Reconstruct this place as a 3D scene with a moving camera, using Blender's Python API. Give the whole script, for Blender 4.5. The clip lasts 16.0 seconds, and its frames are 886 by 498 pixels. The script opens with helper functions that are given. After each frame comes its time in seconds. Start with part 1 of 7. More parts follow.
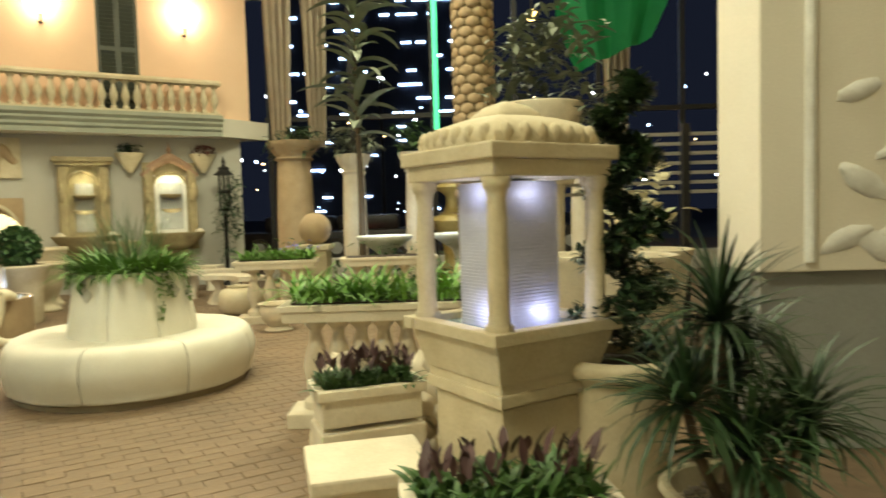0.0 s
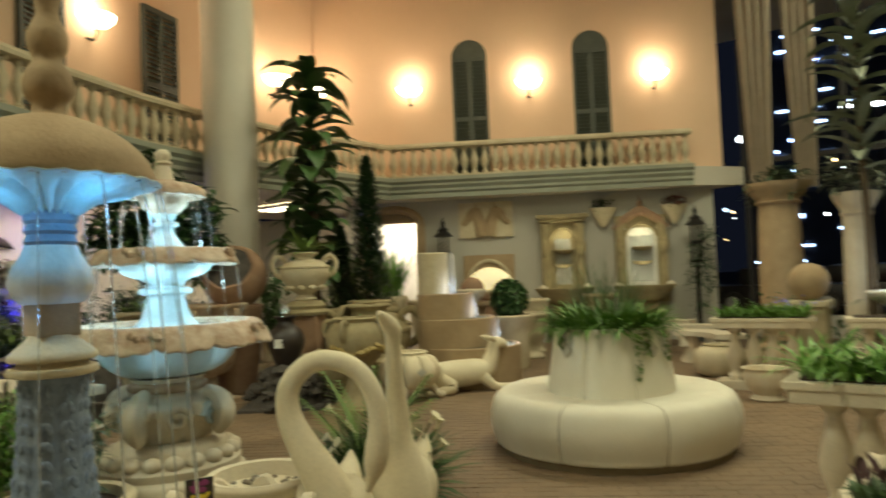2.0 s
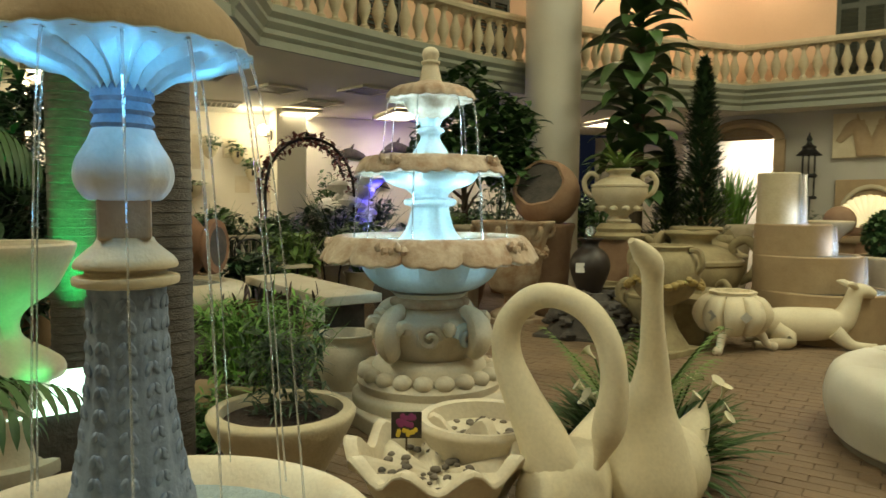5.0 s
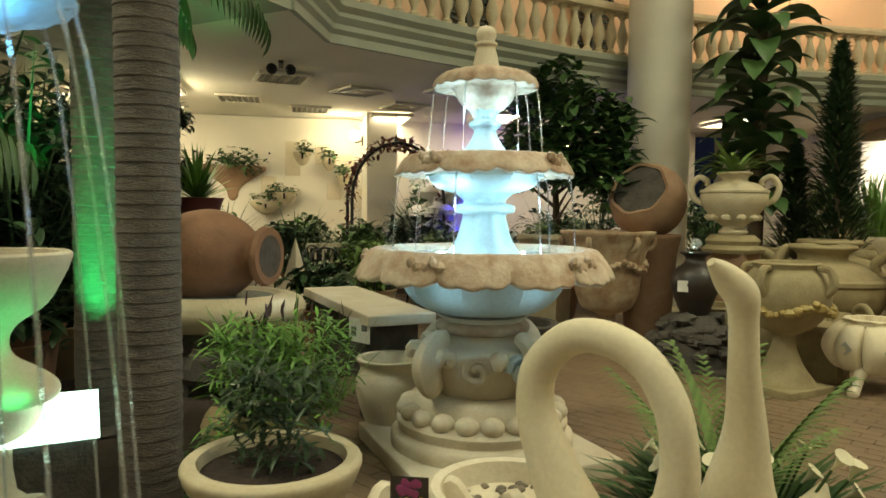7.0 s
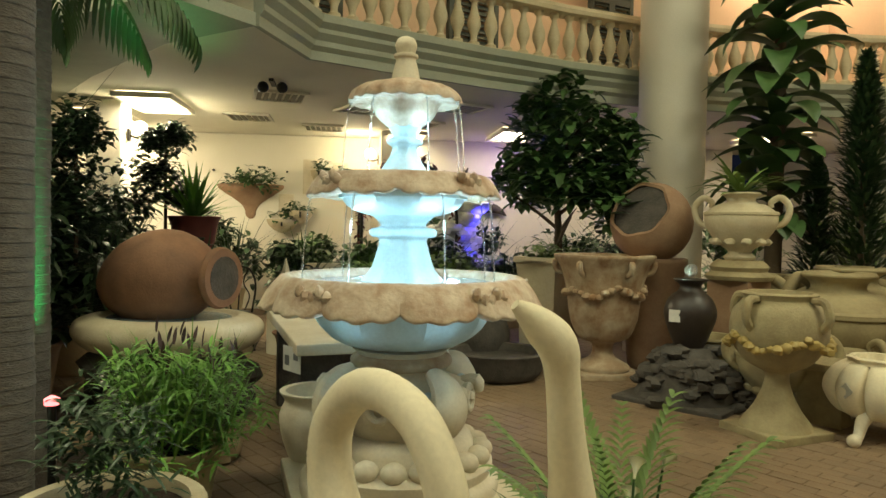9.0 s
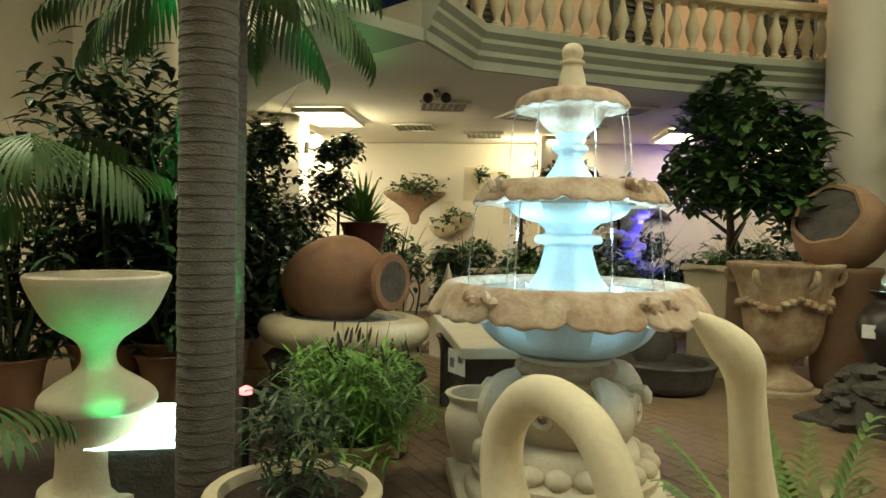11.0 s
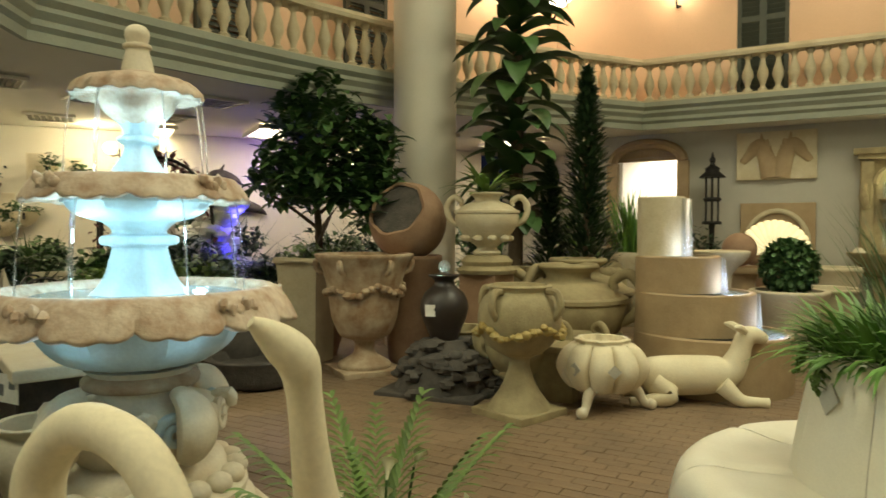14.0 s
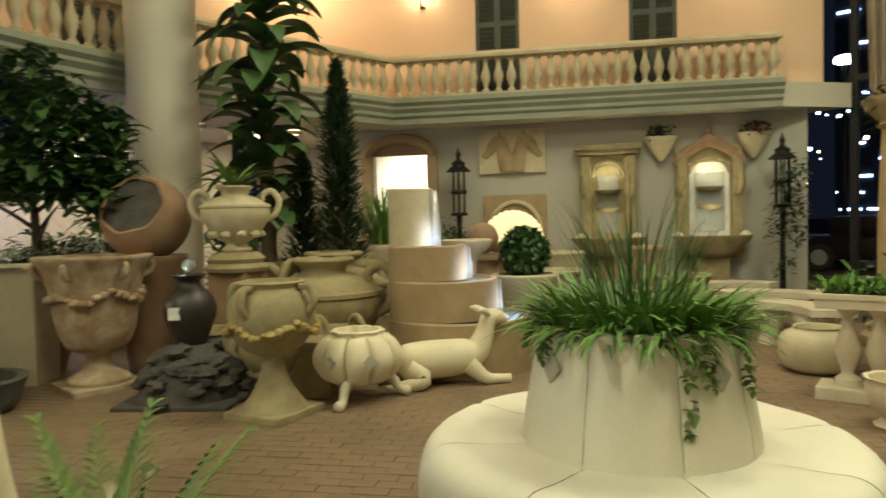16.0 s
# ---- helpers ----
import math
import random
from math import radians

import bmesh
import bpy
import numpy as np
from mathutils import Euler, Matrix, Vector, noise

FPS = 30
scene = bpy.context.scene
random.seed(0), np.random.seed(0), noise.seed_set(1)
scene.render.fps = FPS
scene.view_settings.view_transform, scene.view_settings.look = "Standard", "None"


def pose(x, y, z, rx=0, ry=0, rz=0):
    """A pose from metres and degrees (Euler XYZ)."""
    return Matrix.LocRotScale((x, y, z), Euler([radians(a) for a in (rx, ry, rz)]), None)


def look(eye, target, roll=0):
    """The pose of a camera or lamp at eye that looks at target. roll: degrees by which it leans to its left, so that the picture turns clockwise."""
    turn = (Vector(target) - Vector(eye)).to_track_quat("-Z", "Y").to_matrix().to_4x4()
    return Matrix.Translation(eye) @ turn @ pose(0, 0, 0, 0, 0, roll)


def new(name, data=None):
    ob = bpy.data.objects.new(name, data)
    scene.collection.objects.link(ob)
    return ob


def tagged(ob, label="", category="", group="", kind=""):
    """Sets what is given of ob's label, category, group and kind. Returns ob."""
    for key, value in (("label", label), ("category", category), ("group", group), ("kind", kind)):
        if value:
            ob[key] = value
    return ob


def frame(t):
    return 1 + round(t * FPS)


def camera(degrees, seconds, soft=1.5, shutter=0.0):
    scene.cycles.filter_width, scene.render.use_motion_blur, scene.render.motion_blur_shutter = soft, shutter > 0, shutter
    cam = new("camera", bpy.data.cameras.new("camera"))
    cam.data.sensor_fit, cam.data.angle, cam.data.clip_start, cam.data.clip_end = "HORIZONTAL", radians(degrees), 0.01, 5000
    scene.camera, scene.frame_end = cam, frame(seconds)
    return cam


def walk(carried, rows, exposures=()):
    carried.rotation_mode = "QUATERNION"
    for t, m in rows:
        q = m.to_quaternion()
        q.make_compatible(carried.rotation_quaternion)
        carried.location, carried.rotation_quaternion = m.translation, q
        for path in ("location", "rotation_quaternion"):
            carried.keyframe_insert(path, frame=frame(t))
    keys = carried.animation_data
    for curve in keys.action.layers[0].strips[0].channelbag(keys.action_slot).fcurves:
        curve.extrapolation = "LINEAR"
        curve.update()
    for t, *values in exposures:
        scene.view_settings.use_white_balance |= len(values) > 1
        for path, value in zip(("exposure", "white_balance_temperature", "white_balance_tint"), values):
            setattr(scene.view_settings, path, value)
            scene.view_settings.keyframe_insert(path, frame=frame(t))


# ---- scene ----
cam = camera(65.3, 16.0, 1.5, 0.45)
PATH = [
    (0, (0.785, 0.323, 1.385), (0.724, 2.318, 1.271), -1.6),
    (0.5, (0.696, 0.420, 1.390), (0.377, 2.394, 1.339), -2.2),
    (1, (0.612, 0.508, 1.398), (0.035, 2.422, 1.460), -2.1),
    (1.5, (0.550, 0.619, 1.396), (-0.351, 2.405, 1.388), -2.9),
    (2, (0.492, 0.809, 1.398), (-0.759, 2.367, 1.478), -2.3),
    (2.5, (0.457, 0.987, 1.393), (-1.035, 2.319, 1.425), -1.0),
    (3, (0.385, 1.139, 1.392), (-1.145, 2.425, 1.349), -0.2),
    (3.5, (0.331, 1.254, 1.386), (-1.278, 2.441, 1.357), 0.0),
    (4, (0.303, 1.402, 1.379), (-1.389, 2.466, 1.307), 0.3),
    (4.5, (0.249, 1.582, 1.378), (-1.549, 2.450, 1.267), 2.7),
    (5, (0.182, 1.719, 1.360), (-1.667, 2.471, 1.232), 0.3),
    (5.2, (0.128, 1.767, 1.385), (-1.742, 2.465, 1.263), 1.6),
    (7.3, (-0.356, 2.450, 1.353), (-2.318, 2.836, 1.290), 0.4),
    (7.5, (-0.330, 2.572, 1.368), (-2.294, 2.946, 1.353), 0.5),
    (8, (-0.389, 2.733, 1.369), (-2.357, 3.087, 1.333), -0.6),
    (8.5, (-0.434, 2.953, 1.399), (-2.427, 3.109, 1.339), 2.9),
    (9, (-0.492, 3.064, 1.396), (-2.474, 3.325, 1.339), 1.0),
    (9.5, (-0.549, 3.042, 1.397), (-2.537, 3.253, 1.375), 1.1),
    (9.7, (-0.495, 2.998, 1.385), (-2.491, 3.118, 1.355), 0.9),
    (11.8, (-0.453, 3.034, 1.423), (-2.441, 2.822, 1.376), 1.2),
    (12, (-0.452, 3.035, 1.426), (-2.450, 2.954, 1.369), 1.1),
    (12.5, (-0.439, 3.036, 1.432), (-2.421, 3.292, 1.360), 0.3),
    (13, (-0.471, 3.095, 1.433), (-2.373, 3.713, 1.372), 0.1),
    (13.5, (-0.501, 3.125, 1.431), (-2.339, 3.913, 1.387), -0.2),
    (14, (-0.509, 3.140, 1.433), (-2.296, 4.036, 1.371), -0.0),
    (14.5, (-0.471, 3.143, 1.437), (-2.186, 4.169, 1.362), -0.0),
    (15, (-0.502, 3.161, 1.428), (-2.137, 4.311, 1.349), 0.0),
    (15.5, (-0.477, 3.171, 1.427), (-2.007, 4.456, 1.327), 0.1),
    (16, (-0.519, 3.254, 1.408), (-1.905, 4.693, 1.326), -1.4),
]
walk(cam, [(t, look(eye, target, roll)) for t, eye, target, roll in PATH], ((0.0, 0.35), (0.5, 0.3), (1.0, 0.2), (1.5, -0.25), (2.0, -0.5), (3.0, -0.55), (5.0, -0.42), (7.5, -0.3), (12.5, -0.3), (14.0, -0.3), (16.0, -0.22)))

# ---- world and light ----
world = bpy.data.worlds.new("night")
scene.world = world
world.use_nodes = True
world.node_tree.nodes["Background"].inputs[0].default_value = (0.012, 0.016, 0.03, 1)
world.node_tree.nodes["Background"].inputs[1].default_value = 0.5
scene.view_settings.exposure = 0.0


def lamp(name, kind, place, power, colour, size=0.1, target=None, spot=70, size_y=None):
    data = bpy.data.lights.new(name, kind)
    data.energy, data.color = power, colour
    if kind == "AREA":
        data.size = size
        if size_y:
            data.shape, data.size_y = "RECTANGLE", size_y
    else:
        data.shadow_soft_size = size
    if kind == "SPOT":
        data.spot_size, data.spot_blend = radians(spot), 0.6
    ob = new(name, data)
    ob.matrix_world = look(place, target) if target else Matrix.Translation(place)
    return ob


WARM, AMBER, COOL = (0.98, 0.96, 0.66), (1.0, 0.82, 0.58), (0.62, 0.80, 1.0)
# Unseen area lamps added below the ceiling to lift the dark parts.
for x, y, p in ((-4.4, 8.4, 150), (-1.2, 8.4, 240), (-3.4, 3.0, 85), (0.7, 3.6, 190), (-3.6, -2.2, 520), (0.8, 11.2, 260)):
    lamp("atrium_fill", "AREA", (x, y, 7.35), p, WARM, 1.3, (x, y, 0))

# ---- materials ----


def material(name, base, other=None, rough=0.7, scale=6.0, bump=0.15, metal=0.0, fine=60.0, spread=0.5, emit=None, power=0.0, spec=0.5, vary=0.0, stretch=(1, 1, 1), coords="Object"):
    m = bpy.data.materials.new(name)
    m.use_nodes = True
    nt = m.node_tree
    bsdf = nt.nodes["Principled BSDF"]
    bsdf.inputs["Roughness"].default_value = rough
    bsdf.inputs["Metallic"].default_value = metal
    bsdf.inputs["Specular IOR Level"].default_value = spec
    other = other or tuple(c * 0.72 for c in base)
    co = nt.nodes.new("ShaderNodeTexCoord")
    mp = nt.nodes.new("ShaderNodeMapping")
    mp.inputs["Scale"].default_value = stretch
    nt.links.new(co.outputs[coords], mp.inputs[0])
    big = nt.nodes.new("ShaderNodeTexNoise")
    big.inputs["Scale"].default_value, big.inputs["Detail"].default_value, big.inputs["Roughness"].default_value = scale, 6, 0.6
    small = nt.nodes.new("ShaderNodeTexNoise")
    small.inputs["Scale"].default_value, small.inputs["Detail"].default_value = fine, 4
    nt.links.new(mp.outputs[0], big.inputs["Vector"])
    nt.links.new(mp.outputs[0], small.inputs["Vector"])
    ramp = nt.nodes.new("ShaderNodeValToRGB")
    ramp.color_ramp.elements[0].position, ramp.color_ramp.elements[1].position = 0.5 - spread / 2, 0.5 + spread / 2
    ramp.color_ramp.elements[0].color, ramp.color_ramp.elements[1].color = (*other, 1), (*base, 1)
    nt.links.new(big.outputs["Fac"], ramp.inputs[0])
    mix = nt.nodes.new("ShaderNodeMix")
    mix.data_type, mix.blend_type = "RGBA", "MULTIPLY"
    mix.inputs[0].default_value = 0.22
    nt.links.new(ramp.outputs[0], mix.inputs[6])
    nt.links.new(small.outputs["Fac"], mix.inputs[7])
    bright = nt.nodes.new("ShaderNodeHueSaturation")
    bright.inputs["Value"].default_value = 1.11
    nt.links.new(mix.outputs[2], bright.inputs["Color"])
    if vary:
        info = nt.nodes.new("ShaderNodeObjectInfo")
        geo = nt.nodes.new("ShaderNodeNewGeometry")
        add = nt.nodes.new("ShaderNodeMath")
        nt.links.new(info.outputs["Random"], add.inputs[0])
        nt.links.new(geo.outputs["Random Per Island"], add.inputs[1])
        ran = nt.nodes.new("ShaderNodeMapRange")
        ran.inputs[2].default_value = 2.0
        ran.inputs[3].default_value, ran.inputs[4].default_value = 1.11 - vary, 1.11 + vary
        nt.links.new(add.outputs[0], ran.inputs[0])
        nt.links.new(ran.outputs[0], bright.inputs["Value"])
    nt.links.new(bright.outputs[0], bsdf.inputs["Base Color"])
    if bump:
        bp = nt.nodes.new("ShaderNodeBump")
        bp.inputs["Strength"].default_value, bp.inputs["Distance"].default_value = bump, 0.01
        both = nt.nodes.new("ShaderNodeMath")
        nt.links.new(big.outputs["Fac"], both.inputs[0])
        nt.links.new(small.outputs["Fac"], both.inputs[1])
        nt.links.new(both.outputs[0], bp.inputs["Height"])
        nt.links.new(bp.outputs[0], bsdf.inputs["Normal"])
    if emit:
        bsdf.inputs["Emission Color"].default_value = (*emit, 1)
        bsdf.inputs["Emission Strength"].default_value = power
    return m


CREAM = material("cast_stone_cream", (0.60, 0.53, 0.37), (0.45, 0.37, 0.23), 0.8, 5, 0.25)
PALE = material("cast_stone_pale", (0.70, 0.64, 0.50), (0.55, 0.46, 0.32), 0.75, 4, 0.2)
SWAN = material("swan_stone", (0.74, 0.67, 0.49), (0.64, 0.55, 0.37), 0.7, 3, 0.12)
YELLOW = material("aged_yellow_stone", (0.37, 0.31, 0.165), (0.20, 0.15, 0.08), 0.8, 6, 0.35)
TAN = material("tan_stone", (0.42, 0.31, 0.18), (0.29, 0.20, 0.11), 0.8, 4, 0.25)
RIMSTONE = material("water_stained_rim_stone", (0.66, 0.56, 0.44), (0.38, 0.24, 0.15), 0.6, 11, 0.5, spread=0.4, fine=40)
RUSTY = material("stained_stone", (0.50, 0.40, 0.27), (0.24, 0.13, 0.06), 0.75, 5, 0.3, spread=0.35)
WHITE = material("white_stone", (0.72, 0.72, 0.68), (0.52, 0.50, 0.44), 0.6, 5, 0.15)
BLUEWHITE = material("glazed_pale_blue_stone", (0.55, 0.68, 0.72), (0.42, 0.52, 0.54), 0.45, 5, 0.15)
GREYBLUE = material("weathered_grey_stone", (0.25, 0.32, 0.42), (0.11, 0.14, 0.20), 0.65, 14, 0.35)
TERRA = material("terracotta", (0.30, 0.15, 0.08), (0.16, 0.08, 0.045), 0.75, 4, 0.3)
BROWNPOT = material("brown_pottery", (0.34, 0.22, 0.13), (0.22, 0.12, 0.07), 0.7, 5, 0.3)
DARKPOT = material("dark_glazed_pottery", (0.035, 0.025, 0.02), (0.018, 0.013, 0.01), 0.4, 8, 0.2)
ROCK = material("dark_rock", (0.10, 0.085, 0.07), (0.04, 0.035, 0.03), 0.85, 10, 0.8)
HIDE = material("cream_upholstery", (0.78, 0.75, 0.63), (0.70, 0.65, 0.52), 0.6, 3, 0.15, fine=160)
HIDE_DARK = material("dark_settee_brown", (0.30, 0.24, 0.15), None, 0.8, 8, 0.1)
PEACH = material("peach_wall_paint", (0.74, 0.53, 0.36), (0.68, 0.47, 0.31), 0.85, 0.7, 0.06, fine=90)
GREYWALL = material("pale_grey_wall_paint", (0.47, 0.45, 0.38), (0.40, 0.38, 0.32), 0.85, 0.8, 0.06, fine=90)
WHITEWALL = material("white_wall_paint", (0.72, 0.68, 0.58), (0.64, 0.59, 0.48), 0.85, 0.8, 0.05, fine=90)
CEIL = material("ceiling_paint", (0.68, 0.64, 0.54), (0.58, 0.53, 0.42), 0.9, 0.8, 0.04)
VENT = material("ceiling_vent_metal", (0.20, 0.17, 0.12), None, 0.6, 30, 0.1)
GREYMOULD = material("greenish_grey_moulding", (0.33, 0.34, 0.26), (0.25, 0.26, 0.20), 0.7, 2, 0.08)
SHUTTER = material("grey_green_shutter_paint", (0.075, 0.085, 0.065), (0.05, 0.058, 0.045), 0.6, 5, 0.1)
GROUT = material("paver_joint_sand", (0.15, 0.10, 0.06), (0.10, 0.066, 0.04), 0.95, 9, 0.3)
BRICK = material("worn_brick_paver", (0.25, 0.168, 0.098), (0.15, 0.10, 0.058), 0.55, 1.4, 0.4, vary=0.14)
SOIL = material("potting_soil", (0.05, 0.03, 0.02), (0.025, 0.016, 0.012), 0.95, 20, 0.8)
PEBBLE = material("pebbles", (0.22, 0.18, 0.13), (0.08, 0.065, 0.05), 0.7, 9, 0.3, vary=0.4)
LEAF = material("green_leaf", (0.065, 0.135, 0.035), (0.035, 0.08, 0.02), 0.5, 4, 0.1, vary=0.45)
GRASSLEAF = material("bright_green_leaf", (0.16, 0.33, 0.05), (0.08, 0.19, 0.03), 0.5, 4, 0.1, vary=0.4)
DARKLEAF = material("dark_green_leaf", (0.036, 0.075, 0.028), (0.02, 0.042, 0.016), 0.45, 4, 0.1, vary=0.45)
FERNLEAF = material("fern_leaf", (0.17, 0.27, 0.06), (0.10, 0.17, 0.04), 0.55, 4, 0.1, vary=0.4)
GREYLEAF = material("dusty_grey_leaf", (0.20, 0.22, 0.16), (0.12, 0.14, 0.09), 0.6, 4, 0.1, vary=0.35)
REDLEAF = material("red_leaf", (0.16, 0.03, 0.025), (0.09, 0.02, 0.015), 0.55, 4, 0.1, vary=0.4)
PURPLELEAF = material("dark_purple_flower", (0.07, 0.03, 0.03), None, 0.6, 9, 0.1, vary=0.4)
WHITEFLOWER = material("cream_flower", (0.80, 0.74, 0.52), None, 0.6, 9, 0.1)
BARK = material("palm_bark", (0.15, 0.13, 0.11), (0.07, 0.06, 0.05), 0.85, 12, 0.8, stretch=(1, 1, 3))
STEM = material("brown_stem", (0.10, 0.07, 0.04), None, 0.85, 15, 0.4)
IRON = material("black_iron", (0.02, 0.018, 0.016), None, 0.5, 20, 0.2, metal=0.4)
OPAL = material("lit_opal_glass", (0.9, 0.8, 0.62), None, 0.4, 4, 0, emit=(1.0, 0.80, 0.52), power=16.0)
LAMPGLOW = material("lit_panel", (0.9, 0.9, 0.85), None, 0.4, 4, 0, emit=(1.0, 0.86, 0.58), power=9.0)
GREENGLOW = material("lit_green_lamp_glass", (0.8, 0.9, 0.85), None, 0.4, 4, 0, emit=(0.62, 1.0, 0.78), power=5.0)
PAPER = material("white_paper", (0.78, 0.76, 0.70), None, 0.7, 9, 0.02)
PRINT = material("grey_print", (0.16, 0.16, 0.16), None, 0.7, 9, 0)
GOLD = material("aged_gold_paint", (0.42, 0.31, 0.10), (0.28, 0.20, 0.06), 0.5, 8, 0.2)
CLOTH = material("pale_drapery_cloth", (0.55, 0.46, 0.34), (0.42, 0.34, 0.25), 0.9, 3, 0.1)
FLAG = material("green_flag_cloth", (0.02, 0.30, 0.10), (0.012, 0.20, 0.07), 0.85, 2, 0.08)
GREENTUBE = material("lit_green_tube", (0.1, 0.8, 0.4), None, 0.4, 5, 0, emit=(0.08, 0.75, 0.30), power=1.2)

SHELLGLOW = material("lit_shell_resin", (0.85, 0.75, 0.5), None, 0.5, 6, 0.1, emit=(1.0, 0.84, 0.45), power=0.9)
RIPPLE = material("wet_ridged_stone", (0.55, 0.55, 0.60), (0.42, 0.42, 0.48), 0.35, 6, 0.2)


def water_material(name, colour, rough=0.05):
    m = material(name, colour, colour, rough, 10, 0.5)
    b = m.node_tree.nodes["Principled BSDF"]
    b.inputs["Transmission Weight"].default_value = 0.85
    b.inputs["IOR"].default_value = 1.2
    return m


WATER = water_material("clear_water", (0.92, 0.95, 0.96))
POOL = material("shallow_pool_water", (0.30, 0.38, 0.40), (0.22, 0.29, 0.31), 0.08, 18, 0.6)
GLASS = water_material("window_glass", (0.85, 0.88, 0.9), 0.02)

# ---- mesh helpers ----


def emit_mesh(name, bm, mat, smooth):
    bmesh.ops.recalc_face_normals(bm, faces=bm.faces)
    me = bpy.data.meshes.new(name)
    bm.to_mesh(me)
    bm.free()
    me.materials.append(mat)
    if smooth:
        me.polygons.foreach_set("use_smooth", [True] * len(me.polygons))
        me.set_sharp_from_angle(angle=radians(42))
    return me


def part(name, bm, mat, parent, label="", smooth=True):
    """One mesh object under a thing or part; bm may be a finished mesh."""
    me = emit_mesh(name, bm, mat, smooth) if isinstance(bm, bmesh.types.BMesh) else bm
    ob = new(name, me)
    ob.parent = parent
    if label:
        ob["label"] = label
    return ob


def thing(name, place, label, category, group="", rz=0, scale=1.0):
    ob = new(name)
    ob.empty_display_size = 0.1
    ob.matrix_basis = pose(*place, 0, 0, rz) @ Matrix.Diagonal((scale, scale, scale, 1))
    return tagged(ob, label, category, group)


def structure(name, bm, mat, smooth=False, label=""):
    ob = new(name, emit_mesh(name, bm, mat, smooth))
    return tagged(ob, label, "", "", "structure")


def box(*boxes, bevel=0.0):
    """Boxes of (cx, cy, cz, sx, sy, sz[, turn]) in one bmesh."""
    bm = bmesh.new()
    for b in boxes:
        m = pose(b[0], b[1], b[2], 0, 0, b[6] if len(b) > 6 else 0) @ Matrix.Diagonal((b[3], b[4], b[5], 1))
        bmesh.ops.create_cube(bm, size=1, matrix=m)
    if bevel:
        bmesh.ops.bevel(bm, geom=bm.edges[:], offset=bevel, segments=2, affect="EDGES", profile=0.6)
    return bm


def lathe(profile, seg=40, shape=None, squash=1.0, bm=None, at=(0, 0, 0)):
    """Turns (r, z) pairs round z. shape(angle, r, z) gives a new (r, z)."""
    bm = bm or bmesh.new()
    rings = []
    for r, z in profile:
        ring = []
        for k in range(seg):
            a = 2 * math.pi * k / seg
            rr, zz = shape(a, r, z) if shape else (r, z)
            ring.append(bm.verts.new((at[0] + rr * math.cos(a), at[1] + rr * squash * math.sin(a), at[2] + zz)))
        rings.append(ring)
    for a, b in zip(rings, rings[1:]):
        for k in range(seg):
            bm.faces.new((a[k], a[(k + 1) % seg], b[(k + 1) % seg], b[k]))
    flat = len(profile) == 2 and abs(profile[0][1] - profile[1][1]) < 0.02
    if profile[0][0] > 1e-3 and not flat:
        bm.faces.new(rings[0][::-1])
    if profile[-1][0] > 1e-3:
        bm.faces.new(rings[-1])
    return bm


def spline(points, steps=6):
    """Catmull-Rom through points of any length."""
    pts = [np.array(p, float) for p in points]
    pts = [2 * pts[0] - pts[1]] + pts + [2 * pts[-1] - pts[-2]]
    out = []
    for a, b, c, d in zip(pts, pts[1:], pts[2:], pts[3:]):
        for k in range(steps):
            t = k / steps
            out.append(0.5 * (2 * b + (c - a) * t + (2 * a - 5 * b + 4 * c - d) * t * t + (3 * b - a - 3 * c + d) * t**3))
    return out + [pts[-2]]


def smooth_profile(points, steps=4):
    return [(max(0.0005, float(p[0])), float(p[1])) for p in spline(points, steps)]


def tube(points, seg=10, steps=6, bm=None, flat=1.0):
    """Sweeps (x, y, z, radius) points, smoothed."""
    bm = bm or bmesh.new()
    path = spline(points, steps) if steps > 1 else [np.array(p, float) for p in points]
    rings, side = [], None
    for k, p in enumerate(path):
        way = Vector((path[min(k + 1, len(path) - 1)] - path[max(k - 1, 0)])[:3]).normalized()
        side = (side - way * side.dot(way)).normalized() if side and (side - way * side.dot(way)).length > 1e-3 else way.orthogonal().normalized()
        up = way.cross(side)
        c = Vector(p[:3])
        rings.append([bm.verts.new(c + (side * math.cos(a) + up * math.sin(a) * flat) * max(0.0008, p[3])) for a in np.linspace(0, 2 * math.pi, seg, endpoint=False)])
    for a, b in zip(rings, rings[1:]):
        for k in range(seg):
            bm.faces.new((a[k], a[(k + 1) % seg], b[(k + 1) % seg], b[k]))
    bm.faces.new(rings[0][::-1])
    bm.faces.new(rings[-1])
    return bm


def ball(bm, place, r, seg=12, squash=(1, 1, 1), rough=0.0, turn=(0, 0, 0)):
    made = bmesh.ops.create_uvsphere(bm, u_segments=seg, v_segments=max(6, seg // 2 + 2), radius=1, matrix=pose(*place, *turn) @ Matrix.Diagonal((r * squash[0], r * squash[1], r * squash[2], 1)))
    if rough:
        for v in made["verts"]:
            v.co += (v.co - Vector(place)) * rough * noise.noise(v.co * (2.2 / r))
    return bm


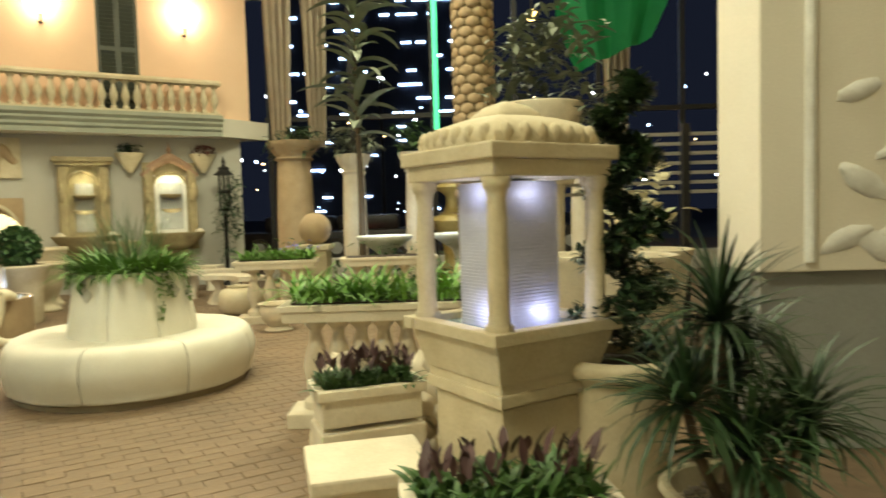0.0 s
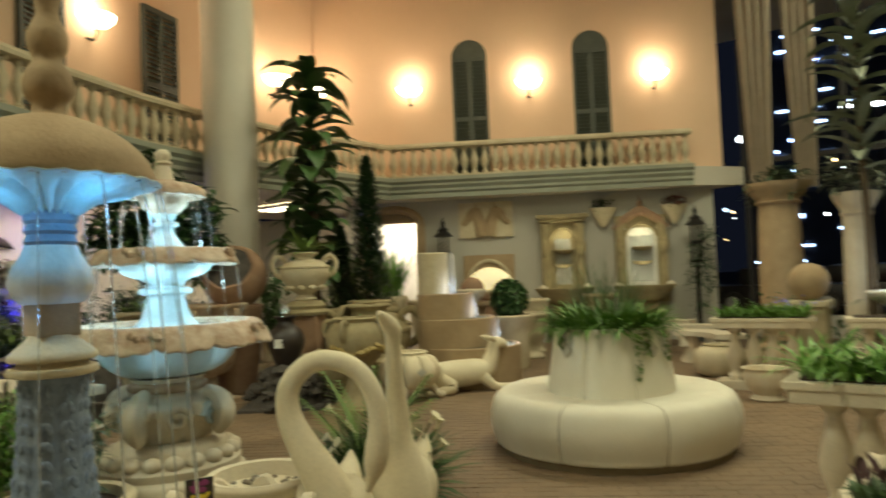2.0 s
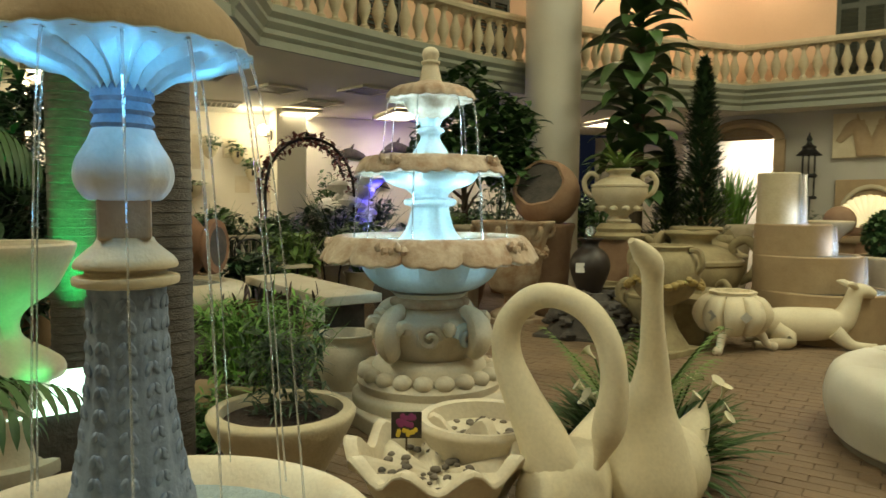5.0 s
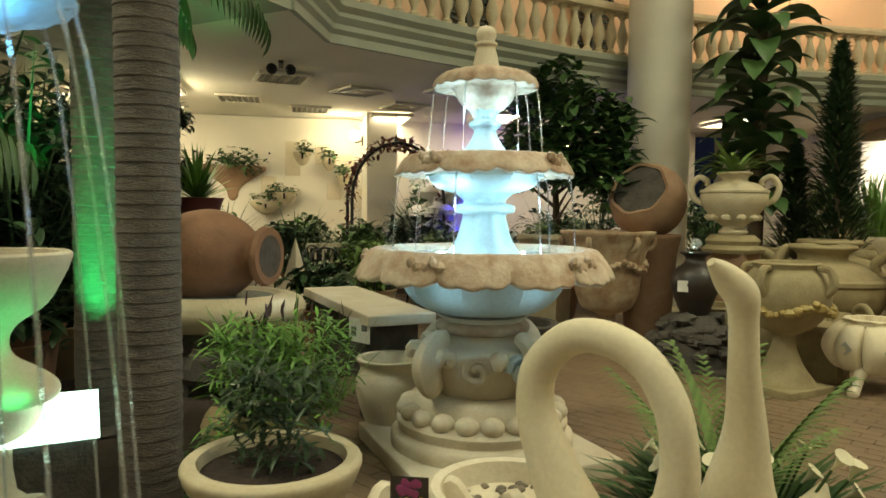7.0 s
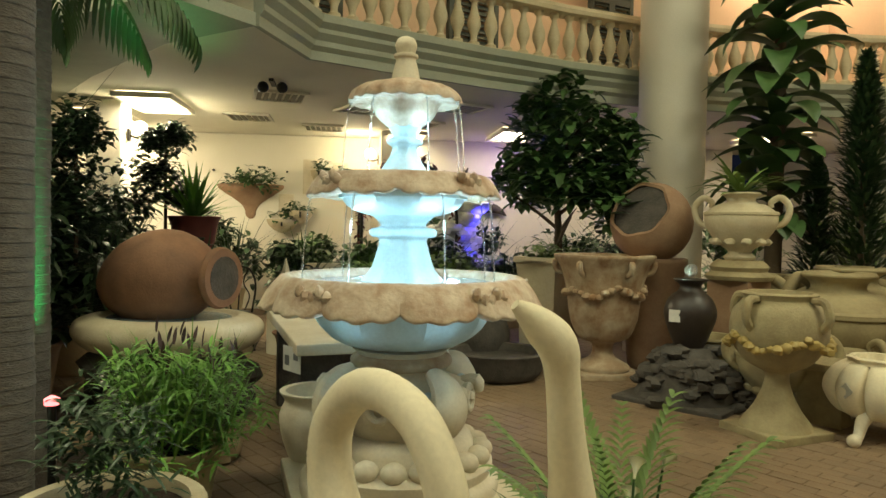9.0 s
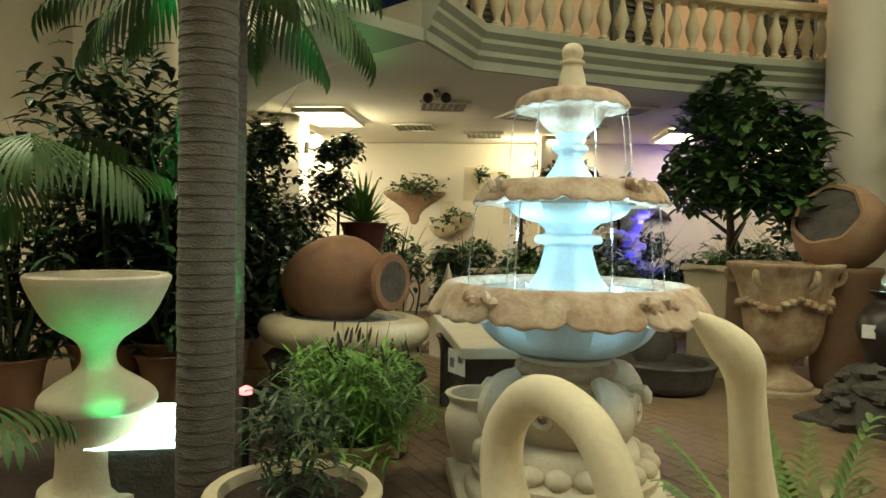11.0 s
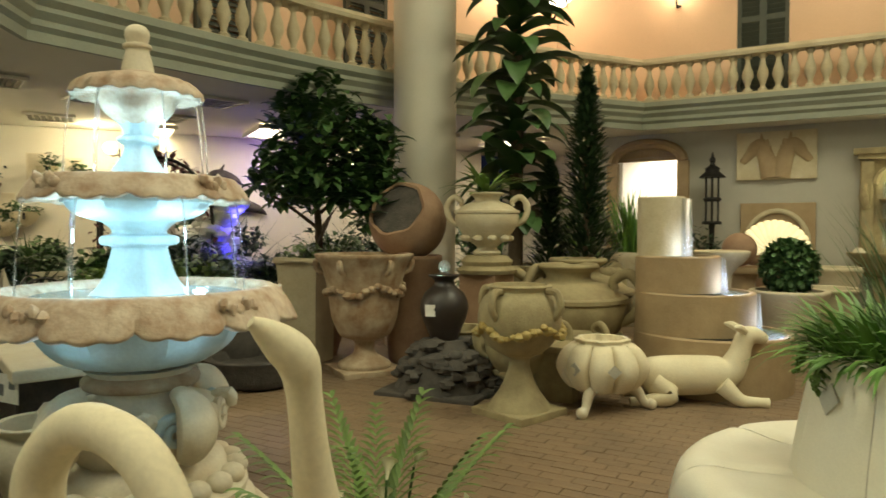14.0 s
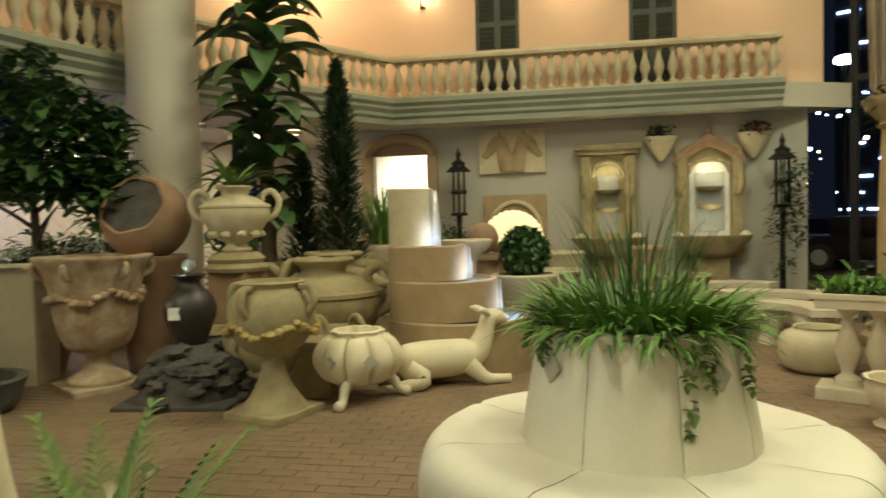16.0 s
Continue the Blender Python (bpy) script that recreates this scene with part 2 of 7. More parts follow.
def blades(name, rows, mat, ribs=4, fold=0.12):
    """A mesh of leaves: (base, heading, rise, length, width, droop)."""
    verts, faces = [], []
    for base, heading, rise, length, width, droop in rows:
        h = np.array([math.cos(heading), math.sin(heading), 0])
        side = np.array([-h[1], h[0], 0])
        p, a, first = np.array(base, float), rise, len(verts)
        for k in range(ribs + 1):
            f = k / ribs
            w = width * (math.sin(math.pi * min(1, 0.12 + 0.88 * f)) ** 0.8 if k < ribs else 0.02)
            up = np.array([0, 0, 1]) * math.cos(a) - h * math.sin(a)
            verts += [tuple(p - side * w / 2 + up * w * fold), tuple(p), tuple(p + side * w / 2 + up * w * fold)]
            p = p + (h * math.cos(a) + np.array([0, 0, 1]) * math.sin(a)) * length / ribs
            a -= droop / ribs
        for k in range(ribs):
            i = first + 3 * k
            faces += [(i, i + 1, i + 4, i + 3), (i + 1, i + 2, i + 5, i + 4)]
    me = bpy.data.meshes.new(name)
    me.from_pydata(verts, [], faces)
    me.materials.append(mat)
    me.polygons.foreach_set("use_smooth", [True] * len(me.polygons))
    return me


def rnd(a, b):
    return random.uniform(a, b)


def tuft(n, radius, length, width, rise=(0.5, 1.4), droop=(0.4, 1.6), z=0.0):
    rows = []
    for _ in range(n):
        a, r = rnd(0, 2 * math.pi), radius * math.sqrt(rnd(0, 1))
        out = rnd(-0.8, 0.8) + math.atan2(math.sin(a), math.cos(a))
        rows.append(((r * math.cos(a), r * math.sin(a), z), out, rnd(*rise), length * rnd(0.6, 1.15), width * rnd(0.7, 1.2), rnd(*droop)))
    return rows


def crown(n, centre, size, length, width, inner=0.35):
    """Leaves through an uneven cloud."""
    rows = []
    lumps = [(rnd(-0.65, 0.65), rnd(-0.65, 0.65), rnd(-0.7, 0.75), rnd(0.3, 0.55)) for _ in range(16)]
    while len(rows) < n:
        l = random.choice(lumps)
        d = Vector((random.gauss(0, 1), random.gauss(0, 1), random.gauss(0, 1))).normalized() * l[3] * rnd(0.4, 1) ** 0.5
        p = (centre[0] + (l[0] + d.x) * size[0], centre[1] + (l[1] + d.y) * size[1], centre[2] + (l[2] + d.z) * size[2])
        rows.append((p, rnd(0, 6.28), rnd(-0.5, 0.7), length * rnd(0.6, 1.3), width * rnd(0.7, 1.2), rnd(0.2, 1.2)))
    return rows

# ---- the plan ----
from mathutils import geometry

U, N = Vector((0.848, 0.530, 0)), Vector((0.530, -0.848, 0))
CORNER = Vector((-9.9, 10.793, 0))
FLOOR2, SOFFIT, ROOF = 3.33, 2.95, 7.4


def on_wall(s, out=0.0, z=0.0):
    """A place on the long far wall: metres along it, out from it, and up."""
    return tuple(CORNER + U * s + N * out + Vector((0, 0, z)))


def sweep(line, profile, closed=False):
    """Carries a closed (outset, z) profile along a line in plan; outset is to the line's left."""
    bm, rings, n = bmesh.new(), [], len(line)
    for k in range(n):
        p = Vector(line[k])
        a = (p - Vector(line[k - 1])).normalized() if k else None
        b = (Vector(line[k + 1]) - p).normalized() if k < n - 1 else None
        a, b = a or b, b or a
        t = (a + b).normalized()
        side = Vector((-t.y, t.x)) / max(0.4, t.dot(a))
        rings.append([bm.verts.new((p.x + side.x * o, p.y + side.y * o, z)) for o, z in profile])
    m = len(profile)
    for a, b in zip(rings, rings[1:]):
        for k in range(m):
            bm.faces.new((a[k], a[(k + 1) % m], b[(k + 1) % m], b[k]))
    bm.faces.new(rings[0])
    bm.faces.new(rings[-1][::-1])
    return bm


def prism(outline, z0, z1):
    bm = bmesh.new()
    low = [bm.verts.new((x, y, z0)) for x, y in outline]
    top = [bm.verts.new((x, y, z1)) for x, y in outline]
    for k in range(len(low)):
        j = (k + 1) % len(low)
        bm.faces.new((low[k], low[j], top[j], top[k]))
    for tri in geometry.tessellate_polygon([[Vector((x, y, 0)) for x, y in outline]]):
        bm.faces.new([low[i] for i in tri])
        bm.faces.new([top[i] for i in tri])
    return bm


EDGE = [(-3.95, 14.0), (-8.80, 10.75), (-8.86, 8.6), (-8.70, 6.63), (-8.38, 5.5), (-7.97, 4.48), (-7.50, 3.5), (-7.05, 2.64), (-6.05, 2.30)]
FASCIA = [(-6.05, 2.30), (-6.75, 1.45), (-8.3, 0.3), (-12.5, -2.3)]

# floor, one sheet under everything
structure("floor", box((0, 6, -0.05, 44, 44, 0.1)), GROUT)

# upper floor slab with its moulded edge
structure("floor_upper", prism(EDGE + FASCIA[1:] + [(-13.2, -2.3), (-13.2, 16.5), (-3.3, 15.0)], SOFFIT, FLOOR2 - 0.02), CEIL)
structure("trim_balcony_edge", sweep(EDGE, [(-0.02, SOFFIT - 0.004), (0.03, SOFFIT - 0.004), (0.03, 3.03), (0.07, 3.07), (0.07, 3.12), (0.12, 3.18), (0.12, 3.22), (0.17, 3.27), (0.17, FLOOR2 + 0.01), (-0.02, FLOOR2 + 0.01)][::-1]), GREYMOULD)
structure("trim_soffit_edge", sweep(FASCIA, [(0.0, SOFFIT - 0.002), (0.85, SOFFIT - 0.002), (0.85, SOFFIT + 0.1), (0.0, SOFFIT + 0.1)]), GREYMOULD)
structure("wall_fascia", sweep(FASCIA, [(0.55, SOFFIT + 0.1), (0.86, SOFFIT + 0.1), (0.86, 6.9), (0.55, 6.9)]), WHITEWALL)

# long far wall: lower storey with a doorway, upper storey, and the upper west wall


def wall_box(s0, s1, z0, z1, out=0.0, thick=0.25):
    p = on_wall((s0 + s1) / 2, out - thick / 2, (z0 + z1) / 2)
    return (*p, s1 - s0, thick, z1 - z0, 32)


structure("wall_north_lower", box(wall_box(-0.1, 0.36, 0, SOFFIT), wall_box(0.36, 1.35, 2.55, SOFFIT), wall_box(1.35, 7.2, 0, SOFFIT)), GREYWALL)
structure("wall_north_upper", box(wall_box(-0.9, 2.19, FLOOR2, ROOF), wall_box(2.19, 2.91, 6.3, ROOF), wall_box(2.91, 4.63, FLOOR2, ROOF), wall_box(4.63, 5.35, 6.3, ROOF), wall_box(5.35, 7.42, FLOOR2, ROOF)), PEACH)
WEST = [(-10.45, 10.35), (-10.15, 8.4), (-9.95, 6.9), (-9.6, 5.9), (-9.1, 4.6), (-8.5, 3.4), (-7.7, 2.0)]
structure("wall_west_upper", sweep(WEST, [(-0.2, FLOOR2), (0.0, FLOOR2), (0.0, ROOF), (-0.2, ROOF)]), PEACH)
structure("wall_showroom_back", box((-12.6, 3.0, 1.47, 0.2, 14, 2.94)), WHITEWALL)
structure("wall_showroom_end", box((-11.2, 12.9, 1.47, 0.2, 6.0, 2.94, -58)), WHITEWALL)
structure("pillar_showroom", box((-11.9, 3.75, 1.47, 0.75, 0.5, 2.94), bevel=0.02), WHITEWALL)
structure("pillar_showroom_south", box((-9.75, 0.0, 1.47, 0.42, 0.42, 2.94), bevel=0.02), WHITEWALL)
structure("ceiling", box((-3, 5, ROOF + 0.1, 26, 30, 0.2)), CEIL)
structure("wall_south", box((-4.0, -5.5, 3.7, 26, 0.2, 7.4)), WHITEWALL)
structure("wall_showroom_south", box((-13.2, -3.5, 3.7, 0.2, 5.0, 7.4)), WHITEWALL)
structure("wall_east", box((7.2, 4.0, 3.7, 0.2, 20, 7.4)), WHITEWALL)

# ceiling vents and light panels under the gallery
for x, y, a in ((-8.9, 2.2, 10), (-9.6, 3.2, 25), (-10.6, 1.6, 0), (-9.2, 4.4, 20), (-10.7, 4.0, 15), (-11.4, 2.6, 0)):
    v = thing("ceiling_vent", (x, y, SOFFIT - 0.03), "square dark slatted vent flush in the pale ceiling", "vent", "ceiling vents", a)
    part("frame", box((0, -0.29, 0.01, 0.62, 0.04, 0.03), (0, 0.29, 0.01, 0.62, 0.04, 0.03), (-0.29, 0, 0.01, 0.04, 0.54, 0.03), (0.29, 0, 0.01, 0.04, 0.54, 0.03)), CEIL, v, "", False)
    for k in range(7):
        part("slat", box((0, -0.24 + 0.08 * k, 0.012, 0.54, 0.05, 0.012)), VENT, v, "", False)
for x, y in ((-9.6, 0.6), (-11.0, -0.4), (-11.3, 5.6), (-10.9, 8.0), (-12.0, 3.9), (-10.7, 9.6)):
    v = thing("ceiling_light", (x, y, SOFFIT - 0.045), "lit rectangular light panel under the gallery ceiling", "ceiling light", "gallery lights")
    part("frame", box((0, -0.32, 0, 1.2, 0.04, 0.06), (0, 0.32, 0, 1.2, 0.04, 0.06), (-0.6, 0, 0, 0.04, 0.68, 0.06), (0.6, 0, 0, 0.04, 0.68, 0.06)), WHITEWALL, v, "", False)
    part("diffuser", box((0, 0, 0.01, 1.16, 0.6, 0.03)), LAMPGLOW, v, "", False)
    lamp("gallery_lamp", "AREA", (x, y, SOFFIT - 0.09), 60 if y < 1 else 26 if y < 7 else 14, (1.0, 0.88, 0.58), 1.1, (x, y, 0), size_y=0.6)

# balustrade along the gallery
BALUSTER = emit_mesh("baluster", lathe(smooth_profile([(0.062, 0.0), (0.062, 0.045), (0.04, 0.06), (0.034, 0.10), (0.05, 0.16), (0.075, 0.23), (0.072, 0.31), (0.045, 0.40), (0.032, 0.47), (0.036, 0.51), (0.056, 0.53), (0.056, 0.575)], 2), 12), CREAM, True)


def balustrade(name, line, gap):
    t = tagged(new(name, None), "cream cast-stone balustrade with turned balusters on the gallery edge", "balustrade", "gallery balustrades")
    part("bottom_rail", sweep(line, [(-0.15, FLOOR2 + 0.01), (0.0, FLOOR2 + 0.01), (0.0, FLOOR2 + 0.07), (-0.15, FLOOR2 + 0.07)]), CREAM, t, "", False)
    part("top_rail", sweep(line, [(-0.19, 3.935), (0.05, 3.935), (0.06, 3.98), (0.03, 4.03), (-0.17, 4.03), (-0.2, 3.98)]), CREAM, t, "", False)
    for a, b in zip(line, line[1:]):
        a, b = Vector(a), Vector(b)
        side = Vector((-(b - a).y, (b - a).x)).normalized() * -0.075
        n = max(1, round((b - a).length / gap))
        for k in range(n):
            p = a.lerp(b, (k + 0.5) / n) + side
            o = part("baluster", BALUSTER, CREAM, t)
            o.location, o.scale = (p.x, p.y, FLOOR2 + 0.065), (1, 1, 0.94)
    return t


balustrade("balustrade", EDGE[:2], 0.2)
balustrade("balustrade", EDGE[1:5], 0.2)
balustrade("balustrade", EDGE[4:], 0.2)

# arched shutters


def shutter(name, m, width, height, label, arched=True):
    t = tagged(new(name), label, "window", "", "structure")
    t.matrix_basis = m
    h = height - (width / 2 if arched else 0)
    for sx in (-1, 1):
        part("stile", box((sx * (width / 2 - 0.03), 0, h / 2, 0.06, 0.07, h)), SHUTTER, t, "", False)
        part("stile", box((sx * 0.025, 0, h / 2, 0.05, 0.06, h)), SHUTTER, t, "", False)
    for z in (0.05, h * 0.5, h - 0.04):
        part("rail", box((0, 0.004, z, width - 0.12, 0.055, 0.09)), SHUTTER, t, "", False)
    n = int(h / 0.075)
    lv = emit_mesh("louvre", box((0, 0, 0, width - 0.12, 0.012, 0.07)), SHUTTER, False)
    for k in range(n):
        o = part("louvre", lv, SHUTTER, t)
        o.matrix_basis = pose(0, 0.0, 0.06 + (k + 0.5) * (h - 0.1) / n, 35)
    if arched:
        bm = bmesh.new()
        arc = [(width / 2 * math.cos(a), width / 2 * math.sin(a)) for a in np.linspace(0, math.pi, 17)]
        f = [bm.verts.new((x, -0.03, h + z)) for x, z in arc]
        g = [bm.verts.new((x, 0.03, h + z)) for x, z in arc]
        bm.faces.new(f), bm.faces.new(g)
        for k in range(17):
            bm.faces.new((f[k], f[(k + 1) % 17], g[(k + 1) % 17], g[k]))
        part("arch_panel", bm, SHUTTER, t, "", False)
    return t


for s in (2.55, 4.99):
    shutter("window_1", pose(*on_wall(s, -0.06, FLOOR2), 0, 0, 32), 0.72, 2.9, "grey-green louvred shutters in an arched opening of the peach wall")
    structure("window_backing", box((*on_wall(s, -0.28, 4.8), 0.9, 0.04, 3.0, 32)), SHUTTER)
    for sx in (-1, 1):
        bm = bmesh.new()
        arc = [(sx * 0.36 * math.sin(a), 5.87 + 0.36 * math.cos(a)) for a in np.linspace(0, math.pi / 2, 9)] + [(sx * 0.36, 6.31), (0, 6.31)]
        f, g = ([bm.verts.new(on_wall(s + x, out, z)) for x, z in arc] for out in (0.0, -0.2))
        bm.faces.new(f), bm.faces.new(g)
        for k in range(len(arc)):
            bm.faces.new((f[k], f[k - 1], g[k - 1], g[k]))
        structure("wall_north_spandrel", bm, PEACH)
for i, f in ((2, 0.35), (4, 0.1), (5, 0.6)):
    p, q = Vector(WEST[i]), Vector(WEST[i + 1])
    c, d = p.lerp(q, f), (p - q).normalized()
    inw = Vector((-d.y, d.x))
    inw = inw if inw.x > 0 else -inw
    shutter("window_2", pose(c.x + inw.x * 0.06, c.y + inw.y * 0.06, FLOOR2, 0, 0, math.degrees(math.atan2(d.y, d.x)) + 180), 0.75, 2.5, "grey-green louvred shutters on the peach gallery wall", False)

# wall sconces


def sconce(place, rz):
    t = thing("wall_sconce", place, "lit opal glass bowl sconce on a black iron arm", "wall lamp", "gallery sconces", rz)
    part("arm", tube([(0, 0, -0.12, 0.02), (0, -0.1, -0.16, 0.018), (0, -0.17, -0.08, 0.016), (0, -0.17, 0.0, 0.03)], 8, 4), IRON, t)
    part("backplate", lathe([(0.045, -0.02), (0.045, 0.0)], 12, at=(0, -0.01, -0.12)), IRON, t)
    shade = part("shade", lathe(smooth_profile([(0.02, 0.0), (0.13, 0.03), (0.21, 0.10), (0.24, 0.17), (0.21, 0.17), (0.10, 0.06), (0.005, 0.03)], 3), 24, at=(0, -0.17, 0)), OPAL, t, "glowing opal glass bowl")
    part("finial", ball(bmesh.new(), (0, -0.17, 0.2), 0.02, 8), IRON, shade)
    lamp("sconce_light", "POINT", tuple(Vector(place) + Matrix.Rotation(radians(rz), 3, "Z") @ Vector((0, -0.24, 0.34))), 21, AMBER, 0.08)


for s in (1.32, 3.74, 6.19):
    sconce(on_wall(s, 0.0, 5.08), 32)
sconce((-10.02, 8.9, 5.08), 98)
sconce((-10.2, 10.0, 5.08), 98)
sconce((-9.35, 5.25, 5.08), 112)

# round column at the gallery edge
col = thing("column", (-8.2, 6.75, 0), "tall round cream plaster column rising past the gallery", "column")
part("shaft", lathe([(0.36, 0.2), (0.38, 2.4), (0.38, 7.4)], 40), WHITEWALL, col)
part("base", lathe([(0.5, 0), (0.5, 0.12), (0.44, 0.16), (0.42, 0.22), (0.37, 0.24)], 40), CREAM, col)

# ---- three-tier fountain ----


def scallop(n, amp, dz=0.0, from_r=0.0):
    return lambda a, r, z: (r * (1 + (amp * math.cos(n * a) if r > from_r else 0)), z + (dz * math.cos(n * a) if r > from_r else 0))


def tiered_fountain(place):
    t = thing("tiered_fountain", place, "three-tier pale stone fountain running with cyan light under its bowls", "fountain", rz=10)
    part("plinth", box((0, 0, 0.05, 1.1, 1.1, 0.1), bevel=0.015), PALE, t, "square pale stone plinth", False)
    part("base", lathe(smooth_profile([(0.50, 0.10), (0.50, 0.16), (0.46, 0.19), (0.47, 0.24), (0.42, 0.27), (0.38, 0.28), (0.36, 0.36), (0.28, 0.39), (0.2, 0.40)], 3), 48), PALE, t)
    bead = emit_mesh("bead", ball(bmesh.new(), (0, 0, 0), 0.062, 12, (1, 1, 0.8)), PALE, True)
    for k in range(20):
        o = part("bead", bead, PALE, t)
        o.location = (0.41 * math.cos(k * math.pi / 10), 0.41 * math.sin(k * math.pi / 10), 0.29)
    part("lower_stem", lathe(smooth_profile([(0.26, 0.37), (0.29, 0.42), (0.33, 0.52), (0.34, 0.60), (0.29, 0.64), (0.21, 0.66), (0.19, 0.70), (0.21, 0.76), (0.25, 0.80)], 3), 48, lambda a, r, z: (r * (1 + 0.03 * math.cos(16 * a) * (1 if 0.4 < z < 0.63 else 0)), z)), PALE, t)
    for k in range(8):
        c = Matrix.Rotation(k * math.pi / 4 + 0.2, 3, "Z")
        pts = []
        for j in range(13):
            f = j / 12
            q = 0.075 * (1 - 0.75 * f)
            pts.append((*(c @ Vector((0.335 + 0.03 * f, (0.02 + q * math.cos(9 * f)) * (1 if k % 2 else -1), 0.55 + q * math.sin(9 * f)))), 0.026 * (1 - 0.4 * f)))
        part("volute", tube(pts, 8, 2), PALE if k % 2 else BLUEWHITE, t, "carved spiral volute")
        a = [(0.30, 0.0, 0.60, 0.05), (0.36, 0.0, 0.62, 0.045), (0.38, 0.0, 0.57, 0.02)]
        part("leaf_ornament", tube([(*(c @ Vector((x, 0.13, z))), w) for x, _, z, w in a], 8, 3), PALE, t, "carved leaf tip")
    for k in range(4):
        c = Matrix.Rotation(k * math.pi / 2 + 0.35, 3, "Z")
        part("acanthus_scroll", tube([(*(c @ Vector((0.35, 0.0, 0.44))), 0.05), (*(c @ Vector((0.39, 0.0, 0.50))), 0.07), (*(c @ Vector((0.40, 0.0, 0.58))), 0.075), (*(c @ Vector((0.36, 0.0, 0.66))), 0.06), (*(c @ Vector((0.28, 0.0, 0.70))), 0.04)], 12, 4, flat=1.5), PALE, t, "carved acanthus scroll")
    part("collar", lathe(smooth_profile([(0.2, 0.70), (0.25, 0.715), (0.255, 0.75), (0.22, 0.77), (0.2, 0.79)], 3), 40), RUSTY, t, "brown-stained round collar")
    for r, z, rim, lip, deep in ((0.685, 1.165, 0.055, 0.15, 0.36), (0.475, 1.66, 0.045, 0.10, 0.21)):
        n = 16 if r > 0.5 else 14
        bowl = [(0.16 if r > 0.5 else 0.10, z - deep), (r * 0.42, z - deep + 0.02), (r * 0.58, z - deep * 0.72), (r * 0.66, z - deep * 0.40), (r * 0.66, z - lip - 0.015)]
        part("bowl", lathe(smooth_profile(bowl, 4), 64, lambda a, rr, zz: (rr * (1 + 0.05 * abs(math.cos(9 * a)) ** 14), zz)), BLUEWHITE, t, "ribbed pale blue bowl lit from below")
        rimp = [(r * 0.62, z - lip), (r * 0.68, z - lip * 0.86), (r * 0.93, z - lip * 0.98), (r * 1.0, z - lip * 0.95), (r * 0.995, z - lip * 0.78), (r * 0.95, z - lip * 0.42), (r * 0.89, z - lip * 0.1), (r * 0.84, z), (r * 0.79, z - 0.012), (r * 0.73, z - 0.05), (r * 0.5, z - 0.07), (0.02, z - 0.075)]
        lobes = 12 if r > 0.5 else 10

        def petal(a, rr, zz, r=r, z=z, lip=lip, lobes=lobes):
            if rr < r * 0.72:
                return rr, zz
            low = min(1.0, max(0.0, (z - zz) / lip))
            lobe = abs(math.cos(lobes * a / 2)) ** 0.6 - 0.7
            return rr * (1 + (0.04 * low + 0.015) * lobe + 0.014 * abs(math.cos(lobes * 1.5 * a))), zz - 0.022 * lobe * low - 0.014 * abs(math.cos(lobes * 1.5 * a)) * low

        rim_part = part("rim", lathe(smooth_profile(rimp, 4), 192, petal), RIMSTONE, t, "drooping petalled rim stained brown by water")
        part("water", lathe([(r * 0.66, z - 0.035), (0.02, z - 0.03)], 48), POOL, rim_part, "still water lit pale blue")
        for k in range(5 if r > 0.5 else 4):
            a = 2 * math.pi * (k + 0.3) / (5 if r > 0.5 else 4)
            bm = bmesh.new()
            for j in range(5):
                ball(bm, (r * 0.955 * math.cos(a + (j - 2) * 0.06), r * 0.955 * math.sin(a + (j - 2) * 0.06), z - lip * 0.42 + 0.018 * math.cos(j * 2)), 0.025, 8, (0.9, 0.9, 1.1), 0.5)
            part("leaf_ornament", bm, RIMSTONE, rim_part, "brown-stained carved leaf cluster on the rim")
    part("middle_stem", lathe(smooth_profile([(0.24, 1.095), (0.20, 1.13), (0.15, 1.20), (0.12, 1.30), (0.115, 1.345), (0.155, 1.355), (0.165, 1.375), (0.155, 1.395), (0.115, 1.405), (0.12, 1.43), (0.17, 1.47)], 3), 64, lambda a, r, z: (r * (1 + 0.09 * abs(math.cos(4 * a)) ** 3 * (1 if z < 1.35 else 0.6)), z)), BLUEWHITE, t, "fluted stem washed with cyan light")
    part("upper_stem", lathe(smooth_profile([(0.14, 1.60), (0.13, 1.66), (0.075, 1.75), (0.06, 1.80), (0.085, 1.82), (0.085, 1.84), (0.06, 1.855), (0.08, 1.90), (0.15, 2.0)], 3), 32, lambda a, r, z: (r * (1 + 0.06 * math.cos(8 * a)), z)), BLUEWHITE, t, "fluted stem washed with cyan light")
    part("top_bowl", lathe(smooth_profile([(0.08, 1.90), (0.14, 1.95), (0.17, 2.01), (0.2, 2.025), (0.275, 2.02), (0.28, 2.035), (0.26, 2.07), (0.2, 2.105), (0.12, 2.125), (0.075, 2.14)], 4), 96, scallop(20, 0.02, 0.004, 0.2)), RIMSTONE, t, "small scalloped cap bowl stained brown")
    part("finial", lathe(smooth_profile([(0.075, 2.13), (0.06, 2.2), (0.05, 2.24), (0.06, 2.25), (0.06, 2.265), (0.045, 2.27), (0.055, 2.31), (0.04, 2.345), (0.003, 2.36)], 3), 24), PALE, t)
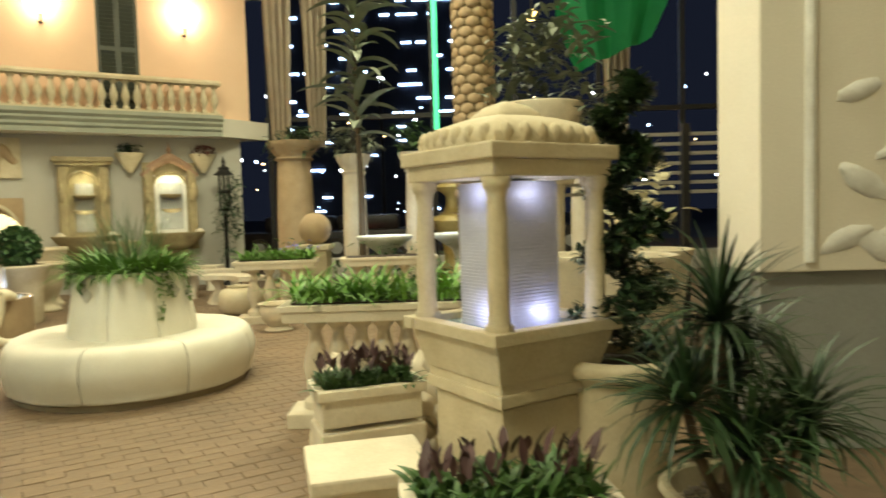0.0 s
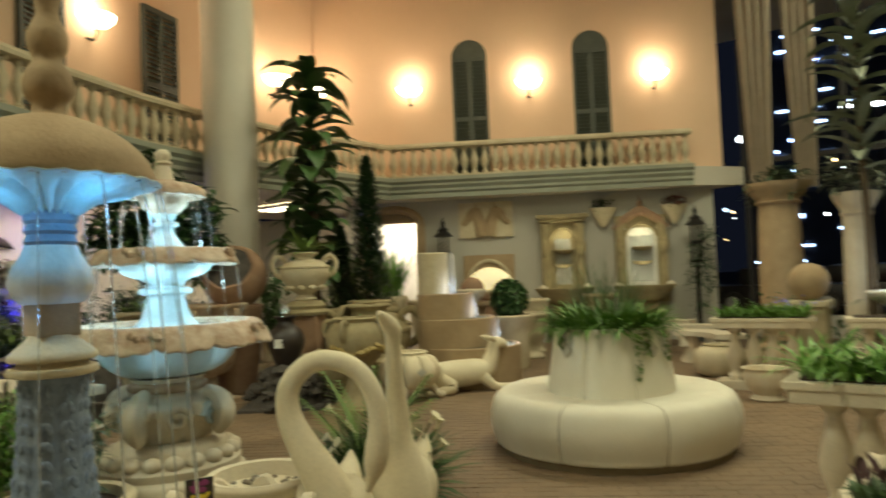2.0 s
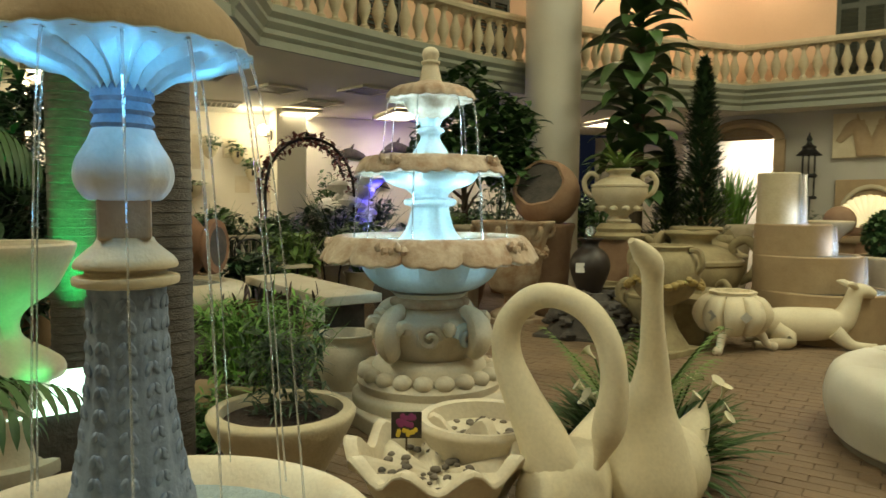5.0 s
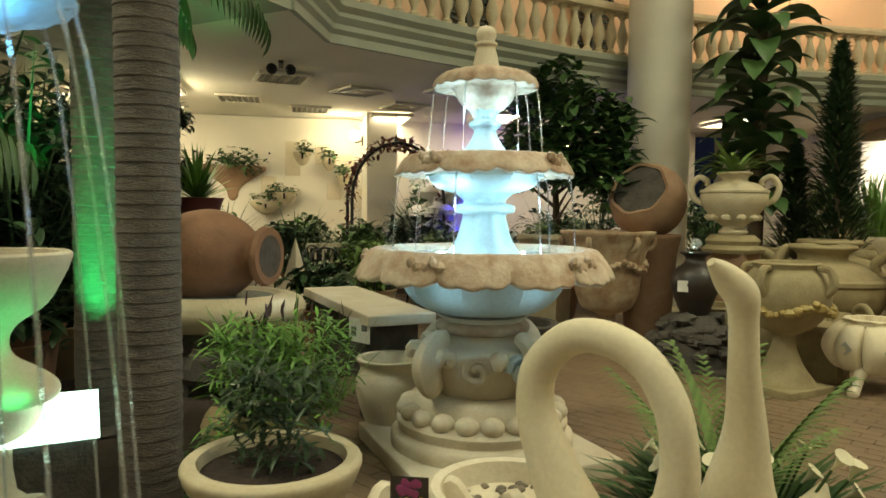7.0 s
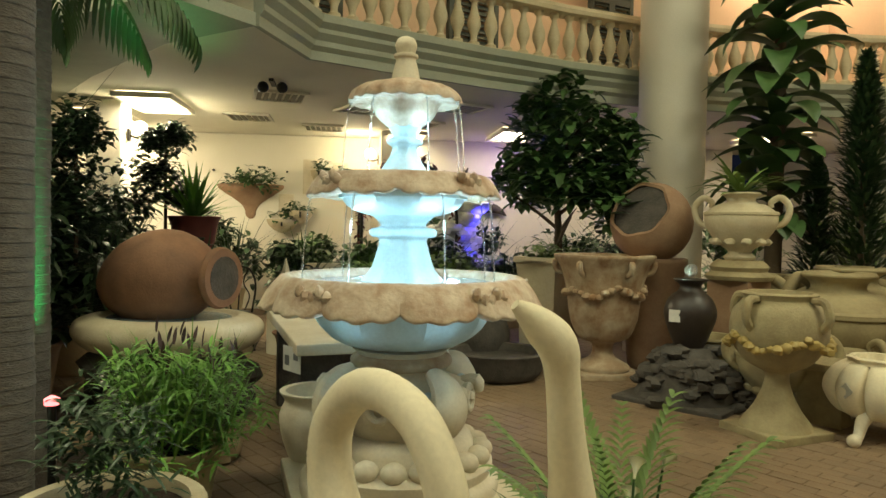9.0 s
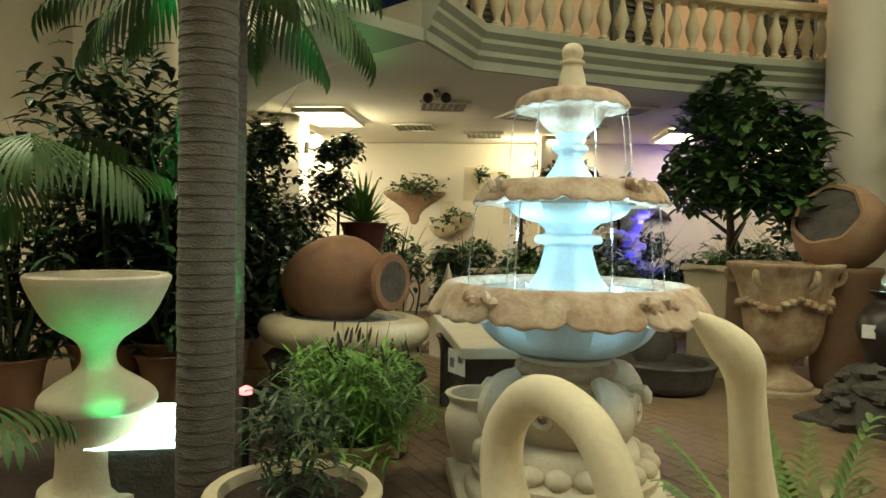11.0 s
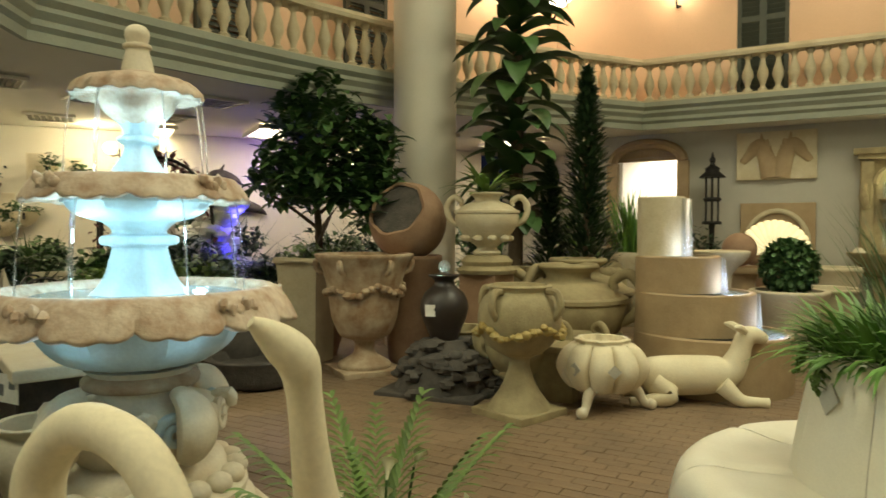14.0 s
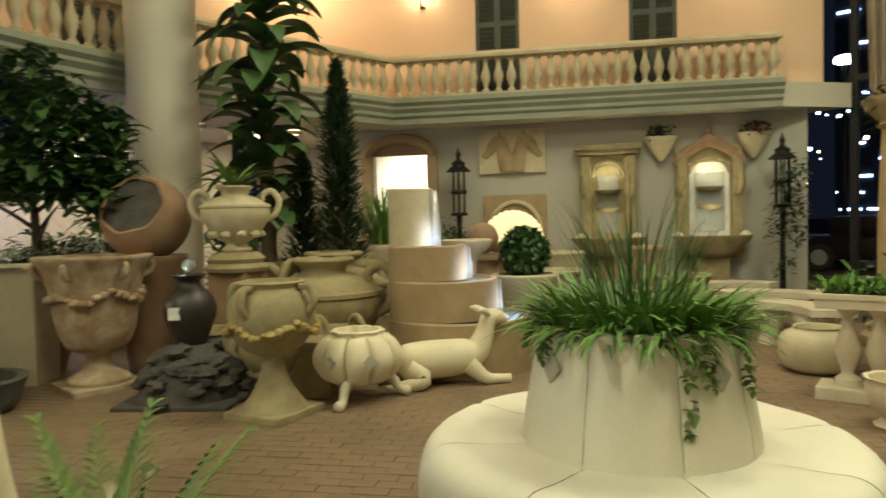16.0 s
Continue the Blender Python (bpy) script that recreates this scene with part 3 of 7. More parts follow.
    for z0, z1, r, n in ((2.03, 1.64, 0.26, 7), (1.56, 1.13, 0.45, 7)):
        for k in range(n):
            a = 2 * math.pi * (k + rnd(-0.2, 0.2)) / n
            pts = [(math.cos(a) * (r + o), math.sin(a) * (r + o), z0 + (z1 - z0) * f, w * rnd(0.7, 1.2)) for f, o, w in ((0, 0, 0.006), (0.1, 0.02, 0.005), (0.4, 0.035, 0.004), (0.7, 0.045, 0.004), (1, 0.05, 0.005))]
            part("water_jet", tube(pts, 6, 3), WATER, t, "thin falling thread of clear water")
    return t


FX, FY = -3.98, 3.32
tiered_fountain((FX, FY, 0))
for z, r, p, n in ((1.88, 0.20, 1.8, 4), (1.40, 0.33, 2.8, 5), (0.88, 0.58, 0.8, 6), (1.16, 0.33, 1.5, 4), (1.69, 0.22, 1.0, 3)):
    for k in range(n):
        a = 2 * math.pi * (k + 0.35) / n
        lamp("fountain_light", "POINT", (FX + r * math.cos(a), FY + r * math.sin(a), z), p, (0.50, 0.86, 1.0), 0.03)

# ---- mushroom fountain ----
MX, MY = -1.60, 1.64


def mushroom_fountain(place):
    t = thing("mushroom_fountain", place, "tall stone fountain with a mushroom cap lit blue underneath", "fountain")
    part("cap", lathe(smooth_profile([(0.318, 1.70), (0.323, 1.722), (0.295, 1.78), (0.22, 1.842), (0.12, 1.885), (0.06, 1.90), (0.05, 1.93), (0.075, 1.97), (0.07, 2.02), (0.045, 2.06), (0.06, 2.10), (0.06, 2.14), (0.035, 2.2), (0.045, 2.3), (0.002, 2.4)], 4), 56), TAN, t, "domed tan stone mushroom cap")
    part("underside", lathe(smooth_profile([(0.06, 1.62), (0.09, 1.63), (0.15, 1.665), (0.25, 1.685), (0.316, 1.698), (0.316, 1.71), (0.02, 1.735)], 4), 96, lambda a, r, z: (r, z + 0.012 * math.cos(24 * a) * (1 if 0.08 < r < 0.26 else 0.25))), BLUEWHITE, t, "fluted underside glowing blue")
    part("neck", lathe(smooth_profile([(0.075, 1.50), (0.07, 1.53), (0.08, 1.54), (0.07, 1.56), (0.08, 1.57), (0.07, 1.59), (0.08, 1.6), (0.075, 1.64)], 2), 32), GREYBLUE, t)
    part("bulb", lathe(smooth_profile([(0.06, 1.365), (0.095, 1.37), (0.122, 1.41), (0.118, 1.455), (0.09, 1.50), (0.075, 1.53)], 4), 48, lambda a, r, z: (r * (1 + 0.02 * math.cos(12 * a)), z)), WHITE, t, "fluted pale bulb washed with blue light")
    part("block", box((0, 0, 1.325, 0.13, 0.13, 0.1), bevel=0.008), TAN, t, "", False)
    part("capital", lathe(smooth_profile([(0.07, 1.28), (0.08, 1.265), (0.12, 1.235), (0.13, 1.222), (0.13, 1.21), (0.105, 1.205), (0.105, 1.195), (0.133, 1.19), (0.133, 1.172), (0.11, 1.165)], 2), 40), CREAM, t)
    part("pedestal", lathe(smooth_profile([(0.097, 1.17), (0.10, 1.05), (0.106, 0.95), (0.122, 0.83), (0.142, 0.72), (0.164, 0.63), (0.2, 0.42)], 4), 64, lambda a, r, z: (r * (1 + 0.03 * math.cos(16 * a) + 0.02 * math.sin(70 * z) * max(0, math.cos(8 * a))), z)), GREYBLUE, t, "flared grey carved pedestal with leaf bands")
    carved = emit_mesh("carved_leaf", ball(bmesh.new(), (0, 0, 0), 0.013, 8, (0.6, 0.8, 1.5)), GREYBLUE, True)
    for k in range(10):
        for j in range(13):
            z = 1.13 - 0.05 * j
            r = float(np.interp(z, (0.42, 0.63, 0.72, 0.83, 0.95, 1.05, 1.17), (0.2, 0.164, 0.142, 0.122, 0.106, 0.10, 0.097)))
            for sgn in (-1, 1):
                a = 2 * math.pi * k / 10 + sgn * 0.012 / r
                o = part("carved_leaf", carved, GREYBLUE, t)
                o.matrix_basis = pose(r * math.cos(a), r * math.sin(a), z, sgn * 30, 0, math.degrees(a))
    part("basin", lathe(smooth_profile([(0.23, 0.0), (0.35, 0.02), (0.33, 0.15), (0.49, 0.33), (0.65, 0.47), (0.70, 0.51), (0.68, 0.54), (0.62, 0.525), (0.49, 0.4), (0.23, 0.37)], 4), 64), PALE, t, "wide pale stone basin")
    part("water", lathe([(0.57, 0.48), (0.02, 0.48)], 40), POOL, t)
    for k in range(13):
        a = 2 * math.pi * (k + rnd(-0.25, 0.25)) / 13
        o = rnd(0.10, 0.17)
        pts = [(math.cos(a) * (0.312 + o * f), math.sin(a) * (0.312 + o * f), 1.70 + 0.03 * math.sin(min(1, f * 6) * 3.14) - 1.1 * f * f, w * rnd(0.7, 1.2)) for f, w in ((0, 0.005), (0.15, 0.004), (0.4, 0.0032), (0.7, 0.003), (1, 0.0035))]
        part("water_jet", tube(pts, 6, 4), WATER, t, "thin falling thread of clear water")
    return t


mushroom_fountain((MX, MY, 0)).scale = (0.87, 0.87, 1)
for k in range(5):
    a = 2 * math.pi * (k + 0.1) / 5
    lamp("mushroom_light", "POINT", (MX + 0.2 * math.cos(a), MY + 0.2 * math.sin(a), 1.605), 0.8, (0.13, 0.56, 1.0), 0.02)
    lamp("bulb_light", "POINT", (MX + 0.12 * math.cos(a), MY + 0.12 * math.sin(a), 1.335), 0.055, (0.16, 0.5, 1.0), 0.015)

# ---- round settee with a planter back ----


def settee(place):
    t = thing("round_settee", place, "round cream upholstered settee with a planted cone backrest", "settee", rz=3)
    n = 8

    def segment(profile, k, steps, soft):
        bm, rings = bmesh.new(), []
        for r, z in smooth_profile(profile, 4):
            ring = []
            for j in range(steps + 1):
                f = j / steps
                pinch = 0.012 * max(0, 1 - soft * min(f, 1 - f))
                a = 2 * math.pi * (k + 0.004 + f * 0.992) / n
                sag = 0.006 * noise.noise(Vector((r * math.cos(a) * 5, r * math.sin(a) * 5, z * 5)))
                ring.append(bm.verts.new(((r - pinch + sag) * math.cos(a), (r - pinch + sag) * math.sin(a), z - (pinch - sag) * (1 if z > 0.3 else 0))))
            rings.append(ring)
        for a, b in zip(rings, rings[1:]):
            for j in range(steps):
                bm.faces.new((a[j], a[j + 1], b[j + 1], b[j]))
        return bm

    for k in range(n):
        part("seat_segment", segment([(0.50, 0.06), (0.92, 0.05), (0.985, 0.11), (1.02, 0.26), (0.985, 0.39), (0.90, 0.445), (0.75, 0.44), (0.48, 0.43)], k, 14, 14), HIDE, t)
        part("back_segment", segment([(0.53, 0.40), (0.50, 0.6), (0.46, 0.82), (0.45, 0.91), (0.425, 0.925), (0.38, 0.91), (0.37, 0.8)], k, 12, 10), HIDE, t)
    # Dark brown disc under the seat, dark brown core behind the gaps.
    part("plinth", lathe([(0.93, 0.0), (0.93, 0.06)], 48), HIDE_DARK, t, "dark disc set in under the seat")
    part("core", lathe([(0.50, 0.05), (0.49, 0.40), (0.42, 0.86)], 36), HIDE_DARK, t, "dark core behind the gaps between segments")
    part("soil", lathe([(0.39, 0.86), (0.01, 0.875)], 32), SOIL, t)
    for k in (-0.5, -2.5, -4.5):
        q = 2 * math.pi * k / n
        o = part("diamond_badge", box((0, 0, 0, 0.085, 0.012, 0.085), bevel=0.003), GREYWALL, t, "small grey diamond badge")
        o.matrix_basis = pose(0.474 * math.cos(q), 0.474 * math.sin(q), 0.77, 0, 0, math.degrees(q) + 90) @ pose(0, 0, 0, -10, 0, 0) @ pose(0, 0, 0, 0, 45, 0)
    return t


SX, SY = -2.0, 6.0
settee((SX, SY, 0)).scale = (0.955, 0.955, 1.03)
g = tagged(new("settee_grass", blades("settee_grass", tuft(800, 0.38, 0.34, 0.026, (0.4, 1.3), (0.7, 1.9)), GRASSLEAF)), "dense bright green strappy grass in the settee planter", "plant")
g.location = (SX, SY, 0.895)
g = tagged(new("settee_tall_grass", blades("settee_tall_grass", tuft(150, 0.2, 0.66, 0.006, (1.15, 1.5), (0.1, 0.9)), LEAF)), "tall thin dark grass stems rising from the settee planter", "plant")
g.location = (SX, SY, 0.895)
rows = []
for a0, ln in ((-1.99, 0.15), (-0.65, 0.40), (-0.5, 0.22), (0.02, 0.26), (-2.5, 0.12)):
    for k in range(46):
        f = rnd(0, 1)
        a = a0 + rnd(-0.07, 0.07) * (1.4 - f)
        r = 0.455 + 0.03 * f
        rows.append(((r * math.cos(a), r * math.sin(a), 0.97 - ln * f), rnd(0, 6.28), rnd(-1, 0.4), 0.036, 0.024, 0.6))
g = tagged(new("trailing_vine", blades("trailing_vine", rows, FERNLEAF)), "small-leaved vine trailing over the settee back", "plant")
g.location = (SX, SY, 0)

# ---- swans (statues, one mesh each) ----


def swan(name, place, rz, neck, label, body=(0.0, -0.22)):
    bm = tube(neck, 16, 6)
    ball(bm, (body[0] * 0.6, 0.10, 0.20), 0.24, 20, (0.75, 1.25, 0.85))
    tube([(body[0] * 0.6, 0.25, 0.24, 0.12), (body[0] * 0.6, 0.42, 0.36, 0.06), (body[0] * 0.6, 0.48, 0.44, 0.012)], 10, 4, bm)
    ob = new(name, emit_mesh(name, bm, SWAN, True))
    ob.matrix_basis = pose(*place, 0, 0, rz)
    return tagged(ob, label, "statue", "swan pair")


# local x runs across the loop
swan("swan_statue", (-2.13, 3.15, 0), 37, [(0.02, 0, 0.02, 0.15), (0.0, 0, 0.22, 0.135), (-0.05, 0, 0.40, 0.105), (-0.15, 0, 0.58, 0.078), (-0.22, 0, 0.74, 0.062), (-0.215, 0, 0.88, 0.056), (-0.12, 0, 0.985, 0.052), (0.0, 0, 1.005, 0.05), (0.12, 0, 0.955, 0.05), (0.20, 0, 0.84, 0.05), (0.225, 0, 0.70, 0.052), (0.215, 0, 0.57, 0.062), (0.20, 0, 0.49, 0.058), (0.18, 0, 0.41, 0.03), (0.16, 0, 0.35, 0.012)], "cream stone swan statue with its neck bent in a loop")
swan("swan_statue", (-2.16, 3.62, 0), 20, [(0.0, 0, 0.02, 0.19), (0.0, 0, 0.20, 0.20), (0.0, 0.0, 0.36, 0.16), (0.0, 0.0, 0.52, 0.105), (0.02, -0.01, 0.70, 0.066), (0.03, -0.04, 0.88, 0.048), (0.04, -0.065, 1.04, 0.043), (0.045, -0.085, 1.12, 0.05), (0.03, -0.12, 1.165, 0.046), (0.02, -0.16, 1.20, 0.03), (0.015, -0.19, 1.222, 0.014)], "cream stone swan statue stretching its neck straight up")

# ---- planted pots ----


def pot(name, place, profile, mat, label, category="pot", group="", seg=40, shape=None, soil=None, rz=0, body="body"):
    """A turned pot whose wall comes back inside; soil: height of the earth in it."""
    t = thing(name, place, label, category, group, rz)
    top = profile[-1]
    inner = [(top[0] * 0.88, top[1] - 0.005), (top[0] * 0.82, top[1] - 0.08), (0.01, top[1] - 0.1)]
    wall = part(body, lathe(smooth_profile(profile, 3) + inner, seg, shape), mat, t)
    if soil is not None:
        part("soil", lathe([(top[0] * 0.86, top[1] - soil), (0.01, top[1] - soil + 0.01)], 24), SOIL, wall, "dark potting soil")
    return t


def plant(name, place, rows, mat, label, category="plant", group=""):
    ob = new(name, blades(name, rows, mat))
    ob.location = place
    return tagged(ob, label, category, group)


def pebble_fill(parent, r, z, n=60):
    bm = bmesh.new()
    for _ in range(n):
        a, q = rnd(0, 6.28), r * math.sqrt(rnd(0, 1))
        ball(bm, (q * math.cos(a), q * math.sin(a), z), rnd(0.012, 0.026), 6, (1, 0.8, 0.55), 0, (0, 0, rnd(0, 180)))
    tagged(part("pebble_bed", bm, PEBBLE, parent, "mixed brown pebbles"), kind="stuff")


BOWL = [(0.10, 0.0), (0.14, 0.02), (0.12, 0.08), (0.20, 0.22), (0.27, 0.36), (0.29, 0.40), (0.275, 0.425)]
t = pot("stone_bowl_planter", (-2.55, 3.02, 0), BOWL, PALE, "round pale stone bowl planter filled with pebbles", "planter")
pebble_fill(t, 0.22, 0.345)
t = pot("scalloped_planter", (-2.35, 2.72, 0), [(0.2, 0), (0.24, 0.04), (0.22, 0.15), (0.31, 0.32), (0.36, 0.36), (0.35, 0.38)], PALE, "low cream stone planter with a wavy scalloped rim and pebbles", "planter", "", 72, lambda a, r, z: (r * (1 + 0.05 * math.cos(9 * a)), z + 0.04 * math.cos(9 * a) * (1 if z > 0.28 else 0)))
pebble_fill(t, 0.28, 0.30, 90)
t = thing("flower_card", (-2.56, 2.67, 0.36), "small picture card of purple and yellow flowers on a stick", "sign", rz=70)
part("stake", box((0, 0.006, -0.06, 0.008, 0.004, 0.14)), STEM, t, "", False)
part("card", box((0, 0, 0.06, 0.13, 0.004, 0.115), bevel=0.001), DARKPOT, t, "dark printed card", False)
bm = bmesh.new()
for k in range(14):
    ball(bm, (rnd(-0.035, 0.035), -0.003, 0.08 + rnd(-0.02, 0.02)), 0.014, 6, (1, 0.15, 1))
part("purple_bloom", bm, material("printed_purple", (0.28, 0.04, 0.16), None, 0.6, 9, 0), t, "printed purple bloom")
bm = bmesh.new()
for k in range(10):
    ball(bm, (rnd(-0.04, 0.045), -0.003, 0.03 + rnd(-0.012, 0.012)), 0.011, 6, (1, 0.15, 1))
part("yellow_bloom", bm, material("printed_yellow", (0.75, 0.55, 0.05), None, 0.6, 9, 0), t, "printed yellow bloom")

# lily clump behind the swans
tagged(plant("lily_clump", (-2.62, 3.95, 0.0), tuft(340, 0.2, 0.56, 0.042, (0.6, 1.4), (0.5, 1.6)), LEAF, "leafy green lily clump behind the stone swans"), kind="stuff")
t = thing("lily_flower_group", (-2.62, 3.95, 0.0), "cream trumpet lilies on green stalks", "flower")
for k in range(20):
    a, r, h = rnd(0, 6.28), rnd(0.12, 0.38), rnd(0.32, 0.56)
    x, y = r * math.cos(a), r * math.sin(a)
    part("stalk", tube([(x * 0.3, y * 0.3, 0, 0.006), (x * 0.7, y * 0.7, h * 0.6, 0.006), (x, y, h, 0.005)], 6, 4), LEAF, t, "green stalk")
    o = part("trumpet", lathe(smooth_profile([(0.006, 0.0), (0.012, 0.04), (0.03, 0.08), (0.045, 0.095)], 3), 12), WHITEFLOWER, t)
    o.matrix_basis = pose(x, y, h, rnd(20, 60), 0, math.degrees(a) + 90) @ Matrix.Diagonal((0.75, 0.75, 0.75, 1))

# wide brown pot with a dark bush, lavender pot, pale jar
t = pot("wide_bowl_planter", (-3.02, 2.22, 0), [(0.16, 0), (0.18, 0.03), (0.2, 0.12), (0.3, 0.3), (0.33, 0.36), (0.34, 0.40), (0.32, 0.42)], CREAM, "wide tan stone bowl planter with a rolled rim", "planter", soil=0.05)
plant("dark_bush", (-3.02, 2.22, 0.37), crown(520, (0, 0, 0.2), (0.2, 0.2, 0.24), 0.09, 0.018), DARKLEAF, "fine-leaved dark green bush in the stone bowl")
t = pot("clay_planter", (-3.95, 2.22, 0), [(0.15, 0), (0.17, 0.02), (0.19, 0.15), (0.22, 0.28), (0.23, 0.32), (0.22, 0.34)], YELLOW, "low yellowish clay pot", "planter", soil=0.03)
plant("lavender_bush", (-3.99, 2.28, 0.3), crown(2200, (0, 0, 0.22), (0.40, 0.40, 0.3), 0.10, 0.016) + tuft(60, 0.25, 0.62, 0.012, (1.0, 1.5), (0.0, 0.5)), GRASSLEAF, "bushy green lavender plant in a clay pot")
o = plant("lavender_spike", (-3.99, 2.28, 0.72), [((rnd(-0.3, 0.3), rnd(-0.3, 0.3), rnd(-0.05, 0.12)), rnd(0, 6.28), rnd(1.0, 1.5), 0.09, 0.022, 0.1) for _ in range(32)], PURPLELEAF, "dark purple lavender flower spikes")
tagged(o, kind="stuff")
pot("pale_stone_bowl", (-4.45, 2.88, 0), [(0.1, 0), (0.13, 0.04), (0.19, 0.2), (0.21, 0.34), (0.18, 0.42), (0.21, 0.47), (0.2, 0.48)], PALE, "pale ribbed stone vessel behind the fountain foot", "bowl")

# stone bench
t = thing("stone_bench", (-5.42, 2.80, 0), "plain pale stone slab bench on two dark legs", "bench", rz=12)
part("slab", box((0, 0, 0.68, 1.7, 0.46, 0.07), bevel=0.012), PALE, t, "", False)
for x in (-0.6, 0.6):
    part("leg", box((x, 0, 0.322, 0.14, 0.36, 0.644), bevel=0.01), ROCK, t, "dark stone leg", False)
t2 = thing("price_card", (-4.70, 2.715, 0.60), "white price card with printed squares hanging from the bench", "sign", rz=35)
part("card", box((0, 0, 0, 0.20, 0.004, 0.15)), PAPER, t2, "", False)
part("printed_square", box((-0.05, -0.004, -0.01, 0.05, 0.002, 0.06)), PRINT, t2, "grey printed square", False)
part("printed_square", box((0.05, -0.004, 0.02, 0.05, 0.002, 0.04)), PRINT, t2, "grey printed square", False)

# ---- amphora fountain ----
t = thing("amphora_fountain", (-5.95, 1.70, 0), "terracotta amphora lying on a pale stone bowl over dark rocks", "fountain", rz=62)
part("bowl", lathe(smooth_profile([(0.45, 0.46), (0.62, 0.48), (0.73, 0.58), (0.70, 0.68), (0.55, 0.72), (0.45, 0.69), (0.02, 0.66)], 4), 48, squash=0.85), CREAM, t, "thick-rimmed pale stone bowl")
part("amphora", tube([(-0.66, 0, 0.88, 0.02), (-0.62, 0, 0.885, 0.09), (-0.48, 0, 0.91, 0.23), (-0.24, 0, 0.96, 0.345), (0.02, 0, 1.0, 0.365), (0.24, 0, 1.01, 0.27), (0.35, 0, 1.01, 0.16), (0.41, 0, 1.01, 0.145), (0.45, 0, 1.01, 0.225), (0.50, 0, 1.01, 0.215)], 32, 5), TERRA, t, "red-brown terracotta amphora lying on its side")
# Flat dark disc painted in for the shade inside the amphora's mouth.
part("mouth", tube([(0.501, 0, 1.01, 0.16), (0.503, 0, 1.01, 0.16)], 24, 1), ROCK, t, "flat disc coloured dark for the shaded mouth")
part("water", lathe([(0.5, 0.695), (0.02, 0.7)], 32, squash=0.85), POOL, t)
for k in range(16):
    a = 2 * math.pi * k / 16
    part("rock", ball(bmesh.new(), (0.52 * math.cos(a) * rnd(0.7, 1.1), 0.46 * math.sin(a) * rnd(0.7, 1.1), rnd(0.1, 0.34)), rnd(0.16, 0.24), 10, (1, 1, 0.8), 0.5), ROCK, t, "dark rough rock")
part("core", lathe([(0.42, 0.0), (0.4, 0.47)], 20), ROCK, t)
lamp("amphora_light", "POINT", (-5.5, 2.32, 0.80), 0.5, (0.7, 0.85, 1.0), 0.03)
for x, y, r in ((-4.45, 1.95, 0.16), (-4.9, 1.35, 0.14), (-4.72, 2.3, 0.12)):
    tagged(new("boulder", emit_mesh("boulder", ball(bmesh.new(), (0, 0, r * 0.6), r, 14, (1.2, 1, 0.75), 0.35), TAN, True)), "rounded tan garden boulder on the brick floor", "boulder", "garden boulders").location = (x, y, 0)
# Low soil-coloured patch stands for the shade on the floor round the palms.
bm = bmesh.new()
rim = [bm.verts.new((-4.75 + (1.75 + 0.18 * math.sin(3 * a) + 0.1 * math.sin(7 * a)) * math.cos(a), 1.15 + (1.05 + 0.12 * math.sin(4 * a)) * math.sin(a), 0.014)) for a in np.linspace(0, 2 * math.pi, 48, endpoint=False)]
top = [bm.verts.new((v.co.x * 0.97 - 4.75 * 0.03, v.co.y * 0.97 + 1.15 * 0.03, 0.035)) for v in rim]
for k in range(48):
    bm.faces.new((rim[k], rim[(k + 1) % 48], top[(k + 1) % 48], top[k]))
bm.faces.new(top)
structure("ground_shade_patch", bm, SOIL)
plant("low_shrub", (-3.75, 1.95, 0), crown(420, (0, 0, 0.14), (0.26, 0.26, 0.16), 0.08, 0.025), LEAF, "low rounded green shrub at the palm's foot")

# ---- palms, lit bowl and lamp ----


def palm_trunk(name, place, radius, height, mat, label, lean=0.0):
    t = thing(name, place, label, "palm tree")
    prof, z = [], 0.0
    while z < height:
        prof += [(radius * (1.25 if z < 0.1 else 1.02), z), (radius * 0.985, z + 0.05)]
        z += 0.055
    part("trunk", lathe(prof, 20, lambda a, r, zz: (r * (1 + 0.04 * noise.noise(Vector((math.cos(a) * 2, math.sin(a) * 2, zz * 6)))), zz)), mat, t, "ringed fibrous trunk")
    return t


def fronds(n, length, rise, droop, width=0.05, leaflets=26, z=0.0, span=(0, 6.28), leaf=0.42):
    rows = []
    for k in range(n):
        a = span[0] + (span[1] - span[0]) * (k + rnd(-0.3, 0.3)) / n
        h, p, r = np.array([math.cos(a), math.sin(a), 0]), np.array([0, 0, z]), rnd(*rise)
        d = rnd(*droop)
        for j in range(leaflets):
            f = j / leaflets
            p = p + (h * math.cos(r) + np.array([0, 0, 1]) * math.sin(r)) * length / leaflets
            r -= d / leaflets
            for sgn in (-1, 1):
                rows.append((tuple(p), a + sgn * (1.1 - 0.5 * f), r - 0.25, leaf * (0.5 + math.sin(3.0 * min(1, f + 0.1))) * 0.65, width, 0.9))
    return rows


plant("sword_fern", (-2.76, 4.0, 0), fronds(9, 0.85, (1.15, 1.5), (0.2, 0.7), 0.022, 24, 0.0, leaf=0.16), FERNLEAF, "upright bright green fern fronds")
t = palm_trunk("palm_tree", (-3.32, 1.73, 0), 0.122, 3.75, BARK, "grey ringed palm trunk with drooping fan fronds")
part("crown", blades("crown", fronds(11, 1.3, (0.0, 0.9), (1.3, 2.2), 0.035, 24, 3.7), DARKLEAF), DARKLEAF, t, "drooping dark green fronds")
t = palm_trunk("palm_tree", (-4.72, 1.2, 0), 0.14, 3.0, BARK, "palm trunk washed by coloured light")
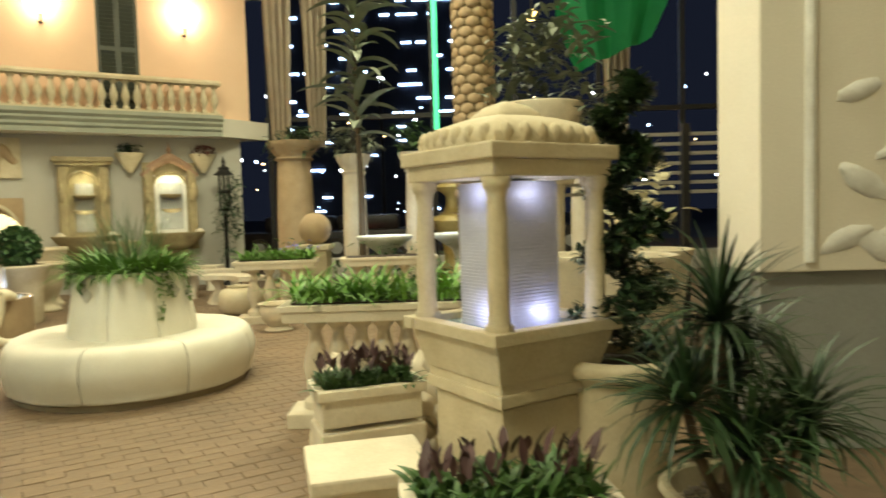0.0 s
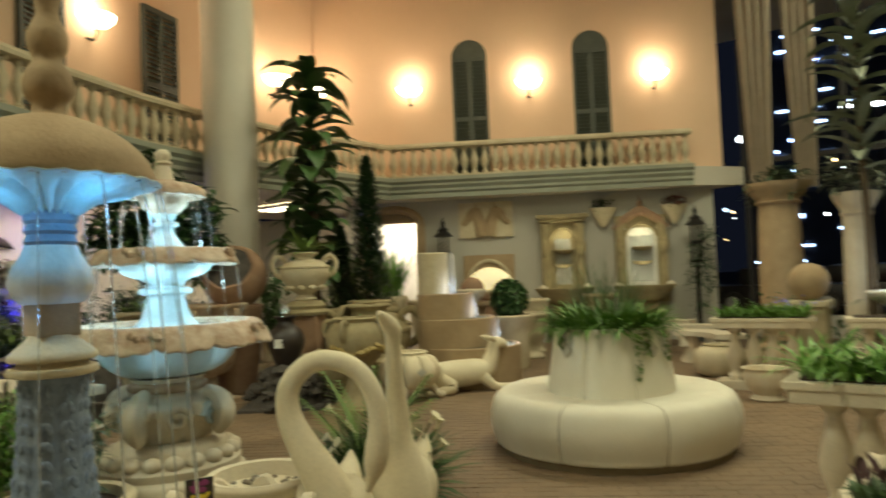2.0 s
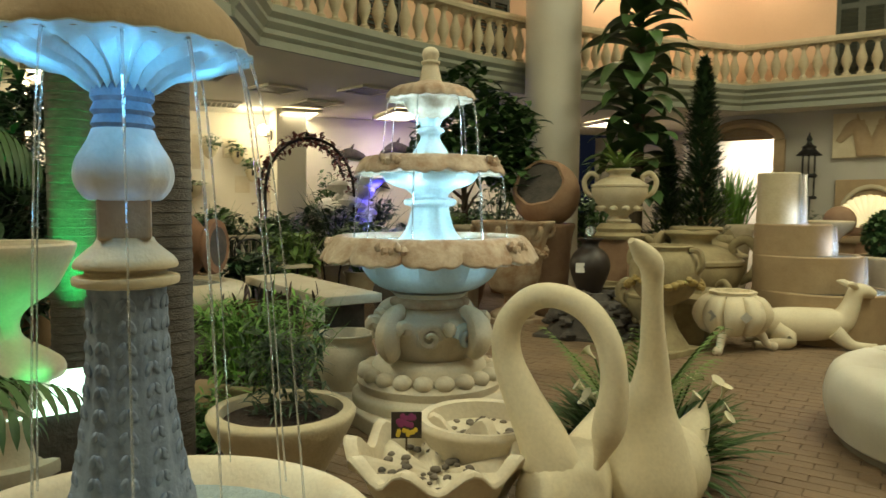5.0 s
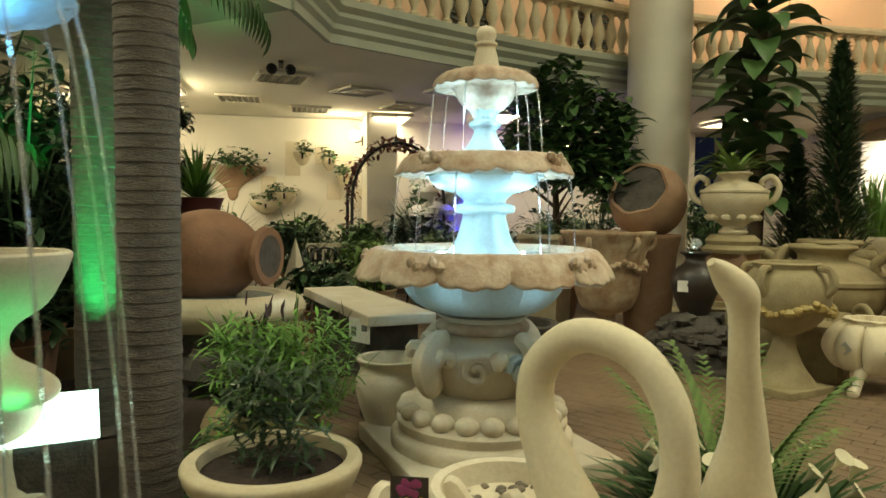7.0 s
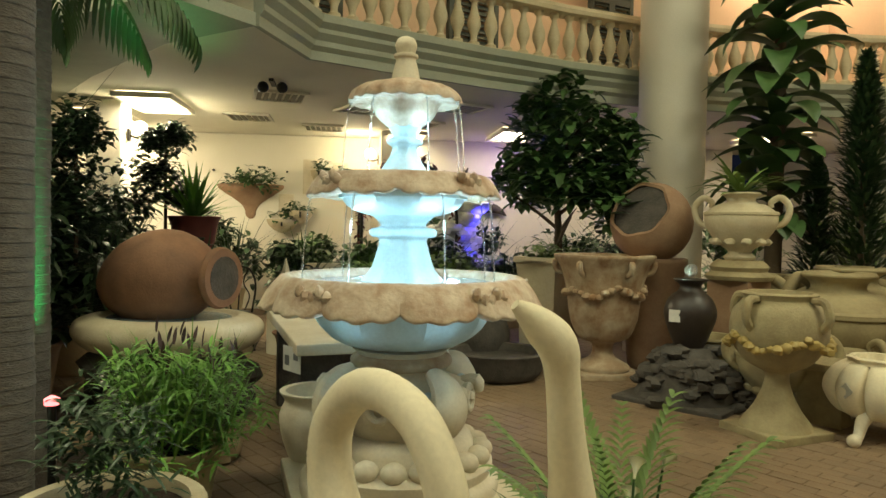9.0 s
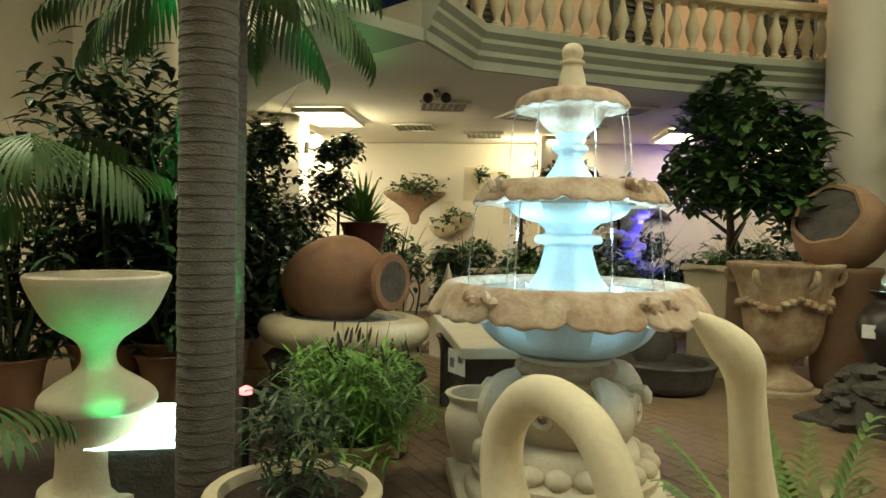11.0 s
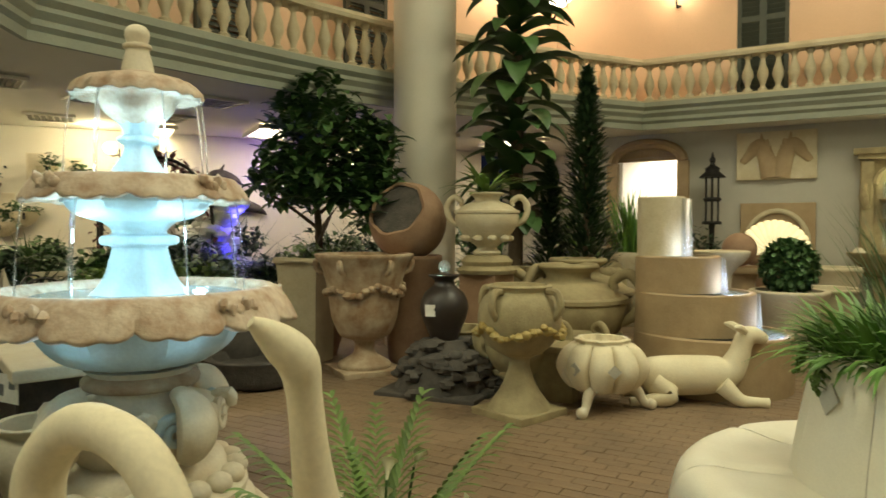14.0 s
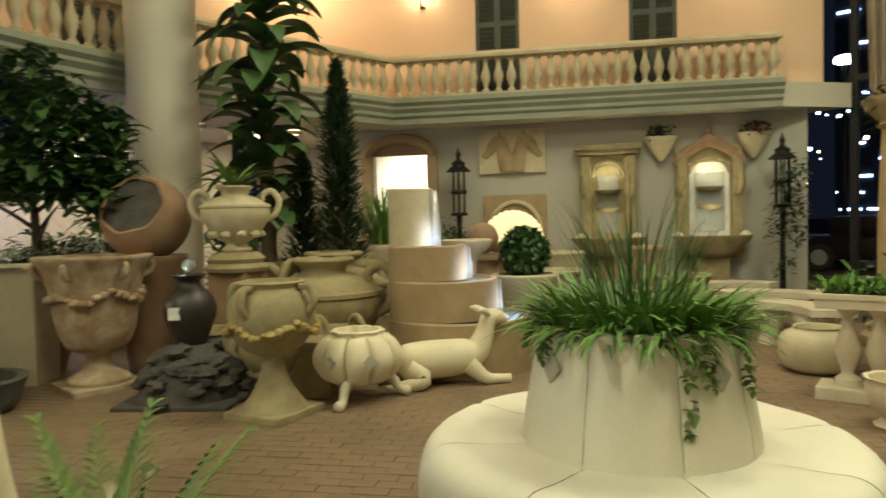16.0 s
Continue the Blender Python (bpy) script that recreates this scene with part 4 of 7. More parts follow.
part("crown", blades("crown", fronds(9, 1.2, (0.2, 0.9), (1.2, 2.0), 0.035, 22, 2.95), LEAF), LEAF, t, "drooping green fronds")
plant("low_fan_palm", (-3.95, 0.45, 1.15), fronds(8, 0.8, (0.1, 1.0), (0.8, 1.6), 0.03, 16, 0.55), LEAF, "low arching palm fronds beside the lit bowl")
plant("low_fan_palm", (-2.7, 0.72, 0.2), fronds(8, 0.75, (0.4, 1.1), (0.8, 1.7), 0.03, 14, 0.3, leaf=0.3), LEAF, "low arching palm fronds growing in a white pot")
t = pot("pedestal_bowl", (-3.74, 0.98, 0), [(0.27, 0.0), (0.27, 0.1), (0.2, 0.14), (0.2, 0.45), (0.27, 0.5), (0.27, 0.56), (0.2, 0.62), (0.10, 0.69), (0.08, 0.77), (0.12, 0.84), (0.23, 0.92), (0.30, 1.04), (0.34, 1.14), (0.325, 1.165)], PALE, "pale stone bowl on a stepped pedestal washed by coloured light", "bowl")
t = thing("ground_floodlight", (-3.74, 1.2, 0), "square ground floodlight with a glowing tilted face", "floodlight", rz=105)
part("housing", box((0, 0.03, 0.17, 0.42, 0.28, 0.34), bevel=0.01), ROCK, t, "", False)
o = part("glass_face", box((0, 0, 0, 0.44, 0.34, 0.012)), GREENGLOW, t, "bright green-white glowing face", False)
o.matrix_basis = pose(0, 0.02, 0.40, 24)
lamp("floodlight_green", "SPOT", (-4.15, 1.28, 0.46), 170, (0.03, 1.0, 0.22), 0.06, (-4.72, 1.2, 1.3), 44)
lamp("floodlight_green", "SPOT", (-4.36, 1.26, 0.3), 160, (0.03, 1.0, 0.22), 0.05, (-4.66, 1.2, 1.7), 26)
lamp("floodlight_green", "SPOT", (-3.78, 1.12, 0.5), 60, (0.03, 1.0, 0.22), 0.06, (-3.72, 0.6, 1.9), 70)
lamp("floodlight_green", "SPOT", (-3.42, 1.25, 0.5), 9, (0.04, 1.0, 0.28), 0.06, (-3.69, 0.98, 0.9), 76)
lamp("floodlight_green", "SPOT", (-3.62, 1.12, 0.45), 45, (0.03, 1.0, 0.22), 0.05, (-3.36, 1.66, 1.25), 40)
t = pot("white_pot", (-2.7, 0.72, 0), [(0.14, 0), (0.16, 0.02), (0.2, 0.2), (0.23, 0.36), (0.25, 0.4), (0.235, 0.42)], PALE, "round white stone pot with pebbles", "pot")
pebble_fill(t, 0.19, 0.33, 50)
t = thing("path_lamp", (-4.09, 1.61, 0), "slim dark bollard lamp with a small lit head", "bollard lamp")
part("post", lathe([(0.02, 0), (0.02, 0.5)], 10), IRON, t)
part("head", lathe([(0.034, 0.5), (0.036, 0.53), (0.01, 0.545)], 12), material("lit_red_lens", (0.9, 0.3, 0.3), None, 0.4, 5, 0, emit=(1, 0.25, 0.25), power=3), t, "small red-lit lens")

# ---- the pottery group ----
t = thing("urn_fountain", (-6.95, 5.50, 0), "tall fluted stone urn stained brown with a carved garland", "urn")
part("plinth", box((0, 0, 0.03, 0.62, 0.62, 0.06), bevel=0.01), RUSTY, t, "", False)
part("foot", lathe(smooth_profile([(0.26, 0.06), (0.26, 0.1), (0.2, 0.14), (0.11, 0.2), (0.10, 0.3), (0.14, 0.34)], 3), 32), RUSTY, t)
part("body", lathe(smooth_profile([(0.12, 0.33), (0.24, 0.38), (0.30, 0.5), (0.33, 0.62), (0.36, 0.85), (0.42, 1.05), (0.48, 1.15), (0.47, 1.18), (0.40, 1.16), (0.36, 1.05), (0.02, 1.0)], 3), 64, lambda a, r, z: (r * (1 + (0.03 * math.cos(12 * a) if z < 0.62 else 0.012 * math.cos(16 * a))), z)), RUSTY, t)
for k in range(40):
    a = 2 * math.pi * k / 40
    part("carved_leaf", ball(bmesh.new(), (0.375 * math.cos(a), 0.375 * math.sin(a), 0.86 - 0.06 * abs(math.sin(2.5 * a)) + rnd(-0.02, 0.02)), rnd(0.03, 0.05), 8, (1, 1, 0.8), 0.3), RUSTY, t)
for k in range(6):
    a = k * math.pi / 3 + 0.2
    part("scroll", tube([(0.37 * math.cos(a), 0.37 * math.sin(a), 0.98, 0.02), (0.45 * math.cos(a), 0.45 * math.sin(a), 1.02, 0.028), (0.47 * math.cos(a), 0.47 * math.sin(a), 1.10, 0.03), (0.42 * math.cos(a), 0.42 * math.sin(a), 1.10, 0.018)], 8, 4), RUSTY, t)
pot("square_planter_box", (-7.75, 5.15, 0), [(0.26, 0), (0.28, 0.05), (0.3, 0.6), (0.33, 1.02), (0.37, 1.06), (0.36, 1.12)], CREAM, "tall tapering cream stone planter", "planter", soil=0.04, seg=4)
plant("box_plant", (-7.75, 5.15, 1.08), crown(160, (0, 0, 0.07), (0.3, 0.3, 0.12), 0.09, 0.05), FERNLEAF, "low yellow-green leaves filling the planter")
pot("brown_tall_pot", (-7.28, 6.15, 0), [(0.22, 0), (0.24, 0.05), (0.27, 0.4), (0.30, 0.9), (0.34, 1.1), (0.33, 1.14)], BROWNPOT, "tall brown pottery planter under the broken pot", "pot")
t = thing("broken_pot", (-7.2, 6.08, 1.50), "broken round clay pot tipped so its jagged mouth faces out", "pot", rz=38)


def broken(a, r, z):
    jag = 0.035 * math.cos(7 * a) + 0.02 * math.cos(3 * a + 1)
    return (r * (1 + (jag if z > 0.24 else 0)), z)


sphere = [(0.41 * math.sin(x), -0.41 * math.cos(x)) for x in np.linspace(0.05, 2.30, 18)]
o = part("shell", lathe(sphere + [(r * 0.9, z * 0.95 + 0.004) for r, z in sphere[::-1]], 36, broken), BROWNPOT, t, "cracked brown clay shell")
o.matrix_basis = pose(0, 0, 0, 62, 0, 0)
# Extra inner skin in dark rock colour gives the hollow its shade.
o = part("inside", lathe([(r * 0.88, z * 0.93) for r, z in sphere], 36), ROCK, t, "inner skin coloured dark as shade in the hollow")
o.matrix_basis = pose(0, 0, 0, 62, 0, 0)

t = thing("vase_fountain", (-5.95, 5.88, 0), "dark glazed vase fountain on a rough dark rock base", "fountain")
part("vase", lathe(smooth_profile([(0.10, 0.42), (0.13, 0.48), (0.20, 0.66), (0.21, 0.76), (0.17, 0.86), (0.10, 0.92), (0.09, 0.97), (0.14, 1.01), (0.12, 1.015), (0.06, 0.97)], 3), 36), DARKPOT, t, "dark brown glazed vase")
for k in range(60):
    f = rnd(0, 1)
    a, w = rnd(0, 6.28), 0.48 * (1 - 0.62 * f)
    part("rock", ball(bmesh.new(), (w * math.cos(a), w * math.sin(a), 0.04 + 0.40 * f), rnd(0.05, 0.09), 8, (1.2, 1.2, 0.7), 0.6), ROCK, t)
part("core", lathe([(0.46, 0), (0.36, 0.2), (0.18, 0.45)], 16), ROCK, t)
part("slab", box((0, 0, 0.02, 0.92, 0.92, 0.04, 40), bevel=0.01), ROCK, t, "", False)
part("globe", ball(bmesh.new(), (0, 0, 1.09), 0.055, 14), GLASS, t, "small glass globe")
lamp("vase_light", "POINT", (-5.9, 5.80, 1.05), 0.5, (0.6, 1.0, 0.8), 0.02)
t = thing("price_tag", (-5.84, 5.69, 0.72), "small white price tag hanging on the dark vase", "sign", rz=50)
part("card", box((0, 0, 0, 0.09, 0.004, 0.1, 0)), PAPER, t, "", False)

t = thing("garland_urn", (-4.95, 6.02, 0), "squat yellowed stone urn with handles and a golden flower garland", "urn")
part("base_plate", box((0, 0, 0.03, 0.52, 0.52, 0.06, 15), bevel=0.01), YELLOW, t, "", False)
part("foot", lathe(smooth_profile([(0.24, 0.06), (0.22, 0.1), (0.15, 0.2), (0.09, 0.34), (0.08, 0.43), (0.11, 0.46)], 3), 32), YELLOW, t)
part("body", lathe(smooth_profile([(0.10, 0.45), (0.22, 0.52), (0.30, 0.64), (0.32, 0.76), (0.29, 0.88), (0.23, 0.95), (0.25, 0.99), (0.21, 1.0), (0.18, 0.95), (0.02, 0.9)], 3), 44), YELLOW, t)
for k in range(44):
    a = 2 * math.pi * k / 44
    part("gilded_flower", ball(bmesh.new(), (0.325 * math.cos(a), 0.325 * math.sin(a), 0.70 - 0.07 * abs(math.sin(2 * a)) + rnd(-0.015, 0.015)), rnd(0.025, 0.045), 8, (1, 1, 0.8), 0.4), GOLD, t, "gilded garland flower")
for k in range(4):
    a = k * math.pi / 2 + 0.4
    c, s = math.cos(a), math.sin(a)
    part("handle", tube([(0.30 * c, 0.30 * s, 0.76, 0.028), (0.36 * c, 0.36 * s, 0.84, 0.03), (0.33 * c, 0.33 * s, 0.95, 0.03), (0.24 * c, 0.24 * s, 0.96, 0.026)], 8, 4), YELLOW, t)

t = thing("pumpkin_pot", (-4.80, 6.70, 0), "white ribbed pumpkin-shaped pot on three scroll feet", "pot")
part("body", lathe(smooth_profile([(0.12, 0.15), (0.26, 0.18), (0.345, 0.3), (0.345, 0.4), (0.28, 0.5), (0.2, 0.53), (0.21, 0.56), (0.17, 0.565), (0.15, 0.5), (0.02, 0.48)], 3), 126, lambda a, r, z: (r * (0.76 + 0.26 * abs(math.cos(4.5 * a)) ** 0.45 if z < 0.52 else 1 + 0.05 * math.cos(9 * a)), z)), SWAN, t)
for k in range(3):
    a = math.radians(-62 + 120 * k)
    c, s = math.cos(a), math.sin(a)
    part("foot", ball(tube([(0.18 * c, 0.18 * s, 0.2, 0.05), (0.27 * c, 0.27 * s, 0.15, 0.042), (0.31 * c, 0.31 * s, 0.08, 0.034), (0.36 * c, 0.36 * s, 0.04, 0.034)], 10, 4), (0.38 * c, 0.38 * s, 0.045), 0.045, 10), PALE, t)
for a in (-75, -25):
    q = radians(a)
    o = part("badge", box((0, 0, 0, 0.075, 0.008, 0.075)), GREYWALL, t, "small grey diamond badge", False)
    o.matrix_basis = pose(0.352 * math.cos(q), 0.352 * math.sin(q), 0.36, 0, 0, a + 90) @ pose(0, 0, 0, 0, 45, 0)

# lying deer, one mesh
bm = tube([(-0.50, 0, 0.24, 0.10), (-0.40, 0, 0.24, 0.17), (-0.15, 0, 0.25, 0.185), (0.15, 0, 0.26, 0.175), (0.34, 0, 0.30, 0.14), (0.42, 0, 0.42, 0.11), (0.46, 0, 0.53, 0.09), (0.50, 0, 0.61, 0.09), (0.58, 0, 0.62, 0.075), (0.68, 0, 0.585, 0.045)], 16, 5)
for y in (-0.12, 0.12):
    tube([(-0.38, y, 0.2, 0.11), (-0.25, y * 1.5, 0.1, 0.09), (-0.5, y * 1.7, 0.05, 0.05), (-0.62, y * 1.7, 0.04, 0.045)], 10, 5, bm)
    tube([(0.24, y, 0.2, 0.09), (0.40, y * 1.3, 0.07, 0.06), (0.55, y * 1.2, 0.05, 0.045), (0.66, y * 1.2, 0.04, 0.05)], 10, 5, bm)
    tube([(0.47, y * 0.5, 0.66, 0.03), (0.40, y * 0.9, 0.70, 0.035), (0.34, y * 1.3, 0.71, 0.01)], 8, 4, bm)
o = tagged(new("deer_statue", emit_mesh("deer_statue", bm, SWAN, True)), "cream stone statue of a lying deer with raised head", "statue")
o.matrix_basis = pose(-4.62, 7.48, 0, 0, 0, 58) @ Matrix.Diagonal((0.85, 0.85, 0.9, 1))

# stepped cylinder fountain, drums tangent on one side
RX, RY = 0.51, 0.86
t = thing("drum_fountain", (-5.25, 7.74, 0), "stepped stone drum fountain spilling water into lit pools", "fountain")
for z0, z1, r, off, mat in ((0.0, 0.50, 0.68, 0.46, TAN), (0.50, 0.86, 0.52, 0.30, TAN), (0.86, 1.18, 0.37, 0.15, TAN), (1.18, 1.71, 0.21, 0.0, CREAM)):
    part("drum", lathe([(r, z0), (r, z1 - 0.012), (r - 0.012, z1), (r - 0.06, z1), (r - 0.065, z1 - 0.05), (0.01, z1 - 0.05)], 48, at=(off * RX, off * RY, 0)), mat, t)
    if z1 < 1.5:
        part("pool", lathe([(r - 0.064, z1 - 0.02), (0.01, z1 - 0.02)], 40, at=(off * RX, off * RY, 0)), POOL, t, "shallow lit water")
for off, z0, z1, px in ((0.2, 1.69, 1.17, -0.06), (0.50, 1.16, 0.86, 0.0), (0.80, 0.85, 0.5, 0.0)):
    pts = [(off * RX + 0.12, off * RY - 0.1, z0 - (z0 - z1) * f, 0.05 + 0.02 * f) for f in (0, 0.15, 0.4, 0.7, 1.0)]
    part("water_sheet", tube(pts, 10, 3, flat=0.3), WATER, t, "sheet of falling clear water")
for off, z, p in ((0.24, 1.27, 2.4), (0.62, 0.95, 4.5), (0.98, 0.62, 5.0)):
    lamp("drum_light", "POINT", (-5.25 + off * RX + 0.22, 7.74 + off * RY - 0.2, z), p, (0.66, 0.78, 1.0), 0.03)
pot("spill_bowl", (-5.55, 8.85, 0), [(0.14, 0), (0.12, 0.1), (0.1, 0.85), (0.14, 1.0), (0.24, 1.1), (0.28, 1.18), (0.26, 1.2)], CREAM, "pale stone bowl on a slim pedestal", "bowl")

JARP = [(0.12, 0), (0.14, 0.03), (0.1, 0.08), (0.2, 0.16), (0.30, 0.3), (0.31, 0.42), (0.22, 0.5), (0.13, 0.53), (0.13, 0.57), (0.17, 0.6), (0.16, 0.62)]


def handled_jar(name, place, mat, label, scale=1.0, rz=0):
    t = thing(name, place, label, "jar", rz=rz, scale=scale)
    part("body", lathe(smooth_profile(JARP, 3) + [(0.13, 0.6), (0.1, 0.5)], 40), mat, t)
    part("band", lathe([(0.312, 0.405), (0.325, 0.415), (0.325, 0.435), (0.31, 0.445)], 40), mat, t)
    for s in (-1, 1):
        part("handle", tube([(s * 0.29, 0, 0.3, 0.025), (s * 0.37, 0, 0.36, 0.03), (s * 0.40, 0, 0.48, 0.03), (s * 0.33, 0, 0.57, 0.03), (s * 0.25, 0, 0.53, 0.028), (s * 0.26, 0, 0.48, 0.02)], 10, 5), mat, t)
    for k in range(10):
        a = 2 * math.pi * k / 10
        part("leaf_ornament", ball(bmesh.new(), (0.22 * math.cos(a), 0.22 * math.sin(a), 0.17), 0.05, 8, (1, 1, 0.7), 0.2), mat, t)
    return t


handled_jar("handled_jar", (-6.44, 6.60, 1.16), CREAM, "large cream stone jar with two scroll handles on a pedestal", 1.0, 55)
t = thing("pedestal", (-6.44, 6.60, 0), "stepped brown stone pedestal under the large jar", "pedestal")
part("shaft", box((0, 0, 0.5, 0.4, 0.4, 0.96, 30), bevel=0.01), BROWNPOT, t, "", False)
part("cap", lathe(smooth_profile([(0.28, 0.98), (0.3, 1.02), (0.24, 1.06), (0.26, 1.10), (0.2, 1.16)], 2), 32), YELLOW, t)
plant("jar_fern", (-6.44, 6.60, 1.74), [((0, 0, 0), rnd(0, 6.28), rnd(0.3, 1.3), rnd(0.3, 0.6), 0.05, rnd(0.4, 1.6)) for _ in range(40)], FERNLEAF, "pale arching fern leaves in the large jar")
for x, y, s, r in ((-5.98, 7.25, 1.75, 40), (-6.35, 7.65, 1.8, 100), (-5.7, 7.1, 1.0, 10), (-5.55, 6.45, 1.05, 70)):
    handled_jar("handled_jar", (x, y, 0), YELLOW, "large yellowed stone jar with scroll handles on the floor", s, r)
pot("squat_pot", (-6.1, 6.15, 0), [(0.2, 0), (0.26, 0.1), (0.3, 0.3), (0.24, 0.46), (0.26, 0.5), (0.25, 0.52)], YELLOW, "squat yellowish stone pot", "pot")
t = thing("stone_block", (-5.22, 6.62, 0), "plain greenish stone pedestal block on the floor", "pedestal", rz=30)
part("shaft", box((0, 0, 0.2, 0.32, 0.32, 0.4), bevel=0.008), YELLOW, t, "", False)
part("cap", box((0, 0, 0.43, 0.38, 0.38, 0.06), bevel=0.008), YELLOW, t, "", False)

# ---- trees among the pottery ----
t = thing("ficus_tree", (-8.06, 5.34, 0), "bushy dark green ficus tree in a brown pot", "tree")
part("trunk", tube([(0, 0, 0.8, 0.05), (0.04, 0.02, 1.3, 0.045), (0, 0, 1.9, 0.03), (0.03, 0, 2.6, 0.01)], 8, 4), STEM, t)
for k in range(9):
    a = k * 2.4
    part("limb", tube([(0, 0, 1.2 + 0.12 * k, 0.025), (0.3 * math.cos(a), 0.3 * math.sin(a), 1.4 + 0.13 * k, 0.016), (0.55 * math.cos(a), 0.55 * math.sin(a), 1.55 + 0.13 * k, 0.006)], 6, 3), STEM, t)
part("crown", blades("crown", crown(2300, (0, 0, 2.32), (0.84, 0.84, 0.8), 0.20, 0.10), LEAF), LEAF, t, "dense glossy dark green leaves")
part("pot", lathe(smooth_profile([(0.22, 0), (0.3, 0.3), (0.36, 0.75), (0.38, 0.85), (0.35, 0.86)], 3), 32), BROWNPOT, t, "round brown clay pot")
t = thing("banana_tree", (-7.25, 7.45, 0), "tall banana-leaved palm with broad dark leaves in a stone pot", "tree")
part("trunk", tube([(0, 0, 0.8, 0.09), (0.02, 0, 2.0, 0.08), (0, 0.02, 3.3, 0.06), (0, 0, 4.2, 0.03)], 10, 4), STEM, t)
rows = []
for k in range(100):
    h = 1.4 + 3.1 * k / 100
    rows.append(((0, 0, h), k * 2.4 + rnd(-0.2, 0.2), rnd(0.1, 0.9), rnd(0.6, 0.85), rnd(0.22, 0.32), rnd(0.9, 1.8)))
part("crown", blades("crown", rows, LEAF, 8, 0.14), LEAF, t, "broad drooping dark green leaves")
part("pot", lathe(smooth_profile([(0.25, 0), (0.3, 0.3), (0.36, 0.85), (0.4, 1.0), (0.36, 1.0)], 3), 32), YELLOW, t, "yellowed stone pot")


def cypress(place, height, radius, n, label, potmat=YELLOW):
    t = thing("cypress", place, label, "conifer", "potted cypresses")
    rows = []
    for _ in range(n):
        f = rnd(0, 1) ** 0.8
        r = radius * (1 - f) ** 0.75 * rnd(0.35, 1.0) * (1 + 0.2 * math.sin(9 * f + 3 * rnd(0, 1)))
        a = rnd(0, 6.28)
        rows.append(((r * math.cos(a), r * math.sin(a), 0.95 + (height - 1.0) * f), a, rnd(0.2, 1.0), 0.15 * rnd(0.6, 1.2) * (1.15 - f * 0.5), 0.045, rnd(-0.3, 0.8)))
    part("trunk", tube([(0, 0, 0.7, 0.04), (0, 0, height * 0.6, 0.025), (0, 0, height - 0.05, 0.006)], 6, 2), STEM, t)
    part("crown", blades("crown", rows, DARKLEAF, 2), DARKLEAF, t, "dense dark needles")
    part("pot", lathe(smooth_profile([(0.2, 0), (0.24, 0.3), (0.32, 0.8), (0.4, 0.92), (0.38, 1.0), (0.33, 0.99)], 3), 36), potmat, t, "fluted cream stone pot")


cypress((-6.72, 8.05, 0), 3.22, 0.33, 2600, "tall narrow dark cypress in a cream stone pot")
cypress((-6.95, 7.72, 0), 2.2, 0.2, 1100, "small narrow dark cypress in a cream stone pot")

# ---- along the far wall ----
W32 = 32
t = tagged(new("door_frame"), "arched tan stone surround of the bright doorway", "doorway", "", "structure")
t.matrix_basis = pose(*on_wall(0.855, 0.0, 0), 0, 0, W32)
for x in (-0.57, 0.57):
    part("jamb", box((x, -0.04, 1.25, 0.18, 0.12, 2.5), bevel=0.01), TAN, t, "", False)
arc = [(0.57 * math.cos(a), 2.5 + 0.3 * math.sin(a)) for a in np.linspace(math.pi, 0, 13)]
part("arch", tube([(x, -0.05, z, 0.085) for x, z in arc], 8, 1), TAN, t, "", False)
part("tympanum", box((0, 0.03, 2.62, 1.0, 0.06, 0.2)), TAN, t, "", False)
structure("wall_side_room", box((*on_wall(0.85, -1.6, 1.4), 3.0, 0.1, 2.8, 32)), WHITEWALL)
lamp("side_room_light", "AREA", on_wall(0.85, -0.9, 2.5), 70, (1.0, 0.93, 0.78), 0.8, on_wall(0.85, -1.6, 1.2))

t = thing("horse_relief", on_wall(2.76, 0.035, 2.15), "tan stone wall plaque carved with two horse heads", "relief", rz=W32)
part("slab", box((0, 0, 0.36, 1.09, 0.06, 0.72), bevel=0.01), CREAM, t, "", False)
for s in (-1, 1):
    bm = tube([(s * 0.07, -0.035, 0.03, 0.13), (s * 0.10, -0.035, 0.22, 0.13), (s * 0.15, -0.035, 0.40, 0.115), (s * 0.21, -0.035, 0.52, 0.10), (s * 0.29, -0.035, 0.47, 0.10), (s * 0.37, -0.035, 0.37, 0.07), (s * 0.44, -0.035, 0.29, 0.055), (s * 0.46, -0.035, 0.26, 0.04)], 12, 4)
    for v in bm.verts:
        v.co.y = -0.03 + (v.co.y + 0.035) * 0.45
    tube([(s * 0.19, -0.045, 0.58, 0.035), (s * 0.2, -0.045, 0.69, 0.008)], 6, 3, bm)
    for k in range(5):
        ball(bm, (s * (0.02 + 0.025 * k), -0.05, 0.2 + 0.085 * k), 0.05, 8, (0.8, 0.5, 1.3), 0.3)
    part("horse_head", bm, TAN, t, "carved tan horse head")
t = thing("arched_relief", on_wall(2.79, 0.035, 1.1), "tan stone wall plaque with a carved arch", "relief", rz=W32)
part("slab", box((0, 0, 0.35, 1.02, 0.06, 0.7), bevel=0.01), TAN, t, "", False)
part("arch", tube([(0.42 * math.cos(a), -0.05, 0.1 + 0.48 * math.sin(a), 0.04) for a in np.linspace(0.05, 3.09, 15)], 8, 1), CREAM, t)


